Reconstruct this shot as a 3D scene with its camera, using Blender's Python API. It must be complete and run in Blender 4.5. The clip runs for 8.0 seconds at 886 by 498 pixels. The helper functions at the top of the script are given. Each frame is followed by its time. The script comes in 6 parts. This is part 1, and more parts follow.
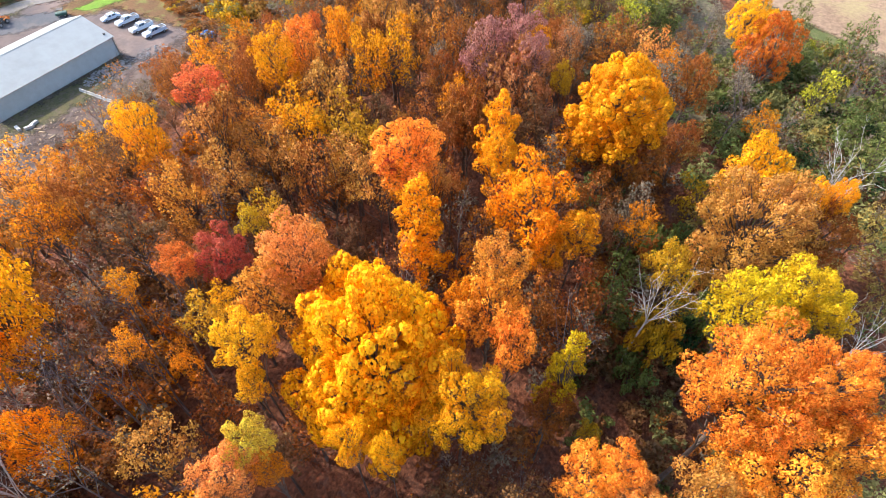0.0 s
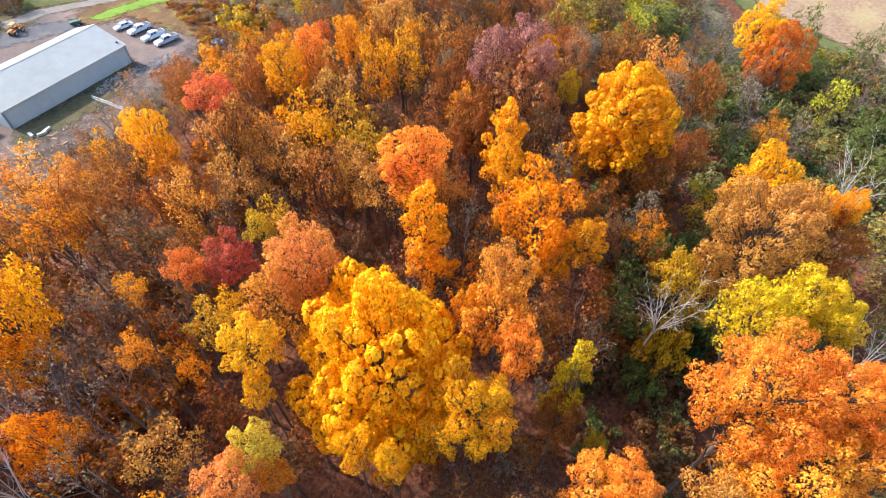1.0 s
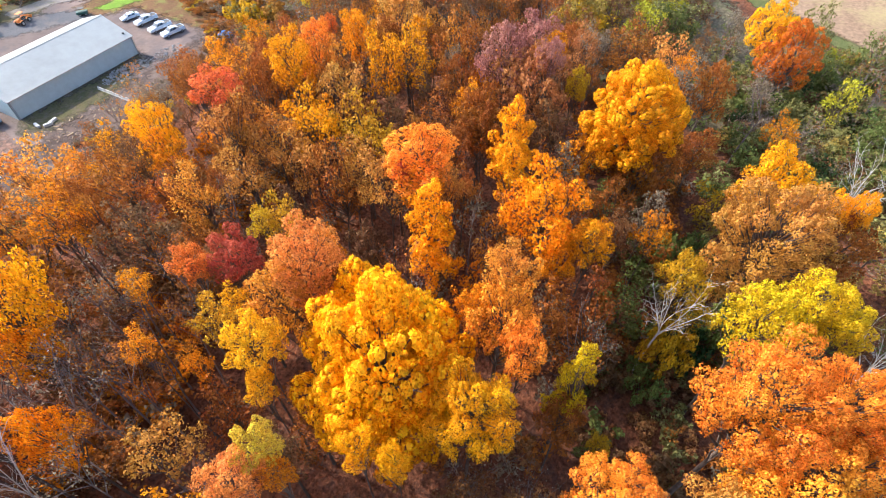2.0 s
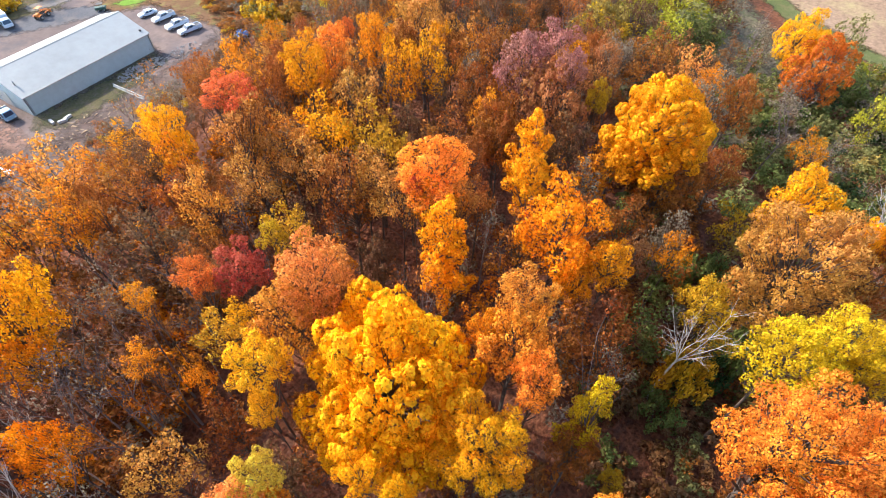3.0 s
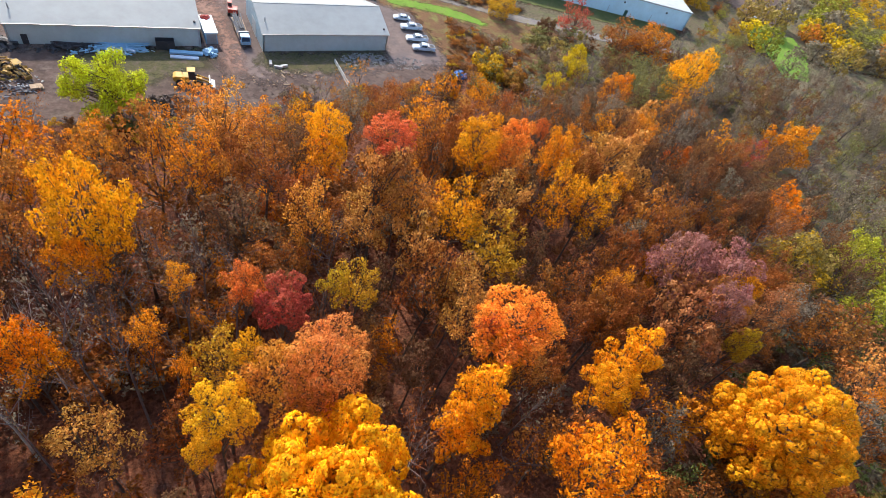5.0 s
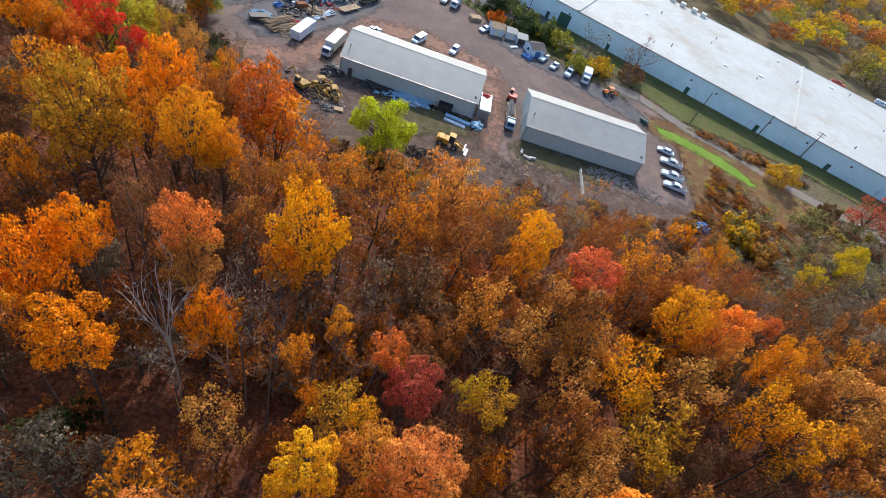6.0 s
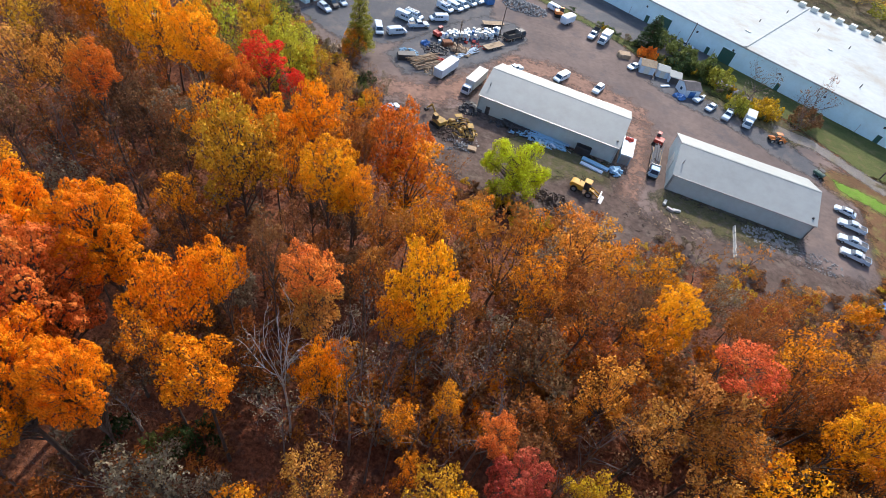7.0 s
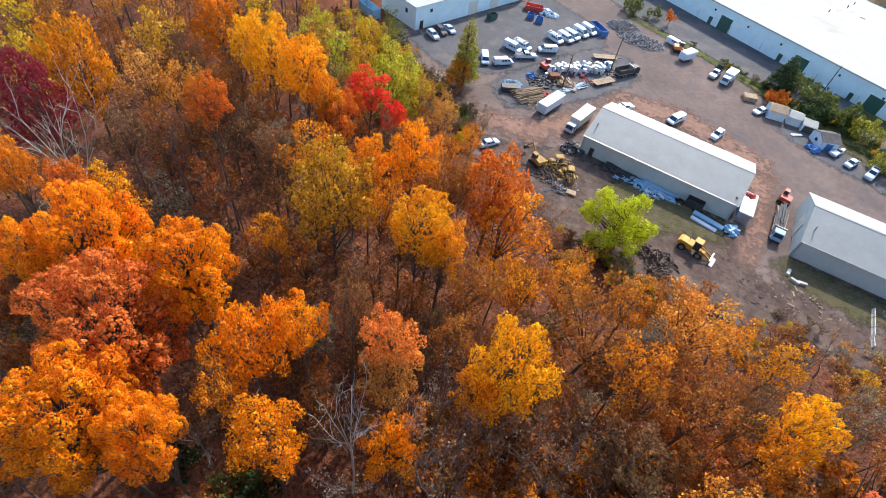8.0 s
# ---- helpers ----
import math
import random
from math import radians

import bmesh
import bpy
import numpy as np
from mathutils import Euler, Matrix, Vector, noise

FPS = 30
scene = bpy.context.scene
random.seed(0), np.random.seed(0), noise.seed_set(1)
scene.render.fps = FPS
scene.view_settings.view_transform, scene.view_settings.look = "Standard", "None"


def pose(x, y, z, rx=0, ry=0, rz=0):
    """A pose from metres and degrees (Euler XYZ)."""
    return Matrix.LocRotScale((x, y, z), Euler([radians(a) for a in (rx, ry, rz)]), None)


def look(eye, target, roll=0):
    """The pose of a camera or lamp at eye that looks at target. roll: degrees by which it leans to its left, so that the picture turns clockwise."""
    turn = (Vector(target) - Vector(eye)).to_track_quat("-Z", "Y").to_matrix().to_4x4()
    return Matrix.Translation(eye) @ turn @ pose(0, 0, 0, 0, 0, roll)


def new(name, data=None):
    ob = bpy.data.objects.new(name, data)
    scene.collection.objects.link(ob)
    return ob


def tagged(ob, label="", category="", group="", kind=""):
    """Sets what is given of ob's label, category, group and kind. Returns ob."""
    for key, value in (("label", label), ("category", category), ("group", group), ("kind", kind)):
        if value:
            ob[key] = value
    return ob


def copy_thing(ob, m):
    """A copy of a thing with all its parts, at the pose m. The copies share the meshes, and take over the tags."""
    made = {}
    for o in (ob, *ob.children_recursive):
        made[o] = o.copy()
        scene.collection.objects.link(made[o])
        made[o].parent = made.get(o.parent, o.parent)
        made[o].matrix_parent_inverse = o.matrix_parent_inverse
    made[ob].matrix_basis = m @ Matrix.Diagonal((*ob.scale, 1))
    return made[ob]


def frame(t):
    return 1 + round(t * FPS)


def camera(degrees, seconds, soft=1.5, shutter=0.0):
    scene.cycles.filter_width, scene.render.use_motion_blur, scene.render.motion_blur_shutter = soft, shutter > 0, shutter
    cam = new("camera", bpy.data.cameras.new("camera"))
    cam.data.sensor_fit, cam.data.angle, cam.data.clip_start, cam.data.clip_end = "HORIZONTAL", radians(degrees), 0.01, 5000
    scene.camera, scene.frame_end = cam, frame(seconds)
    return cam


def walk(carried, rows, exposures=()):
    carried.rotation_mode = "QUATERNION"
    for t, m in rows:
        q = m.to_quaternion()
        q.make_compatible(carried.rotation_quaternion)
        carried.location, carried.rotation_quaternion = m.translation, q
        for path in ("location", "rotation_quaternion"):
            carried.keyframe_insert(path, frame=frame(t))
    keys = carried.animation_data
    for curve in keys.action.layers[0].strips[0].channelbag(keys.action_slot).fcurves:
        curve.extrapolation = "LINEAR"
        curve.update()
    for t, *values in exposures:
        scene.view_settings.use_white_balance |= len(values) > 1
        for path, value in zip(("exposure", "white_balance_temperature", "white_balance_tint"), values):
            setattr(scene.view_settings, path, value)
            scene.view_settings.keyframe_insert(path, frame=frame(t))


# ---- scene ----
cam = camera(81.2, 8.0, soft=0.6)
PATH = [
    (0, (-37.484, -117.134, 63.426), (-36.325, -116.569, 61.897), 0.6),
    (0.5, (-37.486, -117.129, 63.407), (-36.323, -116.552, 61.885), 0.4),
    (1, (-37.506, -117.162, 63.439), (-36.339, -116.564, 61.929), 0.1),
    (2.5, (-36.19, -116.215, 63.544), (-35.059, -115.605, 62.011), 0.5),
    (3, (-34.76, -115.289, 63.53), (-33.64, -114.653, 62.001), 0.8),
    (3.5, (-32.852, -114.139, 63.628), (-31.754, -113.456, 62.102), 2.6),
    (4, (-30.782, -112.513, 63.645), (-29.713, -111.782, 62.121), 2.7),
    (4.2, (-29.988, -111.792, 63.584), (-28.925, -111.047, 62.063), 2.7),
    (5.3, (-24.702, -109.996, 66.527), (-23.931, -108.803, 65.119), 28.1),
    (5.5, (-24.412, -109.065, 66.918), (-23.813, -107.77, 65.517), 29.1),
    (5.8, (-23.999, -107.577, 67.238), (-23.658, -106.204, 65.824), 26.7),
    (6, (-23.972, -106.573, 67.115), (-23.751, -105.197, 65.68), 23.0),
    (6.5, (-24.397, -103.77, 67.168), (-24.424, -102.414, 65.699), 17.5),
    (7, (-25.49, -100.925, 67.21), (-25.739, -99.603, 65.73), 14.2),
    (7.5, (-27.337, -98.021, 67.259), (-27.741, -96.736, 65.781), 13.4),
    (8, (-29.838, -95.016, 67.452), (-30.382, -93.798, 65.962), 10.2),
]
EXPOSURES = [(0, 1.78), (4.2, 1.77), (5.3, 1.02), (6.0, 0.87), (7, 1.02), (8, 1.2)]
walk(cam, [(t, look(eye, target, roll)) for t, eye, target, roll in PATH], EXPOSURES)

# ---- world and sun ----
SUN_AZ, SUN_EL = -2.0, 38.0   # degrees from +y towards +x, and above the horizon
world = bpy.data.worlds.new("sky")
scene.world = world
world.use_nodes = True
wn = world.node_tree
sky = wn.nodes.new("ShaderNodeTexSky")
sky.sky_type, sky.sun_disc = "NISHITA", False
sky.sun_elevation, sky.sun_rotation = radians(SUN_EL), radians(SUN_AZ)
sky.air_density, sky.dust_density = 1.0, 1.5
wn.links.new(sky.outputs[0], wn.nodes["Background"].inputs[0])
wn.nodes["Background"].inputs[1].default_value = 0.15
sun = new("sun", bpy.data.lights.new("sun", "SUN"))
sun.data.energy, sun.data.angle, sun.data.color = 2.25, radians(1.5), (1.0, 0.94, 0.85)
_sd = Vector((math.sin(radians(SUN_AZ)) * math.cos(radians(SUN_EL)), math.cos(radians(SUN_AZ)) * math.cos(radians(SUN_EL)), math.sin(radians(SUN_EL))))
sun.matrix_world = look(_sd * 200, (0, 0, 0))


# ---- materials ----
def mat_new(name):
    m = bpy.data.materials.new(name)
    m.use_nodes = True
    return m, m.node_tree, m.node_tree.nodes["Principled BSDF"]


def coords(nt, scale):
    geo = nt.nodes.new("ShaderNodeNewGeometry")
    mp = nt.nodes.new("ShaderNodeVectorMath")
    mp.operation = "SCALE"
    mp.inputs["Scale"].default_value = scale
    nt.links.new(geo.outputs["Position"], mp.inputs[0])
    return mp.outputs[0]


def noise_of(nt, scale, detail=4.0, rough=0.6, vec=None):
    n = nt.nodes.new("ShaderNodeTexNoise")
    n.inputs["Scale"].default_value = 1.0
    n.inputs["Detail"].default_value = detail
    n.inputs["Roughness"].default_value = rough
    nt.links.new(vec if vec is not None else coords(nt, scale), n.inputs["Vector"])
    return n.outputs["Fac"]


def ramp_of(nt, fac, stops):
    r = nt.nodes.new("ShaderNodeValToRGB")
    while len(r.color_ramp.elements) < len(stops):
        r.color_ramp.elements.new(0.5)
    for e, (p, c) in zip(r.color_ramp.elements, stops):
        e.position, e.color = p, (*c, 1)
    nt.links.new(fac, r.inputs[0])
    return r.outputs[0]


def mixed(nt, fac, a, b, mode="MIX"):
    m = nt.nodes.new("ShaderNodeMix")
    m.data_type, m.blend_type = "RGBA", mode
    for sock, v in ((m.inputs[0], fac), (m.inputs[6], a), (m.inputs[7], b)):
        if isinstance(v, (int, float)):
            sock.default_value = v
        elif isinstance(v, tuple):
            sock.default_value = (*v, 1)
        else:
            nt.links.new(v, sock)
    return m.outputs[2]


def bumped(nt, bsdf, height, strength, distance):
    b = nt.nodes.new("ShaderNodeBump")
    b.inputs["Strength"].default_value, b.inputs["Distance"].default_value = strength, distance
    nt.links.new(height, b.inputs["Height"])
    nt.links.new(b.outputs[0], bsdf.inputs["Normal"])


def surface(name, a, b, scale=0.5, fine=6.0, rough=0.85, metal=0.0, stain=None, bump=0.3, depth=0.05, spec=0.3, grain=(0.62, 1.3), blend=0.0):
    """A worn surface: two colours by coarse and fine noise, an optional stain colour in patches."""
    m, nt, bs = mat_new(name)
    coarse = noise_of(nt, scale, 5, 0.65)
    small = noise_of(nt, fine, 4, 0.6)
    col = ramp_of(nt, coarse, [(0.3, a), (0.7, b)])
    speck = ramp_of(nt, small, [(0.25, (grain[0],) * 3), (0.75, (grain[1],) * 3)])
    col = mixed(nt, 1.0, col, speck, "MULTIPLY")
    if stain:
        col = mixed(nt, ramp_of(nt, noise_of(nt, scale * 2.3, 6, 0.7), [(0.5, (0, 0, 0)), (0.68, (1, 1, 1))]), col, stain)
    nt.links.new(col, bs.inputs["Base Color"])
    bs.inputs["Roughness"].default_value, bs.inputs["Metallic"].default_value = rough, metal
    bs.inputs["Specular IOR Level"].default_value = spec
    bumped(nt, bs, small, bump, depth)
    m["blend"] = blend
    if blend:
        # the patch thins out over its edge, in tufts and stains
        at_edge = nt.nodes.new("ShaderNodeAttribute")
        at_edge.attribute_name = "edge"
        rag = nt.nodes.new("ShaderNodeMath")
        rag.operation = "MULTIPLY_ADD"
        rag.inputs[1].default_value = blend * 7.0
        nt.links.new(noise_of(nt, 0.45, 6, 0.7), rag.inputs[0])
        add = nt.nodes.new("ShaderNodeMath")
        add.operation = "ADD"
        add.inputs[1].default_value = -3.5 * blend
        nt.links.new(at_edge.outputs["Fac"], add.inputs[0])
        nt.links.new(add.outputs[0], rag.inputs[2])
        rng_ = nt.nodes.new("ShaderNodeMapRange")
        rng_.inputs["From Min"].default_value, rng_.inputs["From Max"].default_value = -1.0 * blend, 1.0 * blend
        nt.links.new(rag.outputs[0], rng_.inputs["Value"])
        clear = nt.nodes.new("ShaderNodeBsdfTransparent")
        mx = nt.nodes.new("ShaderNodeMixShader")
        nt.links.new(rng_.outputs[0], mx.inputs[0])
        nt.links.new(clear.outputs[0], mx.inputs[1])
        nt.links.new(bs.outputs[0], mx.inputs[2])
        nt.links.new(mx.outputs[0], nt.nodes["Material Output"].inputs["Surface"])
    return m


def sheet(name, a, b, scale, fine, rough):
    """Coated sheet metal or membrane: nearly even, with faint streaks and patches of wear."""
    m, nt, bs = mat_new(name)
    col = ramp_of(nt, noise_of(nt, scale, 5, 0.6), [(0.35, a), (0.65, b)])
    streak = ramp_of(nt, noise_of(nt, fine, 6, 0.7), [(0.3, (0.93, 0.925, 0.91)), (0.6, (1.02, 1.02, 1.02))])
    nt.links.new(mixed(nt, 1.0, col, streak, "MULTIPLY"), bs.inputs["Base Color"])
    bs.inputs["Roughness"].default_value = rough
    bs.inputs["Specular IOR Level"].default_value = 0.35
    return m


def painted(name, col, rough=0.35, metal=0.0, dirt=(0.16, 0.12, 0.09), amount=0.35, spec=0.5):
    m, nt, bs = mat_new(name)
    fac = ramp_of(nt, noise_of(nt, 1.3, 6, 0.7), [(0.45, (0, 0, 0)), (0.8, (amount, amount, amount))])
    nt.links.new(mixed(nt, fac, col, dirt), bs.inputs["Base Color"])
    bs.inputs["Roughness"].default_value, bs.inputs["Metallic"].default_value = rough, metal
    bs.inputs["Specular IOR Level"].default_value = spec
    return m


def leaf_material():
    """Leaves: the tree's own colour, varied leaf by leaf and tree by tree, with light passing through."""
    m, nt, bs = mat_new("autumn_leaves")
    info = nt.nodes.new("ShaderNodeObjectInfo")
    geo = nt.nodes.new("ShaderNodeNewGeometry")
    hsv = nt.nodes.new("ShaderNodeHueSaturation")
    isl = ramp_of(nt, geo.outputs["Random Per Island"], [(0.0, (0.52, 0.48, 0.44)), (0.3, (0.88, 0.86, 0.83)), (0.8, (1.1, 1.12, 1.12)), (1.0, (1.45, 1.55, 1.6))])
    patch = ramp_of(nt, noise_of(nt, 0.35, 3, 0.6), [(0.3, (0.88, 0.85, 0.80)), (0.7, (1.11, 1.165, 1.13))])
    col = mixed(nt, 1.0, info.outputs["Color"], isl, "MULTIPLY")
    col = mixed(nt, 1.0, col, patch, "MULTIPLY")
    hue = nt.nodes.new("ShaderNodeMapRange")
    hue.inputs["To Min"].default_value, hue.inputs["To Max"].default_value = 0.489, 0.52
    both = nt.nodes.new("ShaderNodeMath")
    both.operation = "MULTIPLY_ADD"
    both.inputs[1].default_value = 0.14
    nt.links.new(info.outputs["Random"], both.inputs[0])
    nt.links.new(noise_of(nt, 0.22, 2, 0.5), both.inputs[2])
    hue.inputs["From Min"].default_value, hue.inputs["From Max"].default_value = 0.25, 0.9
    nt.links.new(both.outputs[0], hue.inputs["Value"])
    nt.links.new(hue.outputs[0], hsv.inputs["Hue"])
    nt.links.new(col, hsv.inputs["Color"])
    nt.links.new(hsv.outputs[0], bs.inputs["Base Color"])
    bs.inputs["Roughness"].default_value = 0.65
    bs.inputs["Specular IOR Level"].default_value = 0.15
    tr = nt.nodes.new("ShaderNodeBsdfTranslucent")
    nt.links.new(hsv.outputs[0], tr.inputs["Color"])
    mx = nt.nodes.new("ShaderNodeMixShader")
    mx.inputs[0].default_value = 0.42
    nt.links.new(bs.outputs[0], mx.inputs[1])
    nt.links.new(tr.outputs[0], mx.inputs[2])
    nt.links.new(mx.outputs[0], nt.nodes["Material Output"].inputs["Surface"])
    return m


LEAF = leaf_material()
BARK = surface("grey_brown_bark", (0.07, 0.048, 0.038), (0.15, 0.11, 0.09), 1.5, 12, 0.9)
PALE_BARK = surface("pale_dead_wood", (0.42, 0.38, 0.33), (0.62, 0.58, 0.52), 1.5, 12, 0.85)
TWIG = surface("grey_twigs", (0.135, 0.10, 0.09), (0.23, 0.177, 0.162), 0.6, 9, 0.9)
FLOOR_M = surface("leaf_litter", (0.112, 0.045, 0.027), (0.215, 0.08, 0.041), 0.2, 1.7, 0.95, stain=(0.10, 0.052, 0.04), bump=1.0, depth=0.5, spec=0.08, grain=(0.25, 1.8))
DIRT = surface("yard_dirt", (0.118, 0.091, 0.084), (0.222, 0.163, 0.142), 0.045, 0.7, 0.95, stain=(0.11, 0.095, 0.096), bump=0.5, depth=0.08, spec=0.15, grain=(0.8, 1.15), blend=1.2)
MUD = surface("churned_mud", (0.072, 0.05, 0.043), (0.15, 0.102, 0.083), 0.15, 0.9, 0.95, stain=(0.17, 0.13, 0.105), bump=0.8, depth=0.15, spec=0.15, grain=(0.6, 1.3), blend=1.6)
RED_DIRT = surface("red_dirt_tracks", (0.21, 0.125, 0.094), (0.31, 0.185, 0.138), 0.12, 0.9, 0.95, stain=(0.13, 0.085, 0.075), bump=0.7, depth=0.1, spec=0.12, grain=(0.75, 1.2), blend=2.2)
ASPHALT = surface("old_asphalt", (0.07, 0.073, 0.082), (0.125, 0.122, 0.13), 0.08, 3.0, 0.9, stain=(0.16, 0.135, 0.125), bump=0.4, spec=0.25, blend=0.9)
LAWN = surface("mown_grass", (0.07, 0.088, 0.03), (0.125, 0.132, 0.046), 0.15, 4.0, 0.95, stain=(0.15, 0.125, 0.06), bump=0.8, depth=0.1, spec=0.1, blend=0.8)
LAWN_DARK = surface("patchy_grass", (0.065, 0.07, 0.03), (0.13, 0.105, 0.055), 0.3, 3.0, 0.95, stain=(0.14, 0.105, 0.085), bump=0.8, depth=0.1, spec=0.1, blend=1.4)
BRIGHT_GRASS = surface("bright_grass", (0.115, 0.22, 0.028), (0.19, 0.31, 0.045), 0.2, 5.0, 0.95, stain=(0.2, 0.22, 0.06), bump=0.8, depth=0.1, spec=0.1, blend=0.5)
FIELD_M = surface("dry_field", (0.24, 0.155, 0.10), (0.31, 0.21, 0.14), 0.03, 0.9, 0.95, stain=(0.33, 0.26, 0.13), bump=0.7, depth=0.2, spec=0.1, blend=2.0)
BRUSH_M = surface("grey_green_brush", (0.10, 0.082, 0.054), (0.175, 0.138, 0.086), 0.09, 1.1, 0.95, stain=(0.13, 0.14, 0.06), bump=1.0, depth=0.5, spec=0.08, grain=(0.4, 1.6), blend=2.4)
TRACK_M = surface("gravel_track", (0.17, 0.15, 0.135), (0.27, 0.24, 0.22), 0.15, 3.0, 0.95, stain=(0.2, 0.17, 0.1), bump=0.5, spec=0.15, blend=0.6)
WEEDS = surface("rough_weeds", (0.115, 0.064, 0.036), (0.21, 0.112, 0.056), 0.12, 2.0, 0.95, stain=(0.2, 0.2, 0.06), bump=0.9, depth=0.25, spec=0.1, blend=1.2)
BARN_ROOF = sheet("galvanised_roof", (0.298, 0.313, 0.303), (0.346, 0.36, 0.347), 0.05, 0.4, 0.5)
BARN_WALL = sheet("pale_grey_siding", (0.47, 0.56, 0.555), (0.53, 0.62, 0.615), 0.1, 0.8, 0.6)
WH_ROOF = surface("white_roof_membrane", (0.405, 0.432, 0.425), (0.49, 0.518, 0.52), 0.04, 0.5, 0.8, stain=(0.38, 0.355, 0.315), bump=0.05, depth=0.01, grain=(0.9, 1.06))
WH_WALL = sheet("pale_blue_siding", (0.62, 0.81, 0.89), (0.70, 0.88, 0.94), 0.06, 0.5, 0.6)
WHITE = painted("white_vehicle_paint", (0.55, 0.65, 0.75), 0.3, amount=0.18)
CREAM = painted("cream_box_panel", (0.66, 0.66, 0.6), 0.45, amount=0.2)
GLASS, _nt, _bs = mat_new("dark_tinted_glass")
_bs.inputs["Base Color"].default_value, _bs.inputs["Roughness"].default_value = (0.02, 0.05, 0.09, 1), 0.08
RUBBER = surface("tyre_rubber", (0.015, 0.015, 0.016), (0.035, 0.033, 0.03), 3, 20, 0.85)
STEEL = painted("worn_steel", (0.42, 0.42, 0.43), 0.45, 0.7)
DARK = painted("dark_metal", (0.04, 0.04, 0.045), 0.6, 0.0)
OLD_YELLOW = painted("faded_yellow", (0.44, 0.26, 0.05), 0.75, amount=0.95)
YELLOW = painted("machine_yellow", (0.62, 0.32, 0.03), 0.6, amount=0.7)
ORANGE = painted("machine_orange", (0.75, 0.22, 0.04), 0.5)
RED = painted("faded_red_paint", (0.55, 0.06, 0.04), 0.45)
BLUE = painted("blue_paint", (0.04, 0.16, 0.42), 0.4)
PALE_BLUE = painted("pale_blue_metal", (0.26, 0.48, 0.66), 0.45)
GREEN = painted("dark_green_door", (0.03, 0.10, 0.075), 0.5)
WOOD = surface("weathered_lumber", (0.3, 0.21, 0.13), (0.5, 0.37, 0.25), 1.5, 9, 0.9)
CONCRETE = surface("pale_concrete", (0.45, 0.43, 0.4), (0.6, 0.58, 0.54), 0.8, 7, 0.9)
RUBBLE = surface("grey_rubble", (0.17, 0.165, 0.165), (0.38, 0.37, 0.365), 0.9, 6, 0.95)
BLACK_TOP = surface("shingle_roof", (0.09, 0.08, 0.08), (0.16, 0.14, 0.14), 0.5, 6, 0.9)
PIPE_GREY = painted("grey_pipe", (0.15, 0.155, 0.17), 0.8, spec=0.15)
LAMP = painted("clear_lamp", (0.75, 0.75, 0.7), 0.15, amount=0.0)
RED_LAMP = painted("red_lamp", (0.45, 0.02, 0.02), 0.2, amount=0.0)


# ---- mesh helpers ----
def part(name, bm, material, parent=None, label=""):
    me = bpy.data.meshes.new(name)
    bm.to_mesh(me)
    bm.free()
    me.materials.append(material)
    ob = new(name, me)
    if parent is not None:
        ob.parent = parent
    return tagged(ob, label=label)


def raw(name, verts, faces, material, parent=None, smooth=False):
    me = bpy.data.meshes.new(name)
    me.from_pydata(verts, [], faces)
    me.materials.append(material)
    if smooth:
        me.polygons.foreach_set("use_smooth", [True] * len(me.polygons))
    ob = new(name, me)
    if parent is not None:
        ob.parent = parent
    return ob


def box(bm, c, s, turn=None, taper=(1, 1), bevel=0.0):
    """A box of size s at centre c; its top is scaled by taper; edges bevelled."""
    r = bmesh.ops.create_cube(bm, size=1.0)
    vs = r["verts"]
    for v in vs:
        k = taper if v.co.z > 0 else (1, 1)
        v.co = Vector((v.co.x * s[0] * k[0], v.co.y * s[1] * k[1], v.co.z * s[2]))
    if bevel:
        es = list({e for v in vs for e in v.link_edges})
        vs = bmesh.ops.bevel(bm, geom=es, offset=bevel, segments=1, affect="EDGES")["verts"]
    m = Matrix.Translation(c) @ (turn.to_matrix().to_4x4() if turn else Matrix())
    bmesh.ops.transform(bm, matrix=m, verts=vs)
    return bm


def cyl(bm, a, b, r0, r1=None, seg=10, caps=True):
    """A tapered cylinder from a to b."""
    a, b = Vector(a), Vector(b)
    d = b - a
    m = Matrix.Translation((a + b) / 2) @ d.to_track_quat("Z", "Y").to_matrix().to_4x4()
    bmesh.ops.create_cone(bm, cap_ends=caps, segments=seg, radius1=r0, radius2=r0 if r1 is None else r1, depth=d.length, matrix=m)
    return bm


def extrude_profile(bm, pts, y0, y1, top=1.0):
    """A solid from a side outline (x, z), from y0 to y1; above the outline's middle the sides lean in by top."""
    mid = (y0 + y1) / 2
    zs = [p[1] for p in pts]
    lo, hi = min(zs), max(zs)
    rows = []
    for y in (y0, y1):
        rows.append([bm.verts.new((x, mid + (y - mid) * (1 + (top - 1) * max(0.0, (z - lo) / (hi - lo) - 0.45) / 0.55), z)) for x, z in pts])
    n = len(pts)
    bm.faces.new(rows[0])
    bm.faces.new(list(reversed(rows[1])))
    for i in range(n):
        j = (i + 1) % n
        bm.faces.new((rows[0][j], rows[0][i], rows[1][i], rows[1][j]))
    bmesh.ops.recalc_face_normals(bm, faces=bm.faces[:])
    return bm


def nb():
    return bmesh.new()


def thing(name, label, category, group=""):
    return tagged(new(name), label, category, group)


def at(x, y, heading=0.0, z=0.0):
    return pose(x, y, z, 0, 0, heading)


LAYER = [0]


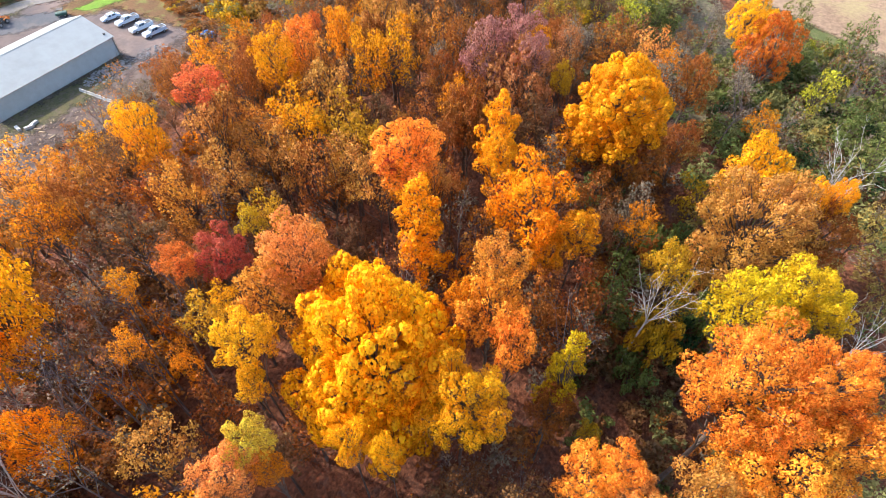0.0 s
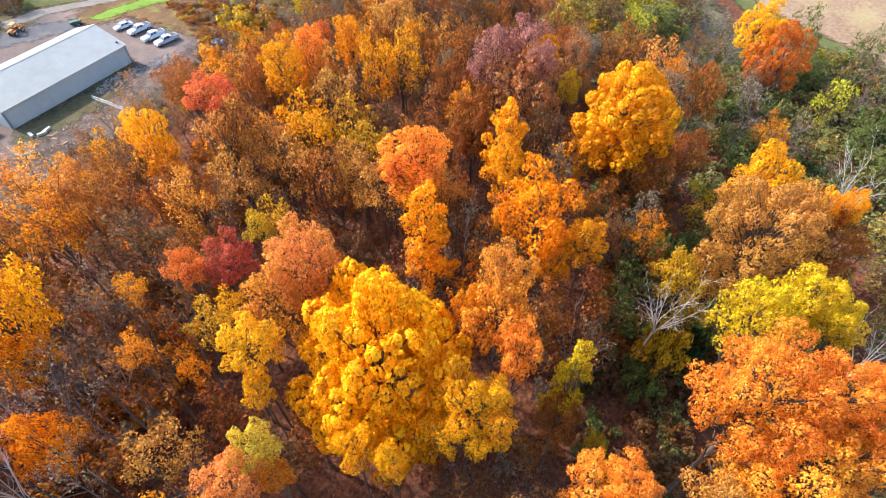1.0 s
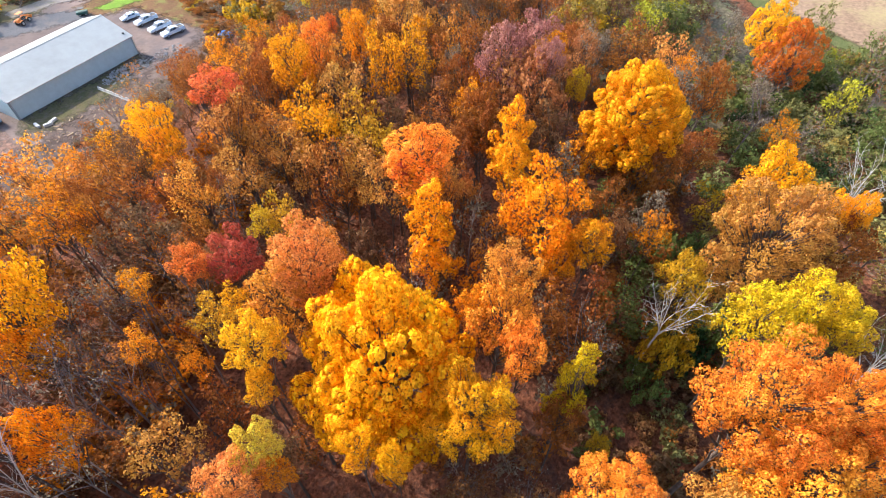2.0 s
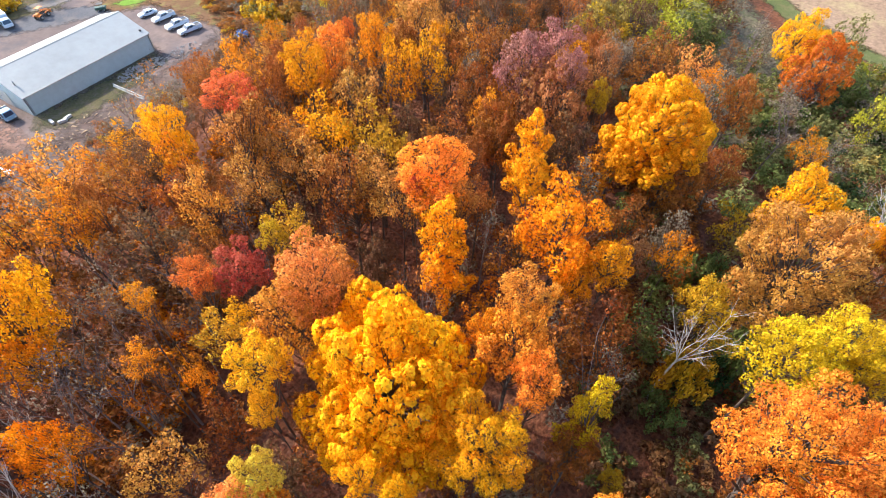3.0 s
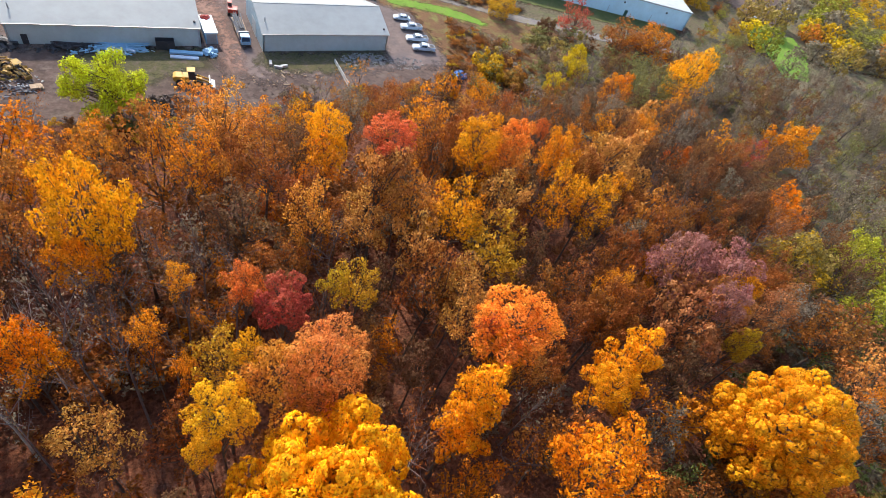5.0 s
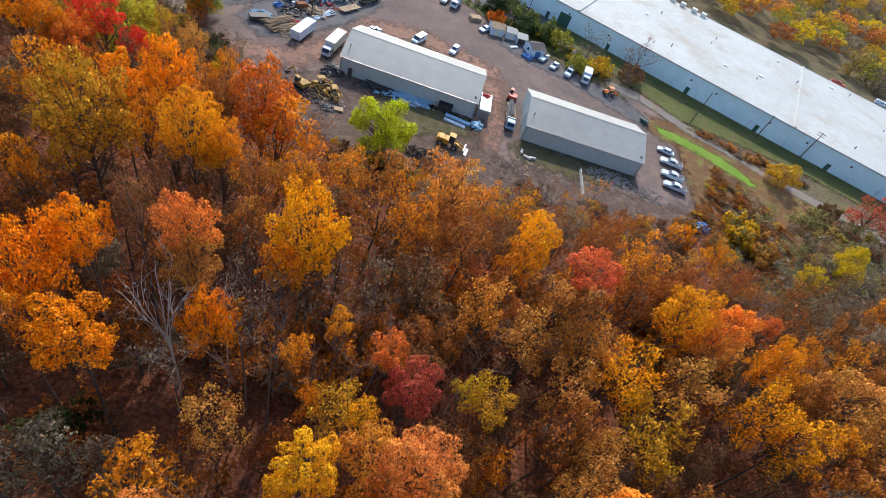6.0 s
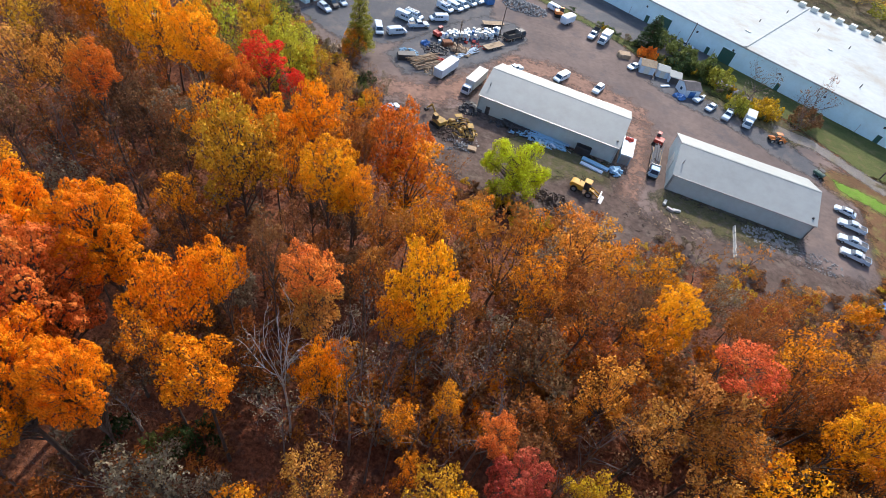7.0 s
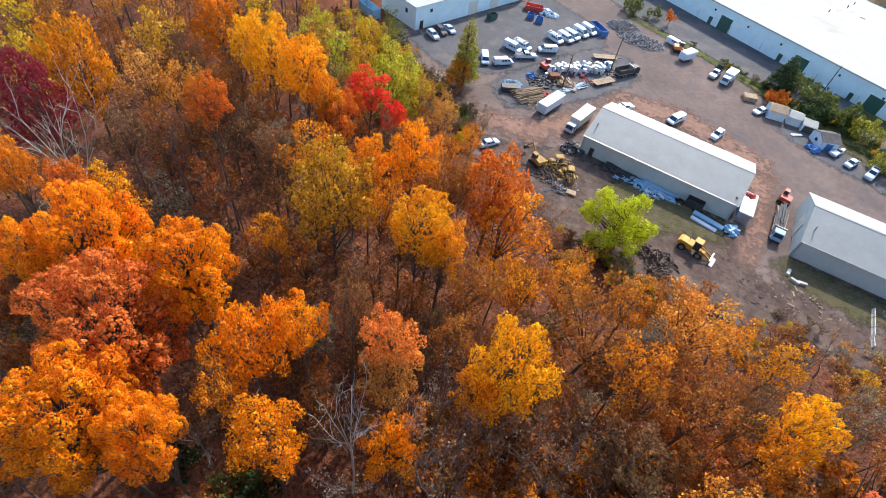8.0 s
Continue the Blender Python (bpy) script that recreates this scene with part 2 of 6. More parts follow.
def patch(name, outline, material, label, category, cell=1.6):
    """A flat piece of ground cover; it carries its distance to the outline, over which the material frays."""
    O = np.array(outline, float)
    lo, hi = O.min(0) - 5, O.max(0) + 5
    nx, ny = int((hi[0] - lo[0]) / cell) + 2, int((hi[1] - lo[1]) / cell) + 2
    X, Y = np.meshgrid(lo[0] + cell * np.arange(nx), lo[1] + cell * np.arange(ny), indexing="ij")
    P = np.stack([X.ravel(), Y.ravel()], 1)
    D, odd = np.full(len(P), 1e9), np.zeros(len(P), bool)
    for a, b in zip(O, np.roll(O, -1, 0)):
        t = np.clip(((P - a) @ (b - a)) / ((b - a) @ (b - a)), 0, 1)
        D = np.minimum(D, np.linalg.norm(P - a - t[:, None] * (b - a), axis=1))
        cross = (a[1] > P[:, 1]) != (b[1] > P[:, 1])
        with np.errstate(divide="ignore", invalid="ignore"):
            odd ^= cross & (P[:, 0] < (b[0] - a[0]) * (P[:, 1] - a[1]) / (b[1] - a[1]) + a[0])
    D = np.where(odd, D, -D)
    I = np.arange(nx * ny).reshape(nx, ny)
    Q = np.stack([I[:-1, :-1], I[1:, :-1], I[1:, 1:], I[:-1, 1:]], -1).reshape(-1, 4)
    Q = Q[D[Q].max(1) > -2.5 * material["blend"]]
    used = np.unique(Q)
    back = np.zeros(nx * ny, int)
    back[used] = np.arange(len(used))
    LAYER[0] += 1
    z = 0.006 + 0.004 * LAYER[0]
    ob = raw(name, [(x, y, z) for x, y in P[used].tolist()], back[Q].tolist(), material)
    at_edge = ob.data.attributes.new("edge", "FLOAT", "POINT")
    at_edge.data.foreach_set("value", np.clip(D[used], -5, 8).astype(np.float32))
    return tagged(ob, label, category, kind="structure")


# ---- ground ----
bm = nb()
bmesh.ops.create_grid(bm, x_segments=2, y_segments=2, size=2500)
tagged(part("ground", bm, FLOOR_M), "woodland floor covered in reddish brown fallen leaves", "ground", kind="structure")
patch("field_brush", [(158, 16), (184, 72), (120, 120), (-70, 206), (-120, 300), (-60, 600), (1400, 900), (1400, -50), (330, -50), (200, -10)], BRUSH_M, "grey green brushland beyond the warehouse", "brush", 8.0)
patch("field_thicket", [(50, -24), (56, 14), (50, 34), (62, 36), (90, 30), (150, 6), (330, -50), (420, -60), (200, -92), (150, -105), (116, -124), (104, -150), (80, -164), (60, -130), (70, -100), (84, -64), (70, -44)], BRUSH_M, "grey green thicket floor at the edge of the woods", "brush", 4.0)
patch("pavement_yard", [(-107.1, 20.4), (-85.1, 3.5), (-69.1, -2.9), (-64.1, -13.4), (-51.1, -16.6), (-41.0, -20.9), (-26.0, -25.2), (-10.9, -22.3), (4.2, -13.1), (17.3, -15.3), (29.3, -19.6), (41.0, -12.4), (47.0, -4.1), (46.0, 18.8), (46.0, 33.0), (34.0, 43.5), (15.7, 46.2), (-0.4, 52.6), (-12.4, 60.0), (-24.4, 69.5), (-36.4, 74.9), (-55.5, 83.4), (-75.4, 101.3), (-116.6, 116.4), (-136.0, 64.5)], DIRT, "worn reddish brown dirt yard with tyre tracks", "yard")
patch("pavement_lot", [(-102.1, 19.3), (-91.1, 14.0), (-82.0, 11.8), (-72.9, 22.2), (-62.7, 42.9), (-57.6, 55.3), (-62.6, 65.8), (-84.7, 74.4), (-98.9, 43.3)], ASPHALT, "dark grey patched asphalt parking lot", "pavement")
patch("pavement_gravel_apron", [(29.4, -6.0), (38.0, -9.2), (46.0, -3.1), (45.0, 17.8), (37.0, 25.1), (32.0, 18.9)], DIRT, "grey gravel parking strip beside the barn", "pavement")
patch("road_lane", [(-4.4, 55.8), (13.7, 47.3), (26.7, 41.9), (38.0, 31.4), (38.0, 25.1), (27.6, 29.4), (15.6, 36.8), (1.6, 40.1), (-8.4, 46.5)], ASPHALT, "dark grey lane between barn and hedge", "road")
patch("pavement_loading", [(-110.4, 133.0), (-22.2, 92.4), (11.8, 77.5), (20.0, 68.0), (30.0, 54.0), (27.0, 46.0), (18.0, 54.5), (6.0, 60.0), (-9.0, 64.5), (-23.0, 70.0), (-40.4, 77.0), (-60.4, 85.0), (-100.5, 106.0)], ASPHALT, "dark grey loading lane along a warehouse", "pavement")
patch("lawn_strip", [(11.9, 78.5), (60.0, 55.1), (152.0, 14.3), (148.0, 4.1), (90.0, 29.6), (66.0, 34.7), (50.0, 36.5), (34.0, 49.1), (17.8, 60.8), (7.8, 69.2)], LAWN, "mown green lawn in the shade of a warehouse", "lawn")
patch("road_rear", [(181, 68), (90, 109), (-60, 177), (-52, 192), (96, 126), (192, 84), (215, 70), (196, 60)], ASPHALT, "dark service road behind the warehouse", "road", 4.0)
patch("field_verge", [(38, 33), (52, 34), (70, 26), (82, 18), (94, 8), (90, -12), (66, -10), (56, 2), (46, 20), (38, 24)], WEEDS, "rough verge of dry grass and weeds", "weeds")
patch("field_hedge_foot", [(-16, 63), (0, 63), (10, 59), (22, 55), (32, 50), (40, 44), (32, 39), (20, 43), (6, 49), (-6, 55)], LAWN_DARK, "patchy brown grass at the foot of the hedge", "grass")
patch("field_corner", [(138, 4), (156, -18), (178, -4), (194, 30), (192, 70), (176, 66), (158, 12)], BRUSH_M, "grey brown brush at the warehouse's corner", "brush", 3.0)
patch("lawn_bright", [(39.5, 29.0), (48.3, 27.2), (59.3, 23.4), (65.6, 18.6), (69.4, 13.4), (66.4, 12.8), (60.6, 16.4), (52.2, 20.1), (42.0, 24.4)], BRIGHT_GRASS, "bright green strip of fresh grass", "lawn")
patch("road_track", [(26.7, 47.1), (38.0, 44.9), (50.0, 36.5), (68.5, 27.5), (78.0, 22.4), (95.0, 14.8), (120.0, 5.1), (160.0, -12.2), (160.0, -16.3), (120.0, 0.0), (94.0, 10.2), (77.0, 17.3), (68.0, 23.5), (50.0, 31.2), (38.0, 39.7), (26.7, 41.9)], TRACK_M, "pale gravel track between the lawn and the woods", "track")
patch("lawn_far", [(194, 12), (208, 18), (206, 6), (222, 8), (214, -6), (190, -24), (178, -20), (188, -5)], BRIGHT_GRASS, "bright green lawn among the far trees", "lawn", 3.0)
patch("pavement_far_lot", [(210, 36), (256, 74), (298, 92), (330, 96), (300, 64), (252, 31), (228, 18), (209, 19)], MUD, "dark dirt lot among the far trees", "pavement", 4.0)
patch("field_rows", [(312, 119), (334, 155), (368, 205), (417, 232), (400, 190), (371, 151)], LAWN, "pale green field beyond the woods", "field", 6.0)
patch("field_weeds", [(46.0, 23.0), (54.0, 19.7), (64.0, 12.2), (67.0, 4.1), (66.0, -6.1), (56.0, -14.6), (48.0, -12.5), (46.0, -2.0)], WEEDS, "rough patch of rusty brown weeds", "weeds")
patch("field_bank", [(52.0, 33.3), (60.0, 34.7), (74.0, 30.6), (88.0, 24.5), (84.0, 20.4), (70.0, 25.0), (56.0, 31.7)], WEEDS, "bank of rusty brown dry weeds", "weeds")
patch("field_dry", [(113.0, -153.0), (128.0, -130.6), (150.0, -114.2), (190.0, -97.9), (420.0, -61.2), (900.0, -306.0), (900.0, -918.0), (300.0, -714.0), (104.0, -265.2), (98.0, -183.6)], FIELD_M, "wide field of dry tan grass", "field", 8.0)
patch("field_edge", [(108.0, -153.0), (124.0, -126.5), (150.0, -108.1), (190.0, -93.8), (192.0, -98.9), (150.0, -115.3), (128.0, -131.6), (113.0, -154.0), (98.0, -184.6), (94.0, -183.6)], LAWN, "green grassy margin along the field", "grass")
patch("road_ruts", [(-14, 24), (-6, 24), (-5, 10), (-5.5, -2), (-7, -12), (2, -18), (-2, -24), (-16, -20), (-24, -14), (-13, -9), (-8.8, -2), (-9, 12)], RED_DIRT, "rutted reddish dirt lane between two barns", "lane")
patch("road_ruts_2", [(-84, 6), (-72, 2), (-60, 6), (-50, 20), (-46, 34), (-30, 38), (-8, 30), (-6, 24), (-14, 24), (-32, 30), (-44, 26), (-46, 14), (-54, 0), (-68, -4)], RED_DIRT, "worn reddish dirt track across the yard", "lane")
patch("pavement_scrap", [(-74, 13), (-66, 8), (-60, 12), (-52, 24), (-46, 36), (-44, 46), (-50, 54), (-60, 52), (-66, 40), (-72, 24)], ASPHALT, "dark grey ground under stacked scrap", "pavement")
patch("yard_mud", [(-66, -8), (-52, 0), (-40, 3), (-12, 1), (-9, -8), (2, -14), (-2, -24), (-26, -26), (-41, -22), (-52, -18)], MUD, "dark churned mud at the edge of the woods", "mud")
# The darker tone here also puts the shade of trees into the ground colour.
patch("yard_mud_2", [(-2, -9), (14, -10), (30, -8), (44, -8), (46, -14), (30, -22), (4, -20)], MUD, "brown ground where the yard meets the woods, tree shade in its colour", "mud")
# Patchy grass south of the barns; its dark tone also paints in their shade.
patch("lawn_weedy", [(-36, 2), (-12, 1), (-12, -6), (-20, -9), (-30, -14), (-36, -8)], LAWN_DARK, "patchy grass along the barn wall, darkened with the barn's shade", "grass")
patch("lawn_weedy_2", [(0, -0.5), (29, -0.5), (28, -5), (14, -9), (3, -8.5), (-3, -5)], LAWN_DARK, "patchy grass at the foot of the barn, darkened with its shade", "grass")
patch("lawn_bank", [(-62, 84), (-36, 76), (-22, 70), (-8, 66), (6, 61), (18, 56), (27, 47), (20, 46), (6, 53), (-10, 59), (-24, 67.5), (-36, 72), (-58, 80)], LAWN, "narrow grassy bank with weeds beside the yard", "grass")


# ---- buildings ----
def sheet_wall(bm, a, b, h, thick=0.15):
    """A sheet-metal wall from a to b; its outer face is right of a to b."""
    a, b = Vector((*a, 0)), Vector((*b, 0))
    d = (b - a).normalized()
    out = Vector((d.y, -d.x, 0))
    L = (b - a).length
    c = (a + b) / 2 - out * thick / 2
    ang = Euler((0, 0, math.atan2(d.y, d.x)))
    box(bm, (c.x, c.y, h / 2), (L, thick, h), ang)


def gable(bm, x, y0, y1, h, hr, thick):
    """The triangle of a gable end wall in the plane x."""
    ym = (y0 + y1) / 2
    pts = [(y0, h), (y1, h), (ym, hr)]
    rows = [[bm.verts.new((xx, y, z)) for y, z in pts] for xx in (x, x + thick)]
    bm.faces.new(rows[0])
    bm.faces.new(list(reversed(rows[1])))
    for i in range(3):
        j = (i + 1) % 3
        bm.faces.new((rows[0][j], rows[0][i], rows[1][i], rows[1][j]))
    bmesh.ops.recalc_face_normals(bm, faces=bm.faces[:])


def barn(x, y, L, W, h, hr, turn, label, doors):
    """A long metal barn with a low gable roof; x, y is its south-west corner."""
    o = thing("metal_barn", label, "barn", "pair of metal barns")
    for nm, a, b in (("south_wall", (0, 0), (L, 0)), ("east_wall", (L, 0), (L, W)), ("north_wall", (L, W), (0, W)), ("west_wall", (0, W), (0, 0))):
        bm = nb()
        sheet_wall(bm, a, b, h)
        part("wall", bm, BARN_WALL, o)
    for xx in (0.02, L - 0.17):
        bm = nb()
        gable(bm, xx, 0.02, W - 0.02, h, hr - 0.1, 0.15)
        part("gable", bm, BARN_WALL, o)
    pitch = math.atan2(hr - h, W / 2)
    slope = math.hypot(W / 2 + 0.35, (hr - h) * (W / 2 + 0.35) / (W / 2))
    for side in (-1, 1):
        bm = nb()
        box(bm, (0, 0, 0), (L + 0.5, slope, 0.08))
        r = part("roof", bm, BARN_ROOF, o, "sheet-metal roof slope")
        yy = W / 2 + side * (W / 4 + 0.17)
        r.matrix_local = pose(L / 2, yy, h + (hr - h) * (1 - (W / 4 + 0.17) / (W / 2)) + 0.06, math.degrees(-side * pitch), 0, 0)
        bm = nb()
        box(bm, (L / 2, W / 2 + side * (W / 2 + 0.42), h - 0.12), (L + 0.4, 0.14, 0.13))
        part("gutter", bm, STEEL, o)
        for k in range(2):
            bm = nb()
            cyl(bm, (0.3 + k * (L - 0.6), W / 2 + side * (W / 2 + 0.16), 0.05), (0.3 + k * (L - 0.6), W / 2 + side * (W / 2 + 0.16), h - 0.15), 0.06, seg=6)
            part("downspout", bm, STEEL, o)
    bm = nb()
    box(bm, (L / 2, W / 2, hr + 0.06), (L + 0.5, 0.5, 0.06))
    part("ridge_cap", bm, BARN_ROOF, o)
    for side, along, w, hh, m in doors:
        bm = nb()
        pos = {"s": (along, -0.1, hh / 2), "n": (along, W + 0.1, hh / 2), "w": (-0.1, along, hh / 2), "e": (L + 0.1, along, hh / 2)}[side]
        box(bm, pos, (w, 0.08, hh) if side in "sn" else (0.08, w, hh), bevel=0.02)
        d = part("door", bm, m, o)
        bm = nb()
        off = Vector(pos) + (Vector((w * 0.3, -0.07 if side == "s" else 0.07, 0)) if side in "sn" else Vector((-0.07 if side == "w" else 0.07, w * 0.3, 0)))
        box(bm, off, (0.06, 0.06, 0.25))
        part("handle", bm, STEEL, d)
    bm = nb()
    cyl(bm, (1.2, W * 0.18, h + 0.6), (1.2, W * 0.18, h + 2.0), 0.12, seg=8)
    cyl(bm, (1.2, W * 0.18, h + 2.0), (1.2, W * 0.18, h + 2.15), 0.2, 0.05, seg=8)
    part("vent_pipe", bm, STEEL, o)
    bm = nb()
    cyl(bm, (L - 0.8, 1.2, h + 0.3), (L - 0.8, 1.2, h + 0.75), 0.25, seg=8)
    part("roof_vent", bm, DARK, o)
    o.matrix_world = at(x, y, turn)
    return o


barn(0, 0, 30.0, 16.5, 4.38, 7.15, 0, "long pale grey metal barn beside four parked white pickups", (("w", 8, 3.6, 3.6, CREAM), ("n", 8, 3.6, 3.4, CREAM), ("n", 20, 3.6, 3.4, CREAM), ("e", 8, 1.0, 2.1, GREEN)))
barn(-45.6, 3.4, 33.2, 16.5, 4.38, 7.15, -2.0, "long pale grey metal barn with scrap piled along its wall", (("s", 2.6, 1.0, 2.1, DARK), ("w", 8, 3.6, 3.6, CREAM), ("n", 9, 3.6, 3.4, CREAM), ("n", 22, 3.6, 3.4, CREAM)))


def warehouse():
    """The long flat-roofed warehouse; its south-east corner is the origin, x runs along the near wall."""
    o = thing("warehouse", "very long pale blue warehouse with a white flat roof", "warehouse")
    L, W, h = 300.0, 61.5, 6.6
    T = 0.3
    for a, b in (((0, 0), (L, 0)), ((L, 0), (L, W)), ((L, W), (0, W)), ((0, W), (0, 0))):
        bm = nb()
        a3, b3 = Vector((*a, 0)), Vector((*b, 0))
        d = (b3 - a3).normalized()
        inn = Vector((-d.y, d.x, 0))
        c = (a3 + b3) / 2 + inn * T / 2
        box(bm, (c.x, c.y, h / 2), ((b3 - a3).length, T, h), Euler((0, 0, math.atan2(d.y, d.x))))
        part("wall", bm, WH_WALL, o)
    n = 40
    for i in range(n + 1):
        bm = nb()
        box(bm, (L * i / n, -0.05, h / 2 - 0.1), (0.12, 0.1, h - 0.2))
        part("joint_cover", bm, WH_WALL, o)
    bm = nb()
    box(bm, (L / 2, W / 2, h + 0.1), (L + 0.6, W + 0.6, 0.2))
    part("roof", bm, WH_ROOF, o, "white membrane roof with grey stains")
    for y in (-0.35, W + 0.35):
        bm = nb()
        box(bm, (L / 2, y, h + 0.12), (L + 0.7, 0.12, 0.4))
        part("edge_trim", bm, WH_ROOF, o)
    for x in (75.5, 152.0, 228.0):
        bm = nb()
        extrude_profile(bm, [(x - 0.5, h + 0.2), (x + 0.5, h + 0.2), (x + 0.25, h + 0.6), (x - 0.25, h + 0.6)], 0, W)
        part("roof_ridge", bm, WH_ROOF, o)
    rng = random.Random(5)
    for i in range(46):
        x, y = rng.uniform(6, L - 10), rng.uniform(4, W - 4)
        bm = nb()
        if rng.random() < 0.55:
            cyl(bm, (x, y, h + 0.2), (x, y, h + rng.uniform(0.7, 1.3)), 0.16, seg=6)
            part("roof_pipe", bm, DARK, o)
        else:
            box(bm, (x, y, h + 0.35), (rng.uniform(0.8, 1.8), rng.uniform(0.8, 1.4), 0.3), bevel=0.05)
            part("skylight", bm, LAMP, o)
    for i in range(9):
        bm = nb()
        box(bm, (118 + i * 4.6 + rng.uniform(-0.5, 0.5), W - 1.6, h + 0.9), (2.2, 2.0, 1.4), bevel=0.08)
        part("roof_unit", bm, CREAM, o)
    for x, w, hh in ((204.5, 4.2, 4.2), (209.6, 1.3, 2.3), (178.0, 4.2, 4.2), (184.0, 1.3, 2.3), (161.5, 1.2, 2.2), (155.5, 4.2, 4.2), (138, 1.2, 2.2), (108.5, 1.3, 2.3), (84.2, 1.3, 2.3), (60.5, 1.3, 2.3), (24, 1.2, 2.2)):
        bm = nb()
        box(bm, (x, -0.08, hh / 2), (w, 0.12, hh), bevel=0.02)
        d = part("door", bm, GREEN, o, "dark green door")
        bm = nb()
        box(bm, (x, -0.05, hh + 0.08), (w + 0.3, 0.16, 0.14))
        part("door_frame", bm, WH_WALL, d)
    for i in range(16):
        x = 12 + i * 14.3 + rng.uniform(-3, 3)
        bm = nb()
        box(bm, (x, -0.1, 4.6), (0.55, 0.2, 0.55))
        part("wall_vent", bm, DARK, o)
        bm = nb()
        cyl(bm, (x + 5, -0.15, 0.05), (x + 5, -0.15, 2.6), 0.07, seg=6)
        part("downspout", bm, STEEL, o)
    # x runs along the wall to the west, so the plan is mirrored: turn by angle and flip the depth
    for ch in o.children_recursive:
        ch.data.transform(Matrix.Diagonal((1, -1, 1, 1)))
        ch.data.flip_normals()
    ang = math.degrees(math.atan2(0.4104, -0.9119))
    o.matrix_world = at(154.6, 11.8, ang)
    return o


warehouse()


def block_building(name, label, x, y, turn, L, W, h, walls, roofm, gable_h=0.0, openings=()):
    """A plain building with walls, a roof with eaves, and doors and windows on its faces."""
    o = thing(name, label, "building" if L > 9 else "shed")
    for c, s in (((L / 2, 0.1, h / 2), (L, 0.2, h)), ((L / 2, W - 0.1, h / 2), (L, 0.2, h)), ((0.1, W / 2, h / 2), (0.2, W - 0.4, h)), ((L - 0.1, W / 2, h / 2), (0.2, W - 0.4, h))):
        bm = nb()
        box(bm, c, s)
        part("wall", bm, walls, o)
    if gable_h:
        for xx in (0.02, L - 0.17):
            bm = nb()
            gable(bm, xx, 0.02, W - 0.02, h, h + gable_h - 0.06, 0.15)
            part("gable", bm, walls, o)
        p = math.atan2(gable_h, W / 2)
        s = math.hypot(W / 2, gable_h) + 0.25
        for side in (-1, 1):
            bm = nb()
            box(bm, (0, 0, 0), (L + 0.4, s, 0.08))
            r = part("roof", bm, roofm, o)
            r.matrix_local = pose(L / 2, W / 2 + side * (W / 4 + 0.1), h + gable_h / 2 - 0.02, math.degrees(-side * p), 0, 0)
    else:
        bm = nb()
        box(bm, (L / 2, W / 2, h + 0.1), (L + 0.4, W + 0.4, 0.2), bevel=0.04)
        part("roof", bm, roofm, o)
    for nm, side, a, z0, w, hh, m in openings:
        bm = nb()
        pos = {"s": (a, -0.03, z0 + hh / 2), "e": (L + 0.03, a, z0 + hh / 2), "w": (-0.03, a, z0 + hh / 2), "n": (a, W + 0.03, z0 + hh / 2)}[side]
        box(bm, pos, (w, 0.08, hh) if side in "sn" else (0.08, w, hh))
        d = part(nm, bm, m, o)
        bm = nb()
        box(bm, (pos[0], pos[1], z0 + hh + 0.06), (w + 0.2, 0.14, 0.1) if side in "sn" else (0.14, w + 0.2, 0.1))
        part("lintel", bm, CREAM, d)
    o.matrix_world = at(x, y, turn)
    return o


block_building("workshop_building", "pale blue industrial building with a white annex at the lot", -102.8, 23.5, 73, 46, 15, 6.2, WH_WALL, WH_ROOF, 0, (("door", "s", 2.2, 0, 1.2, 2.3, DARK), ("window", "s", 5.5, 4.0, 0.9, 0.9, GLASS), ("door", "s", 22, 0, 3.4, 3.6, CREAM), ("door", "s", 31, 0, 3.4, 3.6, CREAM), ("window", "w", 4, 3.4, 0.9, 1.2, GLASS)))
block_building("storage_shed", "white wooden shed with a brown gable roof", -11.4, 50.2, 12, 4.2, 4.4, 2.3, WHITE, WOOD, 0.9, (("door", "s", 2.0, 0, 1.6, 1.9, CREAM),))
block_building("storage_shed", "small white shed with a grey roof", -6.6, 51.2, 5, 3.2, 4.0, 2.1, WHITE, BARN_ROOF, 0.7, (("door", "s", 1.6, 0, 1.3, 1.8, CREAM),))
block_building("storage_shed", "open-fronted white shed with a sagging roof", -3.0, 50.1, 8, 3.2, 4.0, 2.0, WHITE, BARN_ROOF, 0.6, (("door", "s", 1.6, 0, 2.4, 1.7, DARK),))
block_building("storage_shed", "white shed with a dark shingle roof beside a boat", 1.8, 44.3, 28, 4.6, 5.0, 2.4, WHITE, BLACK_TOP, 1.0, (("door", "s", 2.3, 0, 1.8, 1.9, BLUE), ("window", "w", 2.4, 1.0, 0.9, 0.8, GLASS)))
block_building("distant_shed", "distant white shed beyond the warehouse", 226.0, 214.0, -22, 26, 12, 4.0, CREAM, WH_ROOF, 2.2, (("window", "s", 4, 1.2, 1.2, 1.3, GLASS), ("window", "s", 9, 1.2, 1.2, 1.3, GLASS)))


# ---- vehicles ----
def wheel(o, x, y, r=0.36, w=0.24):
    bm = nb()
    cyl(bm, (x, y - w / 2, r), (x, y + w / 2, r), r, seg=16)
    t = part("wheel", bm, RUBBER, o, "black tyre")
    bm = nb()
    cyl(bm, (x, y - w / 2 - 0.015, r), (x, y + w / 2 + 0.015, r), r * 0.6, seg=12)
    part("rim", bm, STEEL, t)


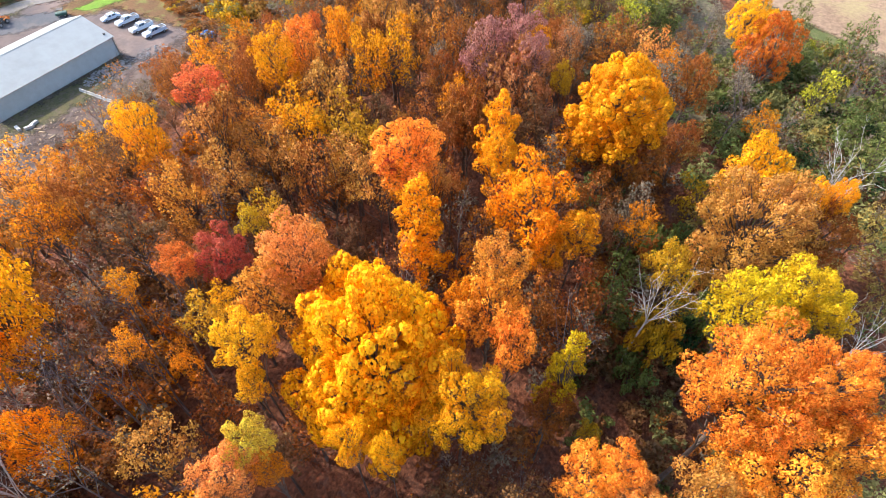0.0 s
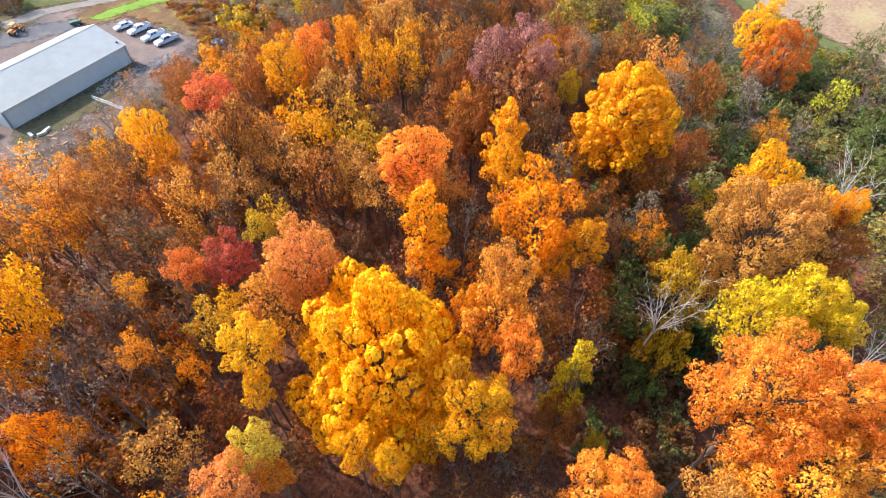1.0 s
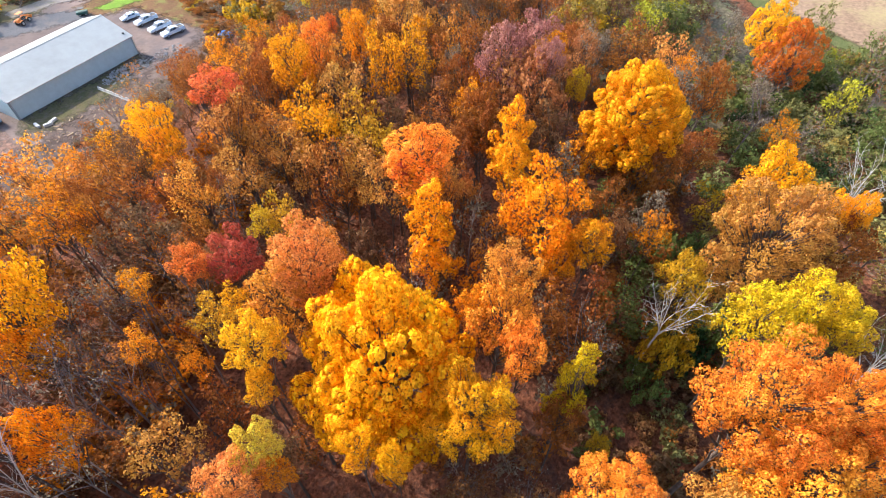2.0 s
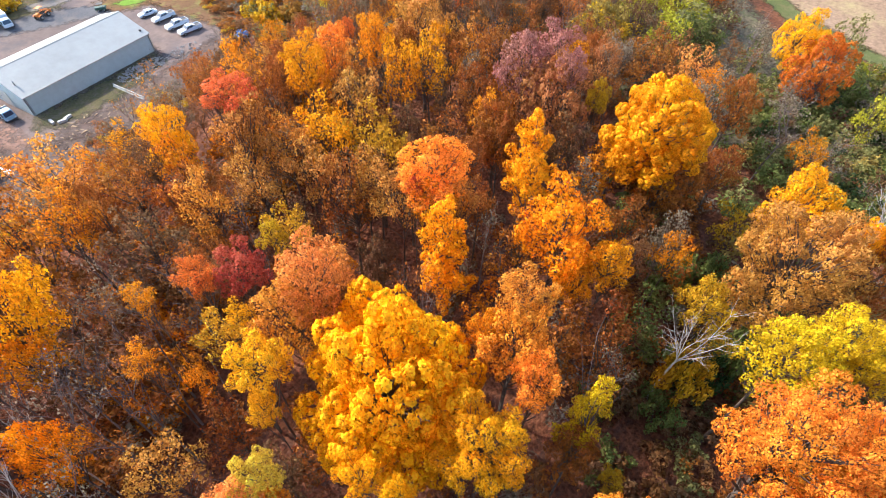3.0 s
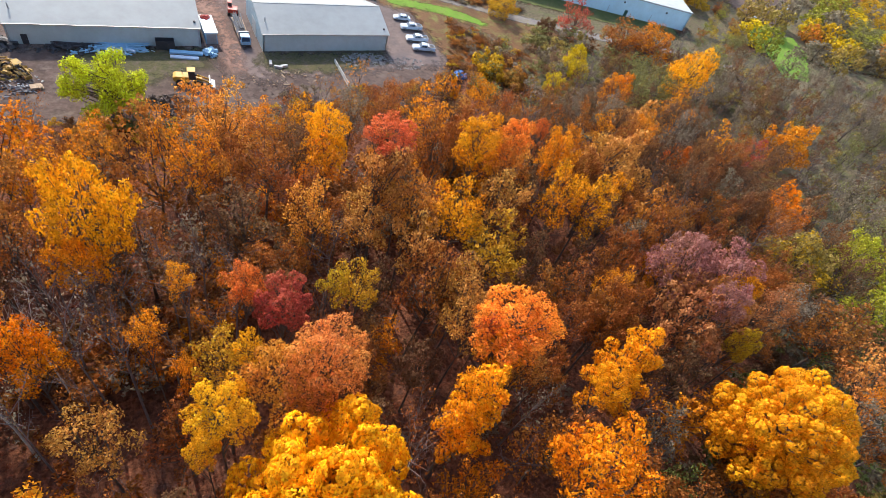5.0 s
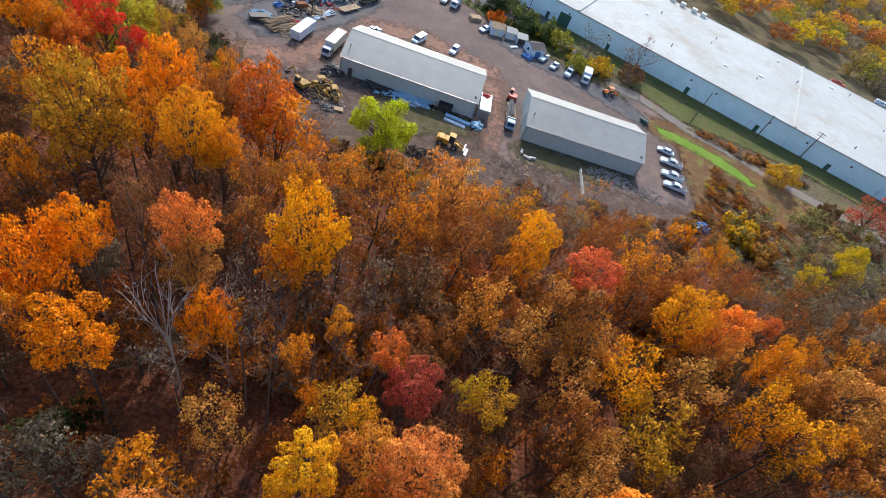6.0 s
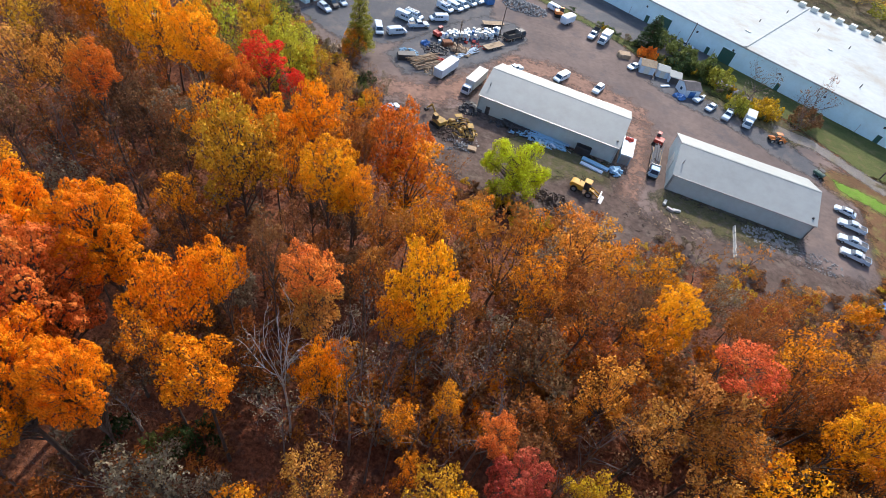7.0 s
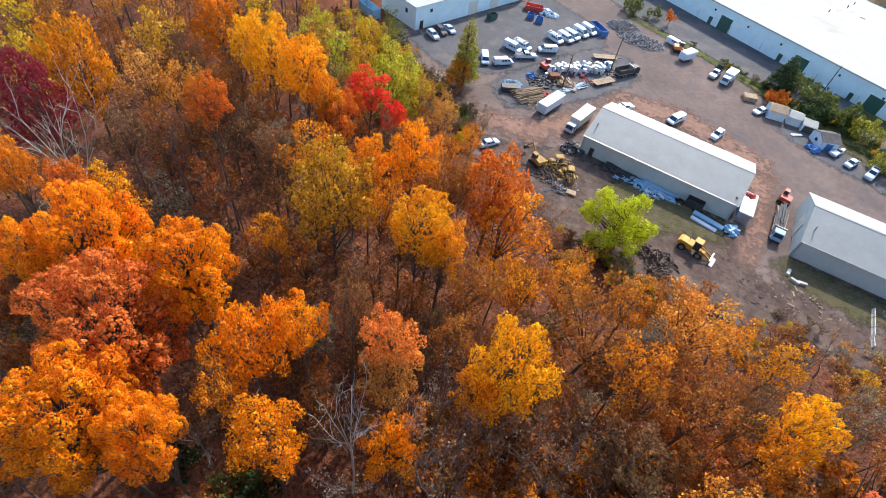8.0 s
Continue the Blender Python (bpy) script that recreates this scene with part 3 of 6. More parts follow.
def lights(o, xf, xr, y, zf, zr):
    for s in (-1, 1):
        bm = nb()
        box(bm, (xf, s * y, zf), (0.08, 0.28, 0.18), bevel=0.02)
        part("headlight", bm, LAMP, o)
        bm = nb()
        box(bm, (xr, s * y, zr), (0.08, 0.16, 0.3), bevel=0.02)
        part("tail_light", bm, RED_LAMP, o)


def pane(o, pts, name):
    """A thin glass pane from four corners, standing a little proud."""
    bm = nb()
    vs = [Vector(p) for p in pts]
    n = (vs[1] - vs[0]).cross(vs[2] - vs[0]).normalized() * 0.012
    a = [bm.verts.new(v - n) for v in vs]
    b = [bm.verts.new(v + n) for v in vs]
    bm.faces.new(list(reversed(a)))
    bm.faces.new(b)
    for i in range(4):
        j = (i + 1) % 4
        bm.faces.new((a[i], a[j], b[j], b[i]))
    part(name, bm, GLASS, o, "dark tinted glass")


def bumpers(o, xf, xr, w, m):
    for x in (xf, xr):
        bm = nb()
        box(bm, (x, 0, 0.5), (0.16, w, 0.24), bevel=0.04)
        part("bumper", bm, m, o)


def mirrors(o, x, y, z, m):
    for s in (-1, 1):
        bm = nb()
        box(bm, (x, s * y, z), (0.1, 0.2, 0.2), bevel=0.03)
        part("wing_mirror", bm, m, o)


def finish_body(bm, b=0.05):
    bmesh.ops.bevel(bm, geom=[e for e in bm.edges if e.calc_face_angle(0) > 0.5], offset=b, segments=2, affect="EDGES")
    return bm


def pickup(label, paint=WHITE, tool_box=False, dump=None, group=""):
    o = thing("pickup_truck", label, "pickup", group)
    bm = extrude_profile(nb(), [(-2.9, 0.5), (2.85, 0.5), (2.9, 0.95), (2.7, 1.12), (1.25, 1.2), (-0.75, 1.22), (-2.9, 1.22)], -0.98, 0.98, 0.94)
    part("body", finish_body(bm), paint, o)
    bm = extrude_profile(nb(), [(1.35, 1.18), (0.55, 1.86), (-0.6, 1.88), (-0.85, 1.2)], -0.9, 0.9, 0.82)
    part("cab", finish_body(bm), paint, o)
    pane(o, [(1.27, -0.74, 1.3), (1.27, 0.74, 1.3), (0.68, 0.66, 1.8), (0.68, -0.66, 1.8)], "windscreen")
    pane(o, [(-0.84, 0.72, 1.32), (-0.84, -0.72, 1.32), (-0.67, -0.66, 1.78), (-0.67, 0.66, 1.78)], "rear_window")
    for s in (-1, 1):
        for xa, xb in ((1.0, 0.3), (0.2, -0.6)):
            pane(o, [(xa, s * 0.91, 1.3), (xb, s * 0.91, 1.3), (xb, s * 0.83, 1.76), (xa - 0.42 * (xa > 0.5), s * 0.83, 1.76)], "side_window")
    bm = nb()
    if dump is None:
        box(bm, (-1.9, 0, 1.235), (1.85, 1.6, 0.03))
        part("bed_liner", bm, DARK, o, "black bed liner")
        for s in (-1, 1):
            bm = nb()
            box(bm, (-1.9, s * 0.88, 1.3), (2.0, 0.12, 0.14), bevel=0.03)
            part("bed_rail", bm, paint, o)
        bm = nb()
        box(bm, (-2.88, 0, 1.28), (0.08, 1.75, 0.16), bevel=0.02)
        part("tailgate", bm, paint, o)
    else:
        for c, s in (((-1.95, 0.95, 1.65), (2.4, 0.08, 0.9)), ((-1.95, -0.95, 1.65), (2.4, 0.08, 0.9)), ((-3.1, 0, 1.65), (0.08, 1.95, 0.9)), ((-0.8, 0, 1.7), (0.08, 1.95, 1.0))):
            bm = nb()
            box(bm, c, s, bevel=0.02)
            part("dump_side", bm, dump, o)
    if tool_box:
        bm = nb()
        box(bm, (-1.1, 0, 1.45), (0.5, 1.7, 0.4), bevel=0.04)
        part("tool_box", bm, STEEL, o)
    for x in (1.85, -1.85):
        for s in (-1, 1):
            wheel(o, x, s * 0.9)
    lights(o, 2.86, -2.92, 0.78, 0.88, 1.0)
    bumpers(o, 2.95, -3.0, 1.9, STEEL)
    mirrors(o, 1.05, 1.05, 1.35, DARK)
    return o


def sedan(label, paint=WHITE, suv=False):
    o = thing("suv" if suv else "car", label, "car")
    k = 0.22 if suv else 0.0
    bm = extrude_profile(nb(), [(-2.25, 0.4), (2.2, 0.38), (2.3, 0.7), (2.1, 0.86 + k / 2), (0.9, 0.98 + k), (-1.6, 1.02 + k), (-2.3, 0.95 + k)], -0.9, 0.9, 0.93)
    part("body", finish_body(bm), paint, o)
    bm = extrude_profile(nb(), [(1.15, 0.95 + k), (0.35, 1.45 + 1.5 * k), (-1.1 - 3 * k, 1.46 + 1.5 * k), (-1.75 - k, 1.0 + k)], -0.82, 0.82, 0.8)
    part("roof", finish_body(bm), paint, o)
    pane(o, [(1.08, -0.68, 1.03 + k), (1.08, 0.68, 1.03 + k), (0.46, 0.6, 1.41 + 1.45 * k), (0.46, -0.6, 1.41 + 1.45 * k)], "windscreen")
    pane(o, [(-1.72 - k, 0.66, 1.06 + k), (-1.72 - k, -0.66, 1.06 + k), (-1.2 - 3 * k, -0.6, 1.41 + 1.45 * k), (-1.2 - 3 * k, 0.6, 1.41 + 1.45 * k)], "rear_window")
    for s in (-1, 1):
        for xa, xb in ((0.8, -0.1), (-0.2, -1.2)):
            pane(o, [(xa, s * 0.84, 1.03 + k), (xb, s * 0.84, 1.03 + k), (xb + 0.15, s * 0.74, 1.38 + 1.4 * k), (xa - 0.35, s * 0.74, 1.38 + 1.4 * k)], "side_window")
    for x in (1.4, -1.35):
        for s in (-1, 1):
            wheel(o, x, s * 0.82, 0.32, 0.22)
    lights(o, 2.24, -2.28, 0.68, 0.72, 0.85 + k / 2)
    bumpers(o, 2.27, -2.3, 1.7, paint)
    mirrors(o, 0.8, 0.95, 1.08 + k, paint)
    return o


def van(label, ladder=False, tall=0.0):
    o = thing("cargo_van", label, "van", "parked work vans")
    t = tall
    bm = extrude_profile(nb(), [(-2.7, 0.45), (2.6, 0.45), (2.75, 0.85), (2.45, 1.1), (1.9, 1.2), (1.2, 1.98 + t), (-2.6, 2.02 + t), (-2.75, 1.6)], -1.0, 1.0, 0.88)
    part("body", finish_body(bm, 0.08), WHITE, o)
    pane(o, [(1.9, -0.86, 1.24), (1.9, 0.86, 1.24), (1.28, 0.78, 1.9 + t), (1.28, -0.78, 1.9 + t)], "windscreen")
    pane(o, [(-2.77, 0.72, 1.35), (-2.77, -0.72, 1.35), (-2.68, -0.7, 1.8 + t), (-2.68, 0.7, 1.8 + t)], "rear_window")
    for s in (-1, 1):
        for xa, xb in ((1.55, 0.85), (0.6, 0.0), (-0.15, -0.75)):
            pane(o, [(xa, s * 0.985, 1.34), (xb, s * 0.985, 1.34), (xb, s * 0.935, 1.76), (xa - 0.3 * (xa > 1), s * 0.935, 1.76)], "side_window")
    if ladder:
        for s in (-0.35, 0.35):
            bm = nb()
            box(bm, (-0.7, s, 2.25 + t), (3.6, 0.07, 0.09))
            part("ladder_rail", bm, STEEL, o)
        for i in range(9):
            bm = nb()
            box(bm, (-2.3 + i * 0.4, 0, 2.25 + t), (0.05, 0.7, 0.05))
            part("rung", bm, STEEL, o)
        for x in (-2.0, 0.6):
            bm = nb()
            box(bm, (x, 0, 2.12 + t), (0.08, 1.5, 0.18))
            part("roof_bar", bm, DARK, o)
    for x in (1.75, -1.7):
        for s in (-1, 1):
            wheel(o, x, s * 0.9)
    lights(o, 2.68, -2.76, 0.8, 0.85, 1.0)
    bumpers(o, 2.74, -2.8, 1.9, DARK)
    mirrors(o, 1.65, 1.08, 1.4, DARK)
    return o


def box_truck(label, L=9.4, hb=3.3, cab=WHITE, boxm=CREAM, bed="box"):
    o = thing("box_truck" if bed == "box" else "flatbed_truck", label, "truck")
    f = L / 2
    bm = extrude_profile(nb(), [(f - 2.0, 0.6), (f, 0.6), (f + 0.02, 1.3), (f - 0.35, 2.35), (f - 1.9, 2.4)], -1.05, 1.05, 0.9)
    part("cab", finish_body(bm, 0.08), cab, o)
    pane(o, [(f - 0.0, -0.85, 1.42), (f - 0.0, 0.85, 1.42), (f - 0.3, 0.78, 2.22), (f - 0.3, -0.78, 2.22)], "windscreen")
    for s in (-1, 1):
        pane(o, [(f - 0.3, s * 1.06, 1.4), (f - 1.3, s * 1.06, 1.4), (f - 1.3, s * 0.97, 2.1), (f - 0.5, s * 0.97, 2.1)], "side_window")
    bm = nb()
    box(bm, (-1.0, 0, 0.75), (L - 2.0, 0.9, 0.25))
    part("chassis", bm, DARK, o)
    if bed == "box":
        bm = nb()
        box(bm, (-1.1, 0, (0.95 + hb) / 2), (L - 2.4, 2.4, hb - 0.95), bevel=0.05)
        b = part("cargo_box", bm, boxm, o)
        for s in (-1, 1):
            bm = nb()
            box(bm, (-1.1, s * 1.2, hb - 0.04), (L - 2.4, 0.08, 0.1))
            part("top_rail", bm, STEEL, b)
        bm = nb()
        box(bm, (-L / 2 + 0.08, 0, (0.95 + hb) / 2), (0.06, 2.1, hb - 1.3), bevel=0.02)
        part("roll_door", bm, boxm, b)
    else:
        bm = nb()
        box(bm, (-1.1, 0, 1.05), (L - 2.4, 2.4, 0.18), bevel=0.03)
        part("flatbed", bm, WOOD, o)
        bm = nb()
        box(bm, (L / 2 - 2.35, 0, 1.8), (0.1, 2.3, 1.4))
        part("headboard", bm, STEEL, o)
    for x in (f - 1.1, -f + 1.9, -f + 2.9):
        for s in (-1, 1):
            wheel(o, x, s * 0.95, 0.45, 0.3)
    lights(o, f + 0.03, -f + 0.02, 0.8, 0.9, 0.9)
    bumpers(o, f + 0.06, -f - 0.02, 2.1, DARK)
    mirrors(o, f - 0.25, 1.25, 1.75, DARK)
    return o


def cargo_trailer(label, L=8.4, w=2.5, h=2.75, m=WHITE, rounded=0.08):
    o = thing("enclosed_trailer", label, "trailer")
    bm = nb()
    box(bm, (0, 0, (0.55 + h) / 2), (L, w, h - 0.55), bevel=rounded)
    part("body", bm, m, o)
    for s in (-1, 1):
        bm = nb()
        box(bm, (-0.4, s * (w / 2 + 0.06), 0.85), (2.2, 0.16, 0.12), bevel=0.03)
        part("fender", bm, STEEL, o)
        for x in (-0.9, 0.05):
            wheel(o, x, s * (w / 2 - 0.05), 0.36, 0.22)
        bm = nb()
        box(bm, (0, s * (w / 2 + 0.004), h - 0.06), (L - 0.1, 0.05, 0.1))
        part("top_rail", bm, STEEL, o)
    bm = nb()
    box(bm, (L / 2 + 0.7, 0, 0.55), (1.5, 0.14, 0.14))
    part("drawbar", bm, DARK, o)
    bm = nb()
    cyl(bm, (L / 2 + 1.3, 0, 0.0), (L / 2 + 1.3, 0, 0.55), 0.05, seg=6)
    part("jack", bm, STEEL, o)
    bm = nb()
    box(bm, (L / 4, -w / 2 - 0.01, 1.5), (0.85, 0.04, 1.8), bevel=0.01)
    part("side_door", bm, m, o)
    return o


def flat_trailer(label, L=6.5, w=2.3):
    o = thing("flatbed_trailer", label, "trailer", "flat trailers")
    for i in range(9):
        bm = nb()
        box(bm, (0, -w / 2 + w * (i + 0.5) / 9, 0.85), (L, w / 9 - 0.03, 0.06))
        part("plank", bm, WOOD, o)
    for s in (-1, 1):
        bm = nb()
        box(bm, (0, s * (w / 2 + 0.03), 0.78), (L, 0.08, 0.2))
        part("side_beam", bm, DARK, o)
        for x in (-0.8, 0.15):
            wheel(o, x, s * (w / 2 - 0.2), 0.36, 0.22)
    bm = nb()
    box(bm, (L / 2 + 0.8, 0, 0.7), (1.7, 0.14, 0.14))
    part("drawbar", bm, DARK, o)
    return o


def dump_truck(label):
    o = box_truck(label, 7.6, cab=DARK, bed="flat")
    o.name = "dump_truck"
    for c, s in (((-1.1, 1.12, 1.7), (5.0, 0.1, 1.2)), ((-1.1, -1.12, 1.7), (5.0, 0.1, 1.2)), ((-3.55, 0, 1.7), (0.1, 2.3, 1.2))):
        bm = nb()
        box(bm, c, s, bevel=0.03)
        part("dump_side", bm, DARK, o)
    return o


def loader():
    o = thing("wheel_loader", "yellow wheel loader with its bucket lowered on bare dirt", "loader")
    bm = extrude_profile(nb(), [(-3.0, 0.9), (-0.2, 0.8), (-0.2, 1.9), (-2.6, 2.0), (-3.1, 1.7)], -1.05, 1.05, 0.92)
    part("engine_cover", finish_body(bm, 0.08), YELLOW, o)
    bm = extrude_profile(nb(), [(-0.3, 1.2), (1.0, 1.2), (0.8, 3.0), (-0.3, 3.0)], -0.75, 0.75, 0.9)
    c = part("cab", finish_body(bm, 0.05), DARK, o)
    bm = nb()
    box(bm, (0.25, 0, 3.08), (1.5, 1.6, 0.12), bevel=0.04)
    part("cab_roof", bm, YELLOW, c)
    pane(o, [(1.0, -0.62, 1.5), (1.0, 0.62, 1.5), (0.86, 0.6, 2.8), (0.86, -0.6, 2.8)], "windscreen")
    bm = nb()
    box(bm, (1.3, 0, 1.0), (1.6, 1.0, 0.8), bevel=0.06)
    part("front_chassis", bm, YELLOW, o)
    for s in (-1, 1):
        bm = nb()
        box(bm, (2.4, s * 0.55, 1.15), (2.6, 0.18, 0.3), Euler((0, radians(22), 0)), bevel=0.03)
        part("lift_arm", bm, YELLOW, o)
        for x in (-1.9, 1.3):
            wheel(o, x, s * 1.05, 0.72, 0.5)
    bm = extrude_profile(nb(), [(3.4, 0.1), (4.4, 0.08), (4.4, 0.16), (3.7, 0.3), (3.55, 1.2), (3.35, 1.2)], -1.35, 1.35)
    part("bucket", bm, STEEL, o, "worn steel bucket")
    bm = nb()
    cyl(bm, (-1.4, 0.5, 1.9), (-1.4, 0.5, 2.7), 0.07, seg=8)
    part("exhaust", bm, DARK, o)
    return o


def excavator(label, m, arm=True):
    o = thing("excavator", label, "excavator")
    for s in (-1, 1):
        bm = extrude_profile(nb(), [(-1.5, 0.15), (-1.2, 0.0), (1.2, 0.0), (1.5, 0.15), (1.5, 0.55), (1.2, 0.7), (-1.2, 0.7), (-1.5, 0.55)], s * 1.0 - 0.22, s * 1.0 + 0.22)
        part("track", bm, RUBBER, o)
    bm = nb()
    box(bm, (0, 0, 0.75), (1.2, 1.6, 0.3))
    part("undercarriage", bm, DARK, o)
    bm = extrude_profile(nb(), [(-1.7, 0.95), (1.0, 0.95), (1.0, 1.5), (-0.6, 1.9), (-1.7, 1.8)], -1.1, 1.1, 0.95)
    part("house", finish_body(bm, 0.06), m, o)
    bm = nb()
    box(bm, (0.5, 0.6, 2.0), (1.3, 0.9, 1.2), taper=(0.85, 0.9), bevel=0.05)
    c = part("cab", bm, DARK, o)
    bm = nb()
    box(bm, (0.5, 0.6, 2.64), (1.25, 0.9, 0.08))
    part("cab_roof", bm, m, c)
    if arm:
        for a, b, w in (((0.9, -0.2, 1.4), (3.0, -0.2, 3.4), 0.3), ((3.0, -0.2, 3.4), (4.6, -0.2, 1.6), 0.24)):
            bm = nb()
            cyl(bm, a, b, w, w * 0.7, seg=4)
            part("boom", bm, m, o)
        bm = extrude_profile(nb(), [(4.2, 1.6), (4.9, 1.6), (5.0, 1.0), (4.5, 0.7), (4.3, 1.0)], -0.65, 0.25)
        part("bucket", bm, DARK, o)
    return o


def old_loader(label, m):
    """A worn-out loader: open frame, small engine, canopy on posts, lift arms and a fork."""
    o = thing("old_loader", label, "loader")
    for s in (-1, 1):
        bm = nb()
        box(bm, (0, s * 0.42, 0.75), (3.4, 0.14, 0.22), bevel=0.02)
        part("frame_rail", bm, DARK, o)
        for x in (-1.15, 1.15):
            wheel(o, x, s * 0.8, 0.55, 0.34)
            bm = extrude_profile(nb(), [(x - 0.65, 1.0), (x - 0.4, 1.22), (x + 0.4, 1.22), (x + 0.65, 1.0), (x + 0.4, 1.16), (x - 0.4, 1.16)], s * 0.8 - 0.2, s * 0.8 + 0.2)
            part("fender", bm, m, o)
        for x in (-0.5, 0.75):
            bm = cyl(nb(), (x, s * 0.48, 0.85), (x * 0.9, s * 0.46, 2.5), 0.045, seg=6)
            part("canopy_post", bm, DARK, o)
        bm = nb()
        box(bm, (1.75, s * 0.5, 1.3), (2.5, 0.12, 0.2), Euler((0, radians(18), 0)), bevel=0.02)
        part("lift_arm", bm, m, o)
        bm = nb()
        box(bm, (3.2, s * 0.3, 0.35), (1.3, 0.12, 0.07))
        part("fork", bm, DARK, o)
    bm = extrude_profile(nb(), [(-1.75, 0.85), (-0.6, 0.85), (-0.55, 1.5), (-1.5, 1.6), (-1.75, 1.4)], -0.42, 0.42, 0.9)
    part("engine_cover", finish_body(bm, 0.05), m, o)
    bm = nb()
    box(bm, (0.1, 0, 2.54), (1.7, 1.2, 0.08), bevel=0.03)
    part("canopy", bm, m, o)
    bm = extrude_profile(nb(), [(-0.3, 0.95), (0.3, 0.95), (0.3, 1.1), (-0.15, 1.12), (-0.25, 1.6), (-0.38, 1.6)], -0.26, 0.26)
    part("seat", bm, DARK, o)
    bm = nb()
    box(bm, (2.62, 0, 0.65), (0.1, 1.2, 0.7), bevel=0.02)
    part("carriage", bm, m, o)
    return o


def dumpster(label, L, w, h, m):
    o = thing("dumpster", label, "dumpster")
    for c, s in (((0, w / 2, h / 2), (L, 0.1, h)), ((0, -w / 2, h / 2), (L, 0.1, h)), ((L / 2, 0, h / 2), (0.1, w - 0.1, h)), ((-L / 2, 0, h / 2), (0.1, w - 0.1, h)), ((0, 0, 0.15), (L - 0.1, w - 0.1, 0.1))):
        bm = nb()
        box(bm, c, s, bevel=0.02)
        part("side" if c[2] > 0.2 else "bottom", bm, m, o)
    n = max(2, int(L / 0.9))
    for i in range(n + 1):
        for s in (-1, 1):
            bm = nb()
            box(bm, (-L / 2 + L * i / n, s * (w / 2 + 0.08), h / 2), (0.1, 0.08, h - 0.06))
            part("rib", bm, m, o)
    return o


# parked row beside the barn
p1 = pickup("white crew-cab pickup parked on gravel beside the barn", tool_box=True, group="pickups beside the barn")
p1.matrix_world = at(41.6, 10.4, 172)
copy_thing(p1, at(40.7, 4.5, 171))
copy_thing(p1, at(40.6, -0.1, 169))
sedan("white saloon car parked beside the pickups").matrix_world = at(41.0, 15.6, 166)
# vehicles along the hedge and behind the barns
pickup("white pickup with a blue-black dump bed parked by a grass bank", dump=DARK).matrix_world = at(-27.4, 62.7, -100)
box_truck("white box truck parked by a grass bank", 7.0, 2.9, WHITE, WHITE).matrix_world = at(-23.8, 61.8, -100)
box_truck("white box truck parked beside the hedge", 7.0, 2.9, WHITE, WHITE).matrix_world = at(19.3, 41.6, -100)
sedan("white saloon car parked beside a white shed").matrix_world = at(-13.2, 51.4, -120)
sedan("white car parked beside a boat").matrix_world = at(9.5, 43.0, -115, 0)
pickup("white pickup parked beside the hedge").matrix_world = at(14.0, 41.6, -108)
van("white cargo van parked behind the barn").matrix_world = at(-30.7, 30.7, -113)
sedan("white sport utility car behind the barn", WHITE, True).matrix_world = at(-20.6, 31.5, -105)
pickup("white service pickup behind the barn", tool_box=True).matrix_world = at(-42.9, 26.5, 60)
pickup("white pickup on the loading lane beside the warehouse").matrix_world = at(0.4, 77.4, -22)
van("white cargo van beside a rubble pile").matrix_world = at(-41.7, 72.1, -20)
cargo_trailer("white rounded camper trailer by the grass bank", 5.6, 2.4, 2.7, WHITE, 0.3).matrix_world = at(-36.5, 66.1, 66)
# parking lot
v1 = van("white cargo van with dark side windows in the lot")
v1.matrix_world = at(-75.9, 24.7, 49)
for x, y, a in ((-80.3, 22.7, -58), (-69.6, 39.7, 220), (-68.5, 50.1, -20), (-67.6, 53.0, -20)):
    copy_thing(v1, at(x, y, a))
v2 = van("white cargo van with a ladder rack on its roof", True)
v2.matrix_world = at(-75.9, 36.5, -10)
copy_thing(v2, at(-70.6, 47.3, -20))
v3 = van("tall white cargo van in a parked row", False, 0.35)
v3.matrix_world = at(-66.3, 56.5, -20)
copy_thing(v3, at(-65.0, 59.8, -20))
copy_thing(v3, at(-77.5, 33.5, -8))
pickup("small white pickup with a dark bed").matrix_world = at(-72.7, 32.2, 42)
sedan("white hatchback parked outside the pale blue building", WHITE, True).matrix_world = at(-97.2, 23.9, -25)
sedan("black car parked outside the pale blue building", DARK, True).matrix_world = at(-96.8, 27.5, -28)
sedan("white car parked outside the pale blue building").matrix_world = at(-95.7, 30.3, -28)
sedan("white car half hidden at the edge of the woods").matrix_world = at(-62.3, -8.2, 60)
sedan("white car parked behind lime green trees").matrix_world = at(-125.4, -7.5, 20)
dumpster("long dark blue roll-off dumpster", 6.6, 2.4, 1.7, BLUE).matrix_world = at(-63.0, 63.1, 144)
d1 = dumpster("small blue dumpster in the lot", 2.0, 1.8, 1.5, BLUE)
d1.matrix_world = at(-82.1, 55.4, 20)
copy_thing(d1, at(-79.0, 55.0, 15))
dumpster("dark green covered bin outside the building", 2.6, 1.6, 1.7, GREEN).matrix_world = at(-90.5, 46.0, 73)
dumpster("rusty red scrap dumpster", 5.5, 2.4, 1.6, RED).matrix_world = at(-83.7, 61.3, 20)
dumpster("pale blue shipping container", 7.0, 2.5, 2.6, PALE_BLUE).matrix_world = at(-117.6, 22.6, -20)
cargo_trailer("white enclosed cargo trailer parked on dirt").matrix_world = at(-57.7, 14.4, 80)
box_truck("cream box truck parked at the end of the barn", 10.0).matrix_world = at(-49.5, 12.3, -98)
flat_trailer("empty wooden flatbed trailer in the yard").matrix_world = at(-51.3, 35.0, 60)
flat_trailer("empty wooden flatbed trailer beside drums").matrix_world = at(-55.5, 48.0, 35)
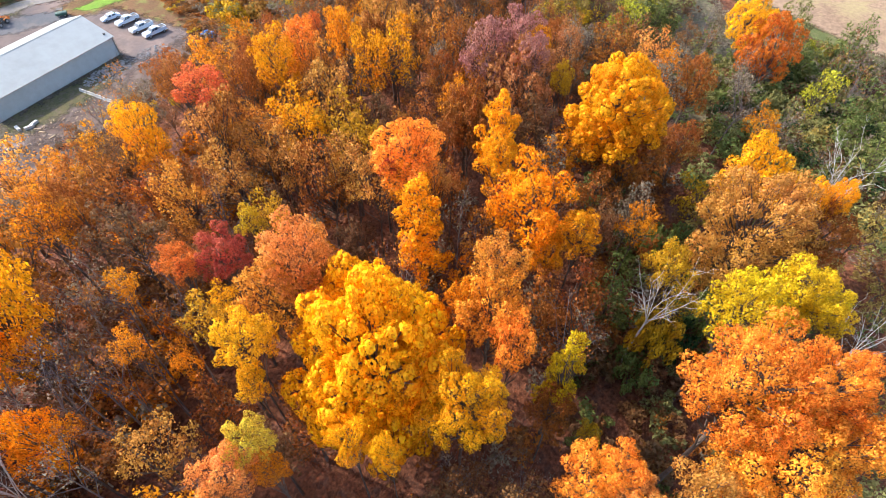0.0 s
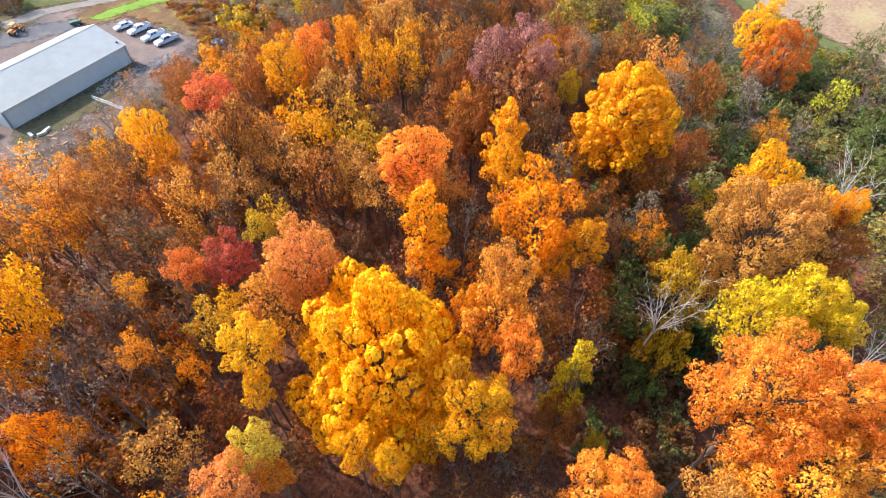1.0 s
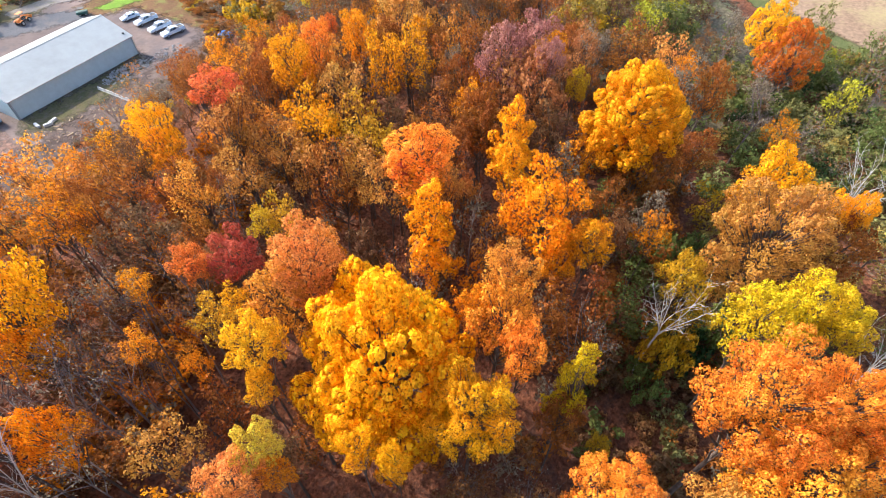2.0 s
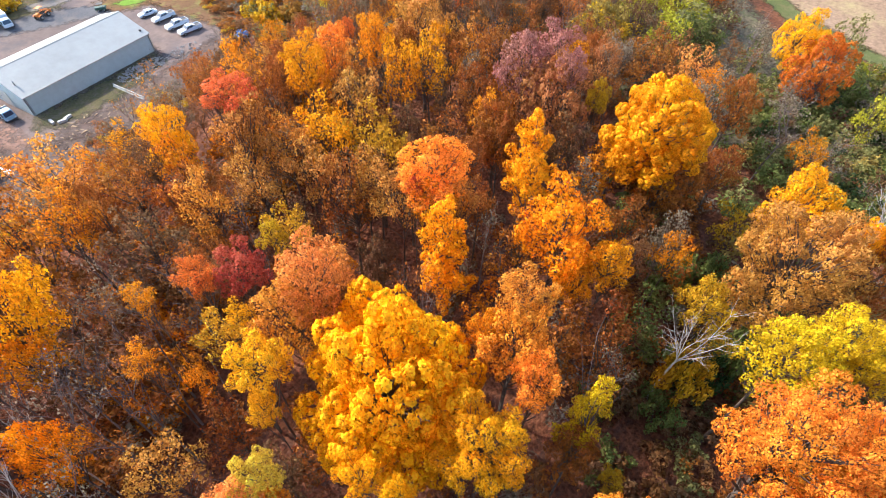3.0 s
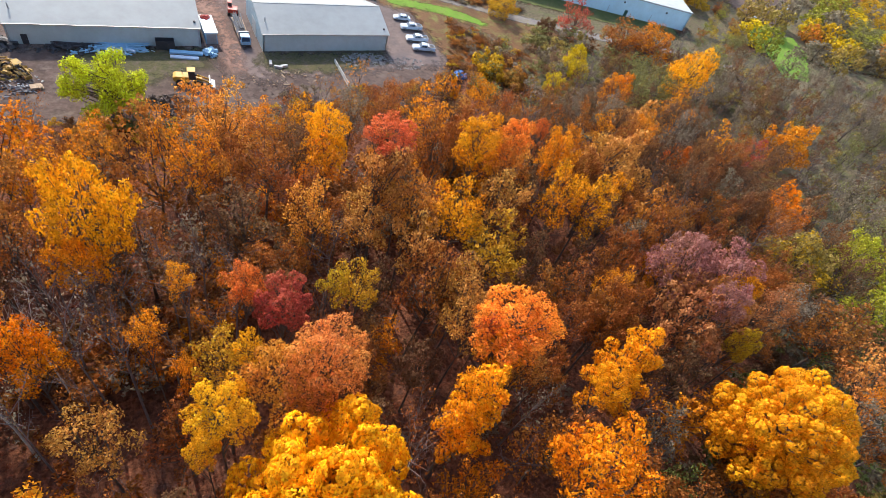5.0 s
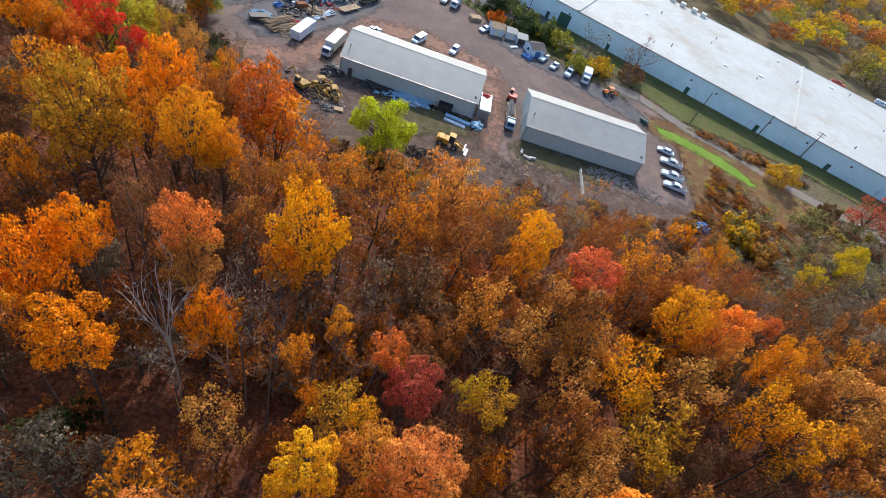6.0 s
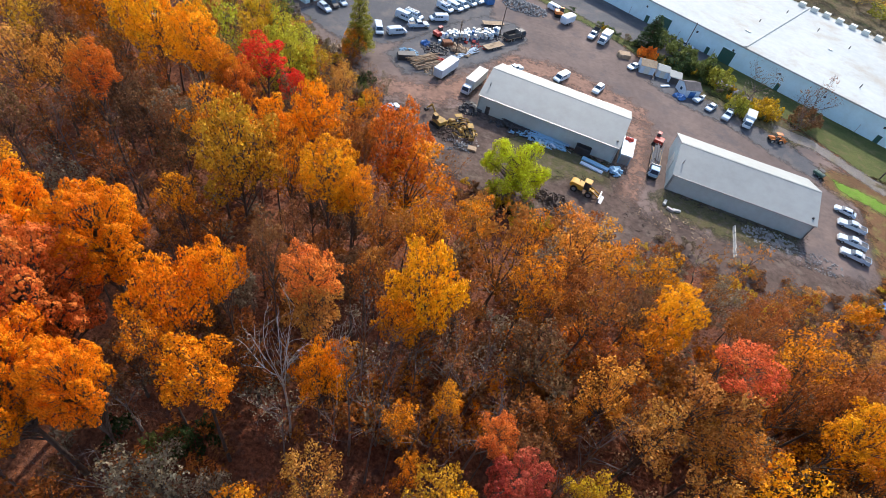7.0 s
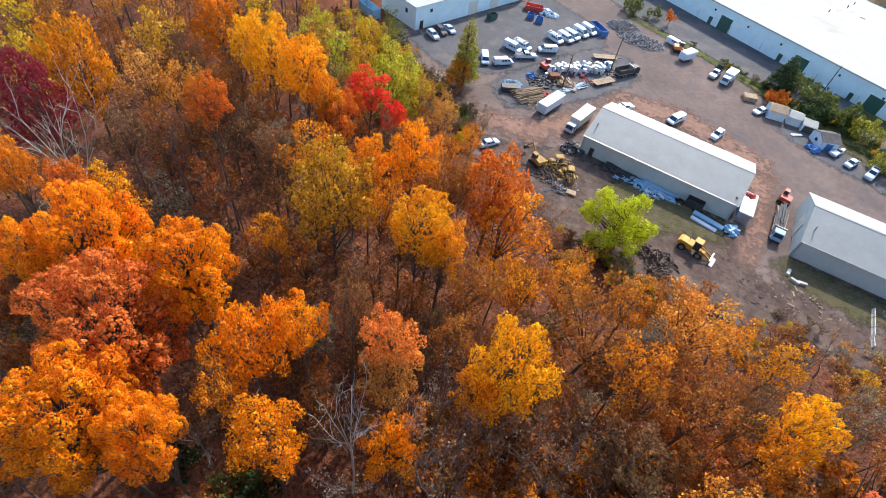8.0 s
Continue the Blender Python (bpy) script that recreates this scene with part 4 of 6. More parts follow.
dump_truck("black dump truck parked by stacked drums").matrix_world = at(-47.9, 44.0, 60)
loader().matrix_world = at(-16.6, -11.4, -8)
excavator("yellow excavator with its arm folded, at the yard's edge", OLD_YELLOW).matrix_world = at(-51.2, -7.2, 150)
old_loader("old yellow loader with a canopy and fork", OLD_YELLOW).matrix_world = at(-47.6, -4.8, 40)
old_loader("worn yellow loader standing among scrap", OLD_YELLOW).matrix_world = at(-44.0, -6.7, -60)
old_loader("orange loader parked at the lane's edge", ORANGE).matrix_world = at(26.5, 37.3, 20)
excavator("orange machine beside a camper trailer", ORANGE, False).matrix_world = at(-39.7, 69.3, 20)
excavator("red tractor among drums", RED, False).matrix_world = at(-65.8, 30.7, 60)
excavator("red machine at the end of the barn", RED, False).matrix_world = at(-3.0, 16.8, 80)
ft = box_truck("pale blue flatbed truck loaded with grey pipes", 11.4, cab=PALE_BLUE, bed="flat")
ft.matrix_world = at(-3.1, 7.4, -91)
block_building("distant_shed", "distant white shed beside a dirt lot", 346.0, 126.0, 24, 22, 10, 4.2, CREAM, WH_ROOF, 2.0, (("door", "s", 6, 0, 3.4, 3.4, STEEL), ("window", "s", 14, 1.2, 1.4, 1.2, GLASS)))
box_truck("white box truck parked on the far dirt lot", 10, 3.4, WHITE, WHITE).matrix_world = at(243.0, 29.0, 30)
sedan("white car parked beside the far lawn").matrix_world = at(211.5, 21.5, -30)
sedan("black car parked on the far dirt lot", DARK).matrix_world = at(238.0, 40.0, -20)
sedan("white car parked on the far dirt lot").matrix_world = at(234.0, 48.0, 10)
pickup("white pickup parked beside the far field").matrix_world = at(322.0, 112.0, 40)
box_truck("white box truck parked behind the warehouse", 11, 3.6, WHITE, WHITE).matrix_world = at(179.0, 102.0, -24)
box_truck("white box truck parked behind the warehouse", 9, 3.4, WHITE, CREAM).matrix_world = at(165.2, 106.0, 40)
van("white van parked behind the warehouse").matrix_world = at(157.4, 109.2, -20)
pickup("red pickup parked behind the warehouse", RED).matrix_world = at(139.6, 115.5, -24)


# ---- yard clutter ----
RUST = surface("rusty_steel", (0.16, 0.06, 0.03), (0.3, 0.13, 0.07), 1.2, 8, 0.9)
def drum(label, m, r=0.4, h=1.0):
    o = thing("drum", label, "drum", "stacked drums")
    bm = cyl(nb(), (0, 0, 0), (0, 0, h), r, r * 1.05, 10)
    part("shell", bm, m, o)
    bm = cyl(nb(), (0, 0, h), (0, 0, h + 0.05), r * 1.1, r, 10)
    part("lid", bm, CREAM if m is not BLUE else BLUE, o)
    bm = cyl(nb(), (0, 0, h * 0.5), (0, 0, h * 0.5 + 0.05), r * 1.07, r * 1.07, 10)
    part("hoop", bm, m, o)
    return o


rng = random.Random(11)
kinds = [drum("white plastic drum stacked in the yard", WHITE), drum("pale grey drum stacked in the yard", CONCRETE), drum("large white tub stacked in the yard", CREAM, 0.45, 0.7), drum("blue steel drum stacked in the yard", BLUE)]
for i, d in enumerate(kinds):
    d.matrix_world = at(-64.5 + i * 0.9, 27.4 + i * 0.5)
for i in range(150):
    u, v = rng.random(), rng.random()
    x = -65.0 + 12.5 * u + rng.uniform(-0.4, 0.4)
    y = 28.0 + 12.0 * u + 4.6 * v
    copy_thing(kinds[rng.choice((0, 0, 0, 0, 1, 2, 2, 3))], at(x, y, rng.uniform(0, 360), 0.03 if rng.random() < 0.6 else 1.05))


def heap(name, label, x, y, rx, ry, h, material, n, size, seed, cat="heap", long=1.6):
    """A loose heap: many tumbled chunks resting on one another, one object of stuff."""
    r = random.Random(seed)
    bm = nb()
    for i in range(n):
        a, q = r.uniform(0, 6.283), math.sqrt(r.random())
        px, py = math.cos(a) * q * rx, math.sin(a) * q * ry
        pz = h * (1 - q ** 1.5) * r.uniform(0.4, 1.0) + size * 0.2
        s = size * r.uniform(0.5, 1.4)
        box(bm, (px, py, pz), (s * r.uniform(0.8, long), s, s * r.uniform(0.3, 0.9)), Euler((r.uniform(-0.6, 0.6), r.uniform(-0.6, 0.6), r.uniform(0, 6.28))), taper=(r.uniform(0.6, 1), r.uniform(0.6, 1)))
    o = part(name, bm, material)
    o.matrix_world = at(x, y)
    return tagged(o, label, cat, kind="stuff")


heap("rubble_heap", "heap of broken grey concrete rubble", -50.5, 67.2, 7.5, 4.8, 1.0, RUBBLE, 320, 0.45, 1)
heap("gravel_heap", "dark heap of gravel by the lane", -57.5, 72.0, 5.5, 4.4, 2.0, RUBBLE, 420, 0.36, 2)
heap("rubble_heap", "scattered grey rubble at the foot of the barn", 22.9, -4.2, 6, 3, 0.5, RUBBLE, 320, 0.3, 3)
heap("rubble_heap", "grey rubble at the corner of the gravel strip", 33.0, -6.1, 5, 3, 0.3, RUBBLE, 140, 0.24, 4)
heap("brush_heap", "heap of cut branches and logs at the yard's edge", -22.1, -17.3, 4.2, 2.2, 1.3, BARK, 150, 0.32, 5, long=6)
heap("brush_heap", "small heap of cut logs at the yard's edge", -20.3, -21.1, 2.6, 1.8, 1.0, BARK, 90, 0.32, 6, long=5)
heap("scrap_heap", "pile of grey scrap metal beside machines", -44.6, -11.9, 3.4, 3.0, 0.5, PIPE_GREY, 80, 0.24, 7, long=5)
heap("scrap_heap", "rusty brown scrap strewn between old machines", -47.6, -8.6, 5.0, 3.4, 0.6, BARK, 170, 0.32, 51, long=4)
heap("scrap_heap", "faded yellow machine parts among scrap", -46.2, -6.2, 4.2, 2.4, 1.1, OLD_YELLOW, 60, 0.45, 52, long=4)
heap("scrap_heap", "pale weathered boards beside old machines", -43.2, -9.4, 2.8, 2.2, 0.4, CONCRETE, 16, 0.3, 53, long=5)
heap("scrap_heap", "dark scrap metal at the corner of the barn", -47.1, 2.9, 2.4, 2.6, 1.1, DARK, 60, 0.6, 8, long=3)
heap("scrap_heap", "pile of mixed scrap beside drums", -58.6, 27.2, 3.5, 3.0, 1.0, WOOD, 70, 0.6, 9, long=3)
heap("scrap_heap", "scattered dark scrap between lumber and drums", -64.0, 23.7, 3.4, 3.4, 1.0, DARK, 110, 0.4, 10, long=4)
heap("scrap_heap", "dark scrap between drums and trailers", -54.5, 42.5, 4.0, 3.4, 0.8, DARK, 90, 0.4, 55, long=4)
heap("scrap_heap", "bluish metal scrap at the end of the lumber pile", -69.0, 17.4, 2.8, 2.4, 1.0, PALE_BLUE, 60, 0.35, 56, long=5)
heap("scrap_heap", "broken boards at the foot of the lumber pile", -60.6, 13.2, 3.0, 2.4, 0.5, WOOD, 80, 0.25, 57, long=6)
heap("scrap_heap", "blue and white scrap at the corner of the barn", -11.1, -0.6, 1.4, 1.8, 0.9, PALE_BLUE, 40, 0.5, 13, long=3)
heap("scrap_heap", "white scrap metal stacked against the pale blue building", -79.7, 62.3, 4, 1.8, 1.4, WHITE, 70, 0.6, 14, long=2)
heap("scrap_heap", "wooden boards and debris at the lot's edge", -104.6, 19.8, 2.2, 1.6, 0.7, WOOD, 40, 0.5, 15, long=3)
heap("mulch_heap", "low heap of brown wood debris at the lot corner", -83.1, 7.7, 3.2, 2.4, 0.6, WOOD, 70, 0.5, 16, long=4)
heap("debris", "pale branches and debris strewn in front of the barn", 3.3, -11.5, 9, 4, 0.25, WOOD, 60, 0.2, 17, long=6)
heap("debris", "strewn rubbish and dead branches on the yard's edge", -2.8, -16.1, 9, 5, 0.2, BARK, 60, 0.14, 18, long=9)


heap("scrap_heap", "chaotic pile of pale blue sheet metal along the barn wall", -29.5, 0.6, 7.5, 1.7, 1.0, PALE_BLUE, 60, 0.35, 36, long=7)
heap("scrap_heap", "dark tangled scrap along the barn wall", -35.5, 1.2, 6.5, 1.6, 0.9, DARK, 70, 0.4, 37, long=5)
heap("scrap_heap", "white scrap boards along the barn wall", -26.5, 0.0, 5.0, 1.4, 0.8, WHITE, 26, 0.3, 38, long=8)
heap("scrap_heap", "rusty scrap among the drums", -57.0, 33.5, 5.0, 2.0, 0.9, RED, 30, 0.4, 40, long=2)


def long_pile(name, label, x, y, heading, L, w, h, n, material, seed, rad=0.13, cat="pile"):
    """A pile of long pieces, each a part of its own."""
    r = random.Random(seed)
    o = thing(name, label, cat)
    for i in range(n):
        yy = (r.random() - 0.5) * w
        zz = rad + h * r.random() * (1 - abs(2 * yy / w) * 0.7)
        l = L * r.uniform(0.6, 1)
        a = r.gauss(0, 0.09)
        cx = r.uniform(-0.2, 0.2) * L
        dx, dy = math.cos(a) * l / 2, math.sin(a) * l / 2
        bm = cyl(nb(), (cx - dx, yy - dy, zz), (cx + dx, yy + dy, zz + r.uniform(-0.1, 0.25)), rad * r.uniform(0.7, 1.2), seg=6)
        part("pole" if material is WOOD else "pipe", bm, material, o)
    o.matrix_world = at(x, y, heading)
    return o


long_pile("lumber_pile", "loose pile of weathered poles and lumber", -63.6, 15.6, 55, 7.2, 5.2, 2.0, 84, WOOD, 21)
long_pile("pipe_pile", "bundle of white plastic pipes on the ground", -56.4, 26.8, 66, 8, 1.8, 0.5, 26, WHITE, 22, 0.1)
long_pile("pipe_pile", "tangled metal sheets and pipes along the barn wall", -28.3, 1.5, -6, 9, 2.4, 0.9, 40, PALE_BLUE, 23, 0.12)
long_pile("pipe_pile", "dark pipes and beams lying along the barn wall", -35.4, 2.3, -6, 8, 1.8, 0.7, 26, DARK, 24, 0.13)
pl = long_pile("pipe_load", "load of grey pipes on a flatbed truck", -3.1, 9.2, 89, 8, 2.0, 0.9, 26, PIPE_GREY, 26, 0.1)
pl.matrix_world = at(-3.1, 9.2, 89, 1.15)


def rack(label, x, y, a, m, s):
    """A stack of flat panels with a frame round it."""
    o = thing("panel_stack", label, "stack")
    for i in range(6):
        bm = nb()
        box(bm, (rng.uniform(-0.1, 0.1), rng.uniform(-0.1, 0.1), 0.08 + i * s[2] / 6), (s[0], s[1], s[2] / 6 - 0.03), bevel=0.02)
        part("panel", bm, m, o)
    for sx in (-1, 1):
        bm = nb()
        box(bm, (sx * s[0] * 0.35, 0, 0.03), (0.14, s[1] + 0.1, 0.06))
        part("bearer", bm, WOOD, o)
    o.matrix_world = at(x, y, a)
    return o


rack("stack of pale blue metal sheets by the barn", -15.8, -0.8, -10, PALE_BLUE, (6.2, 1.2, 0.5))
rack("stack of white metal sheets by the barn", -16.4, -2.4, -10, WHITE, (5.2, 1.0, 0.3))
rack("stack of dark grey metal crates", -68.5, 14.6, 35, DARK, (4.6, 2.2, 1.5))
rack("stack of rusty brown panels among drums", -62.3, 27.6, 40, RUST, (2.6, 1.8, 1.5))
rack("stack of brown timber panels", -16.8, 56.5, 20, WOOD, (3.4, 2.6, 1.2))
rack("stack of wooden pallets beside scrap", -41.6, -11.3, 10, WOOD, (1.8, 1.4, 0.5))
rack("stack of white boards leaning low by the shed", -3.5, 47.0, 40, WHITE, (3.0, 0.8, 0.3))
dumpster("dark open bin against the barn wall", 3.4, 1.6, 1.9, DARK).matrix_world = at(-19.4, 1.7, -2)
co = block_building("storage_container", "pale storage container with a white roof beside the barn", -11.3, 3.2, 0, 2.4, 7.4, 2.5, PALE_BLUE, WHITE, 0, (("door", "s", 1.2, 0.1, 2.0, 2.2, STEEL),))
heap("red_tarp", "crumpled red tarpaulin on the container's roof", -10.1, 9.6, 0.9, 0.8, 0.3, RED, 30, 0.5, 31).location.z = 2.65
heap("blue_tarp", "crumpled blue tarpaulin beside a shed", 1.2, 43.4, 1.5, 1.2, 0.9, BLUE, 50, 0.8, 32)
heap("blue_tarp", "bright blue tarpaulin over a mound at the yard's edge", 45.2, -12.2, 1.6, 1.2, 1.2, BLUE, 50, 0.9, 33)
heap("blue_tarp", "blue tarpaulin among scrap", -67.2, 24.4, 1.2, 1.0, 0.9, BLUE, 40, 0.7, 34)
heap("red_scrap", "red and white scrap beside the lumber pile", -60.9, 19.1, 1.2, 1.0, 0.8, RED, 30, 0.6, 35)


def boat():
    o = thing("small_boat", "small white boat stored beside a shed", "boat")
    bm = extrude_profile(nb(), [(-2.4, 0.45), (1.6, 0.4), (2.6, 1.15), (-2.5, 1.05)], -0.95, 0.95)
    for v in bm.verts:
        if v.co.x > 1.5:
            v.co.y *= 0.25 if v.co.x > 2 else 0.7
    part("hull", finish_body(bm, 0.06), WHITE, o)
    bm = nb()
    box(bm, (0.2, 0, 1.25), (0.9, 1.2, 0.4), taper=(0.7, 0.85), bevel=0.05)
    part("console", bm, GLASS, o)
    for s in (-1, 1):
        wheel(o, -0.6, s * 0.9, 0.32, 0.2)
    bm = nb()
    box(bm, (-0.2, 0, 0.4), (4.6, 0.8, 0.12))
    part("trailer_bed", bm, STEEL, o)
    return o


boat().matrix_world = at(6.2, 45.5, 60)
for i in range(4):
    o = thing("concrete_barrier", "pale concrete barrier lying in a line", "barrier", "barrier line")
    bm = extrude_profile(nb(), [(-0.35, 0), (0.35, 0), (0.14, 0.3), (0.1, 0.7), (-0.1, 0.7), (-0.14, 0.3)], -1.15, 1.15)
    part("block", finish_body(bm, 0.03), CONCRETE, o)
    o.matrix_world = at(15.3 + rng.uniform(-0.1, 0.1), -5.6 - 2.45 * i, rng.uniform(-4, 4))
for x, y, a in ((0.4, -5.2, 80), (1.7, -6.8, -20), (3.0, -6.5, 10)):
    o = thing("concrete_block", "pale concrete block lying on the grass", "block", "loose blocks")
    bm = nb()
    box(bm, (0, 0, 0.3), (1.7, 0.6, 0.6), bevel=0.05)
    part("block", bm, CONCRETE, o)
    o.matrix_world = at(x, y, a)


def utility_pole(x, y, h, lean, arm_dir, bar=True):
    o = thing("utility_pole", "weathered wooden utility pole", "pole", "utility poles")
    bm = cyl(nb(), (0, 0, 0), (lean, 0, h), 0.17, 0.11, 8)
    part("post", bm, BARK, o)
    if bar:
        for z in (h - 0.5, h - 1.3):
            bm = nb()
            box(bm, (lean * z / h, 0, z), (0.12, 2.4, 0.14), bevel=0.01)
            part("crossarm", bm, BARK, o)
        for k in (-1, 0, 1):
            bm = cyl(nb(), (lean, k * 1.0, h - 0.43), (lean, k * 1.0, h - 0.2), 0.05, 0.03, 6)
            part("insulator", bm, CONCRETE, o)
    o.matrix_world = at(x, y, arm_dir)
    return o


utility_pole(53.4, 37.2, 10.5, 0.2, 60, False)
utility_pole(77.0, 41.8, 8.5, 0.1, 60, False)
utility_pole(92.0, 39.4, 9.5, 0.1, 60)
utility_pole(-0.0, 73.4, 9.5, 0.2, 60, False)
utility_pole(-58.8, 24.9, 9.0, 0.1, 30)
utility_pole(-51.9, 42.6, 9.5, 0.1, 30, False)
uv = thing("utility_cart", "small dark utility cart on the lane", "cart")
bm = nb()
box(bm, (0, 0, 0.7), (2.6, 1.4, 0.6), bevel=0.08)
part("body", bm, GREEN, uv)
bm = nb()
box(bm, (-0.1, 0, 1.75), (1.5, 1.3, 0.1), bevel=0.03)
part("roof", bm, DARK, uv)
for sx in (-0.75, 0.6):
    for sy in (-0.6, 0.6):
        bm = cyl(nb(), (sx, sy, 0.9), (sx, sy, 1.75), 0.04, seg=6)
        part("roof_post", bm, DARK, uv)
        wheel(uv, sx, sy, 0.3, 0.2)
uv.matrix_world = at(36.6, 28.1, 140)


# ---- trees ----
def tube(V, F, pts, radii, seg):
    """Adds a tapered tube along pts."""
    base = len(V)
    for k, (p, r) in enumerate(zip(pts, radii)):
        d = (pts[min(k + 1, len(pts) - 1)] - pts[max(k - 1, 0)])
        d = d / (np.linalg.norm(d) + 1e-9)
        a = np.cross(d, (0.3, 0.9, 0.1))
        a /= np.linalg.norm(a) + 1e-9
        b = np.cross(d, a)
        for i in range(seg):
            t = 2 * math.pi * i / seg
            V.append(tuple(p + r * (math.cos(t) * a + math.sin(t) * b)))
    for k in range(len(pts) - 1):
        for i in range(seg):
            j = (i + 1) % seg
            F.append((base + k * seg + i, base + k * seg + j, base + (k + 1) * seg + j, base + (k + 1) * seg + i))


def limb(V, F, a, b, r0, r1, seg, rs, sag=0.12, n=4):
    a, b = np.array(a, float), np.array(b, float)
    d = b - a
    L = np.linalg.norm(d)
    side = rs.normal(0, sag * L * 0.5, 3)
    pts = [a + d * t + side * math.sin(math.pi * t) + np.array((0, 0, sag * L * t * (1 - t))) for t in np.linspace(0, 1, n)]
    tube(V, F, pts, np.linspace(r0, r1, n), seg)
    return pts


def crown_lobes(rs, n, R, z0, z1, shape, lobe, even, masses, mass, taper):
    """Centres and sizes of the clumps of a crown between heights z0 and z1."""
    out = []
    ph = rs.uniform(0, 6.28)
    if shape == "round":
        # masses over an egg-shaped dome, each of them knotted with smaller lobes on its outside
        mean = 0.5 * (mass[0] + mass[1])
        A, B = R * (1 - 0.85 * mean), (z1 - z0) / 2 - 0.7 * mean * R
        mid = np.array((0, 0, (z0 + z1) / 2))
        for q in (-0.45, 0.05, 0.5):
            out.append((mid + np.array((0, 0, q * B)), 0.8 * min(A, B) * (1 - taper * q)))
        for i in range(masses):
            w = 1 - 1.62 * (i + 0.5) / masses + rs.uniform(-0.08, 0.08)
            w = min(1.0, w)
            a = i * 2.39996 + ph + rs.uniform(-0.3, 0.3)
            u = math.sqrt(1 - w * w)
            f = rs.uniform(1 - even, 1 + 0.4 * even)
            way = np.array((math.cos(a) * u, math.sin(a) * u, w))
            k = 1 - taper * w
            m = mid + way * (A * f * k, A * f * k, B * f)
            rm = R * rs.uniform(*mass) * (0.5 + 0.5 * k)
            out.append((m - 0.12 * rm * way, rm * 0.78))
            for j in range(max(3, n // masses)):
                d = way + rs.normal(0, 0.62, 3) + np.array((0, 0, 0.3))
                d /= np.linalg.norm(d)
                out.append((m + d * rm * rs.uniform(0.5, 0.8), rm * rs.uniform(*lobe)))
        return out
    for i in range(n):
        t = (i + 0.5) / n
        a = i * 2.39996 + rs.uniform(-0.35, 0.35)
        zz = z0 + (z1 - z0) * t
        q = (1 - t) ** 0.8 * rs.uniform(0.55, 0.8)
        c = (math.cos(a) * q * R, math.sin(a) * q * R, zz)
        s = R * (0.22 + 0.25 * (1 - t))
        out.append((np.array(c), s))
    return out


def leaf_mesh(name, rs, lobes, count, size, fill, jitter, droop=0.0, spike=0.32):
    """Single leaves and small sprays set over the lobes, most of them near their outsides and facing outwards; none deep inside another lobe."""
    C0, S0 = np.array([c for c, _ in lobes]), np.array([s for _, s in lobes])
    n = int(count * 3.4)
    pick = rs.choice(len(lobes), n, p=S0 ** 2 / (S0 ** 2).sum())
    C, S = C0[pick], S0[pick]
    d = rs.normal(0, 1, (n, 3))
    d[:, 2] += 0.4
    d /= np.linalg.norm(d, axis=1)[:, None]
    # every lobe is knotted into florets; leaves gather on them, and hang back in the clefts between
    B0 = rs.normal(0, 1, (len(lobes), 15, 3))
    B0[:, :, 2] += 0.35
    B0 /= np.linalg.norm(B0, axis=2)[:, :, None]
    fit = np.einsum("nkj,nj->nk", B0[pick], d)
    bump = B0[pick, fit.argmax(1)]
    near = fit.max(1)
    d += 0.28 * (bump - d)
    d /= np.linalg.norm(d, axis=1)[:, None]
    lump = 0.8 + spike * np.exp(-((1 - near) / 0.05)) + rs.normal(0, 0.03, n)
    rad = (1 - np.abs(rs.normal(0, fill, n))) * lump
    P = C + d * (S * rad)[:, None] * np.array((1.0, 1.0, 0.9))
    deep = np.ones(n) * 9
    for c, s in lobes:
        q = np.linalg.norm(P - c, axis=1) / s
        own = np.linalg.norm(C - c, axis=1) < 1e-6
        deep = np.minimum(deep, np.where(own, 9, q))
    ok = np.flatnonzero(deep > 0.72)[:count]
    P, d, S, bump = P[ok], d[ok], S[ok], (C + bump * (S * 0.78)[:, None])[ok]
    count = len(ok)
    P[:, 2] -= droop * rs.random(count) * S
    N = d + rs.normal(0, jitter, (count, 3))
    N /= np.linalg.norm(N, axis=1)[:, None]
    A = np.cross(N, rs.normal(0, 1, (count, 3)))
    A /= np.linalg.norm(A, axis=1)[:, None] + 1e-9
    B = np.cross(N, A)
    s = size * rs.uniform(0.55, 1.35, count)[:, None]
    k = rs.uniform(0.55, 1.0, count)[:, None]
    V = np.stack([P + A * s * 0.62, P - A * s * 0.3 + B * s * 0.5 * k, P - A * s * 0.3 - B * s * 0.5 * k], 1).reshape(-1, 3)
    knot = (P - bump) / (0.34 * S)[:, None]
    soft = d * 0.6 + np.clip(knot, -1, 1) * 0.5 + N * 0.35
    soft /= np.linalg.norm(soft, axis=1)[:, None]
    return leaves_from(name, V, np.repeat(soft, 3, axis=0))


def leaves_from(name, V, normals=None):
    n = len(V) // 3
    me = bpy.data.meshes.new(name)
    me.vertices.add(3 * n)
    me.loops.add(3 * n)
    me.polygons.add(n)
    me.vertices.foreach_set("co", V.ravel().astype(np.float32))
    me.loops.foreach_set("vertex_index", np.arange(3 * n, dtype=np.int32))
    me.polygons.foreach_set("loop_start", np.arange(0, 3 * n, 3, dtype=np.int32))
    me.update(calc_edges=True)
    if normals is not None:
        me.polygons.foreach_set("use_smooth", [True] * n)
        me.normals_split_custom_set(normals.tolist())
    me.materials.append(LEAF)
    return me


PROTO = {}


def points_of(me):
    V = np.empty(3 * len(me.vertices), np.float32)
    me.vertices.foreach_get("co", V)
    return V.reshape(-1, 3)


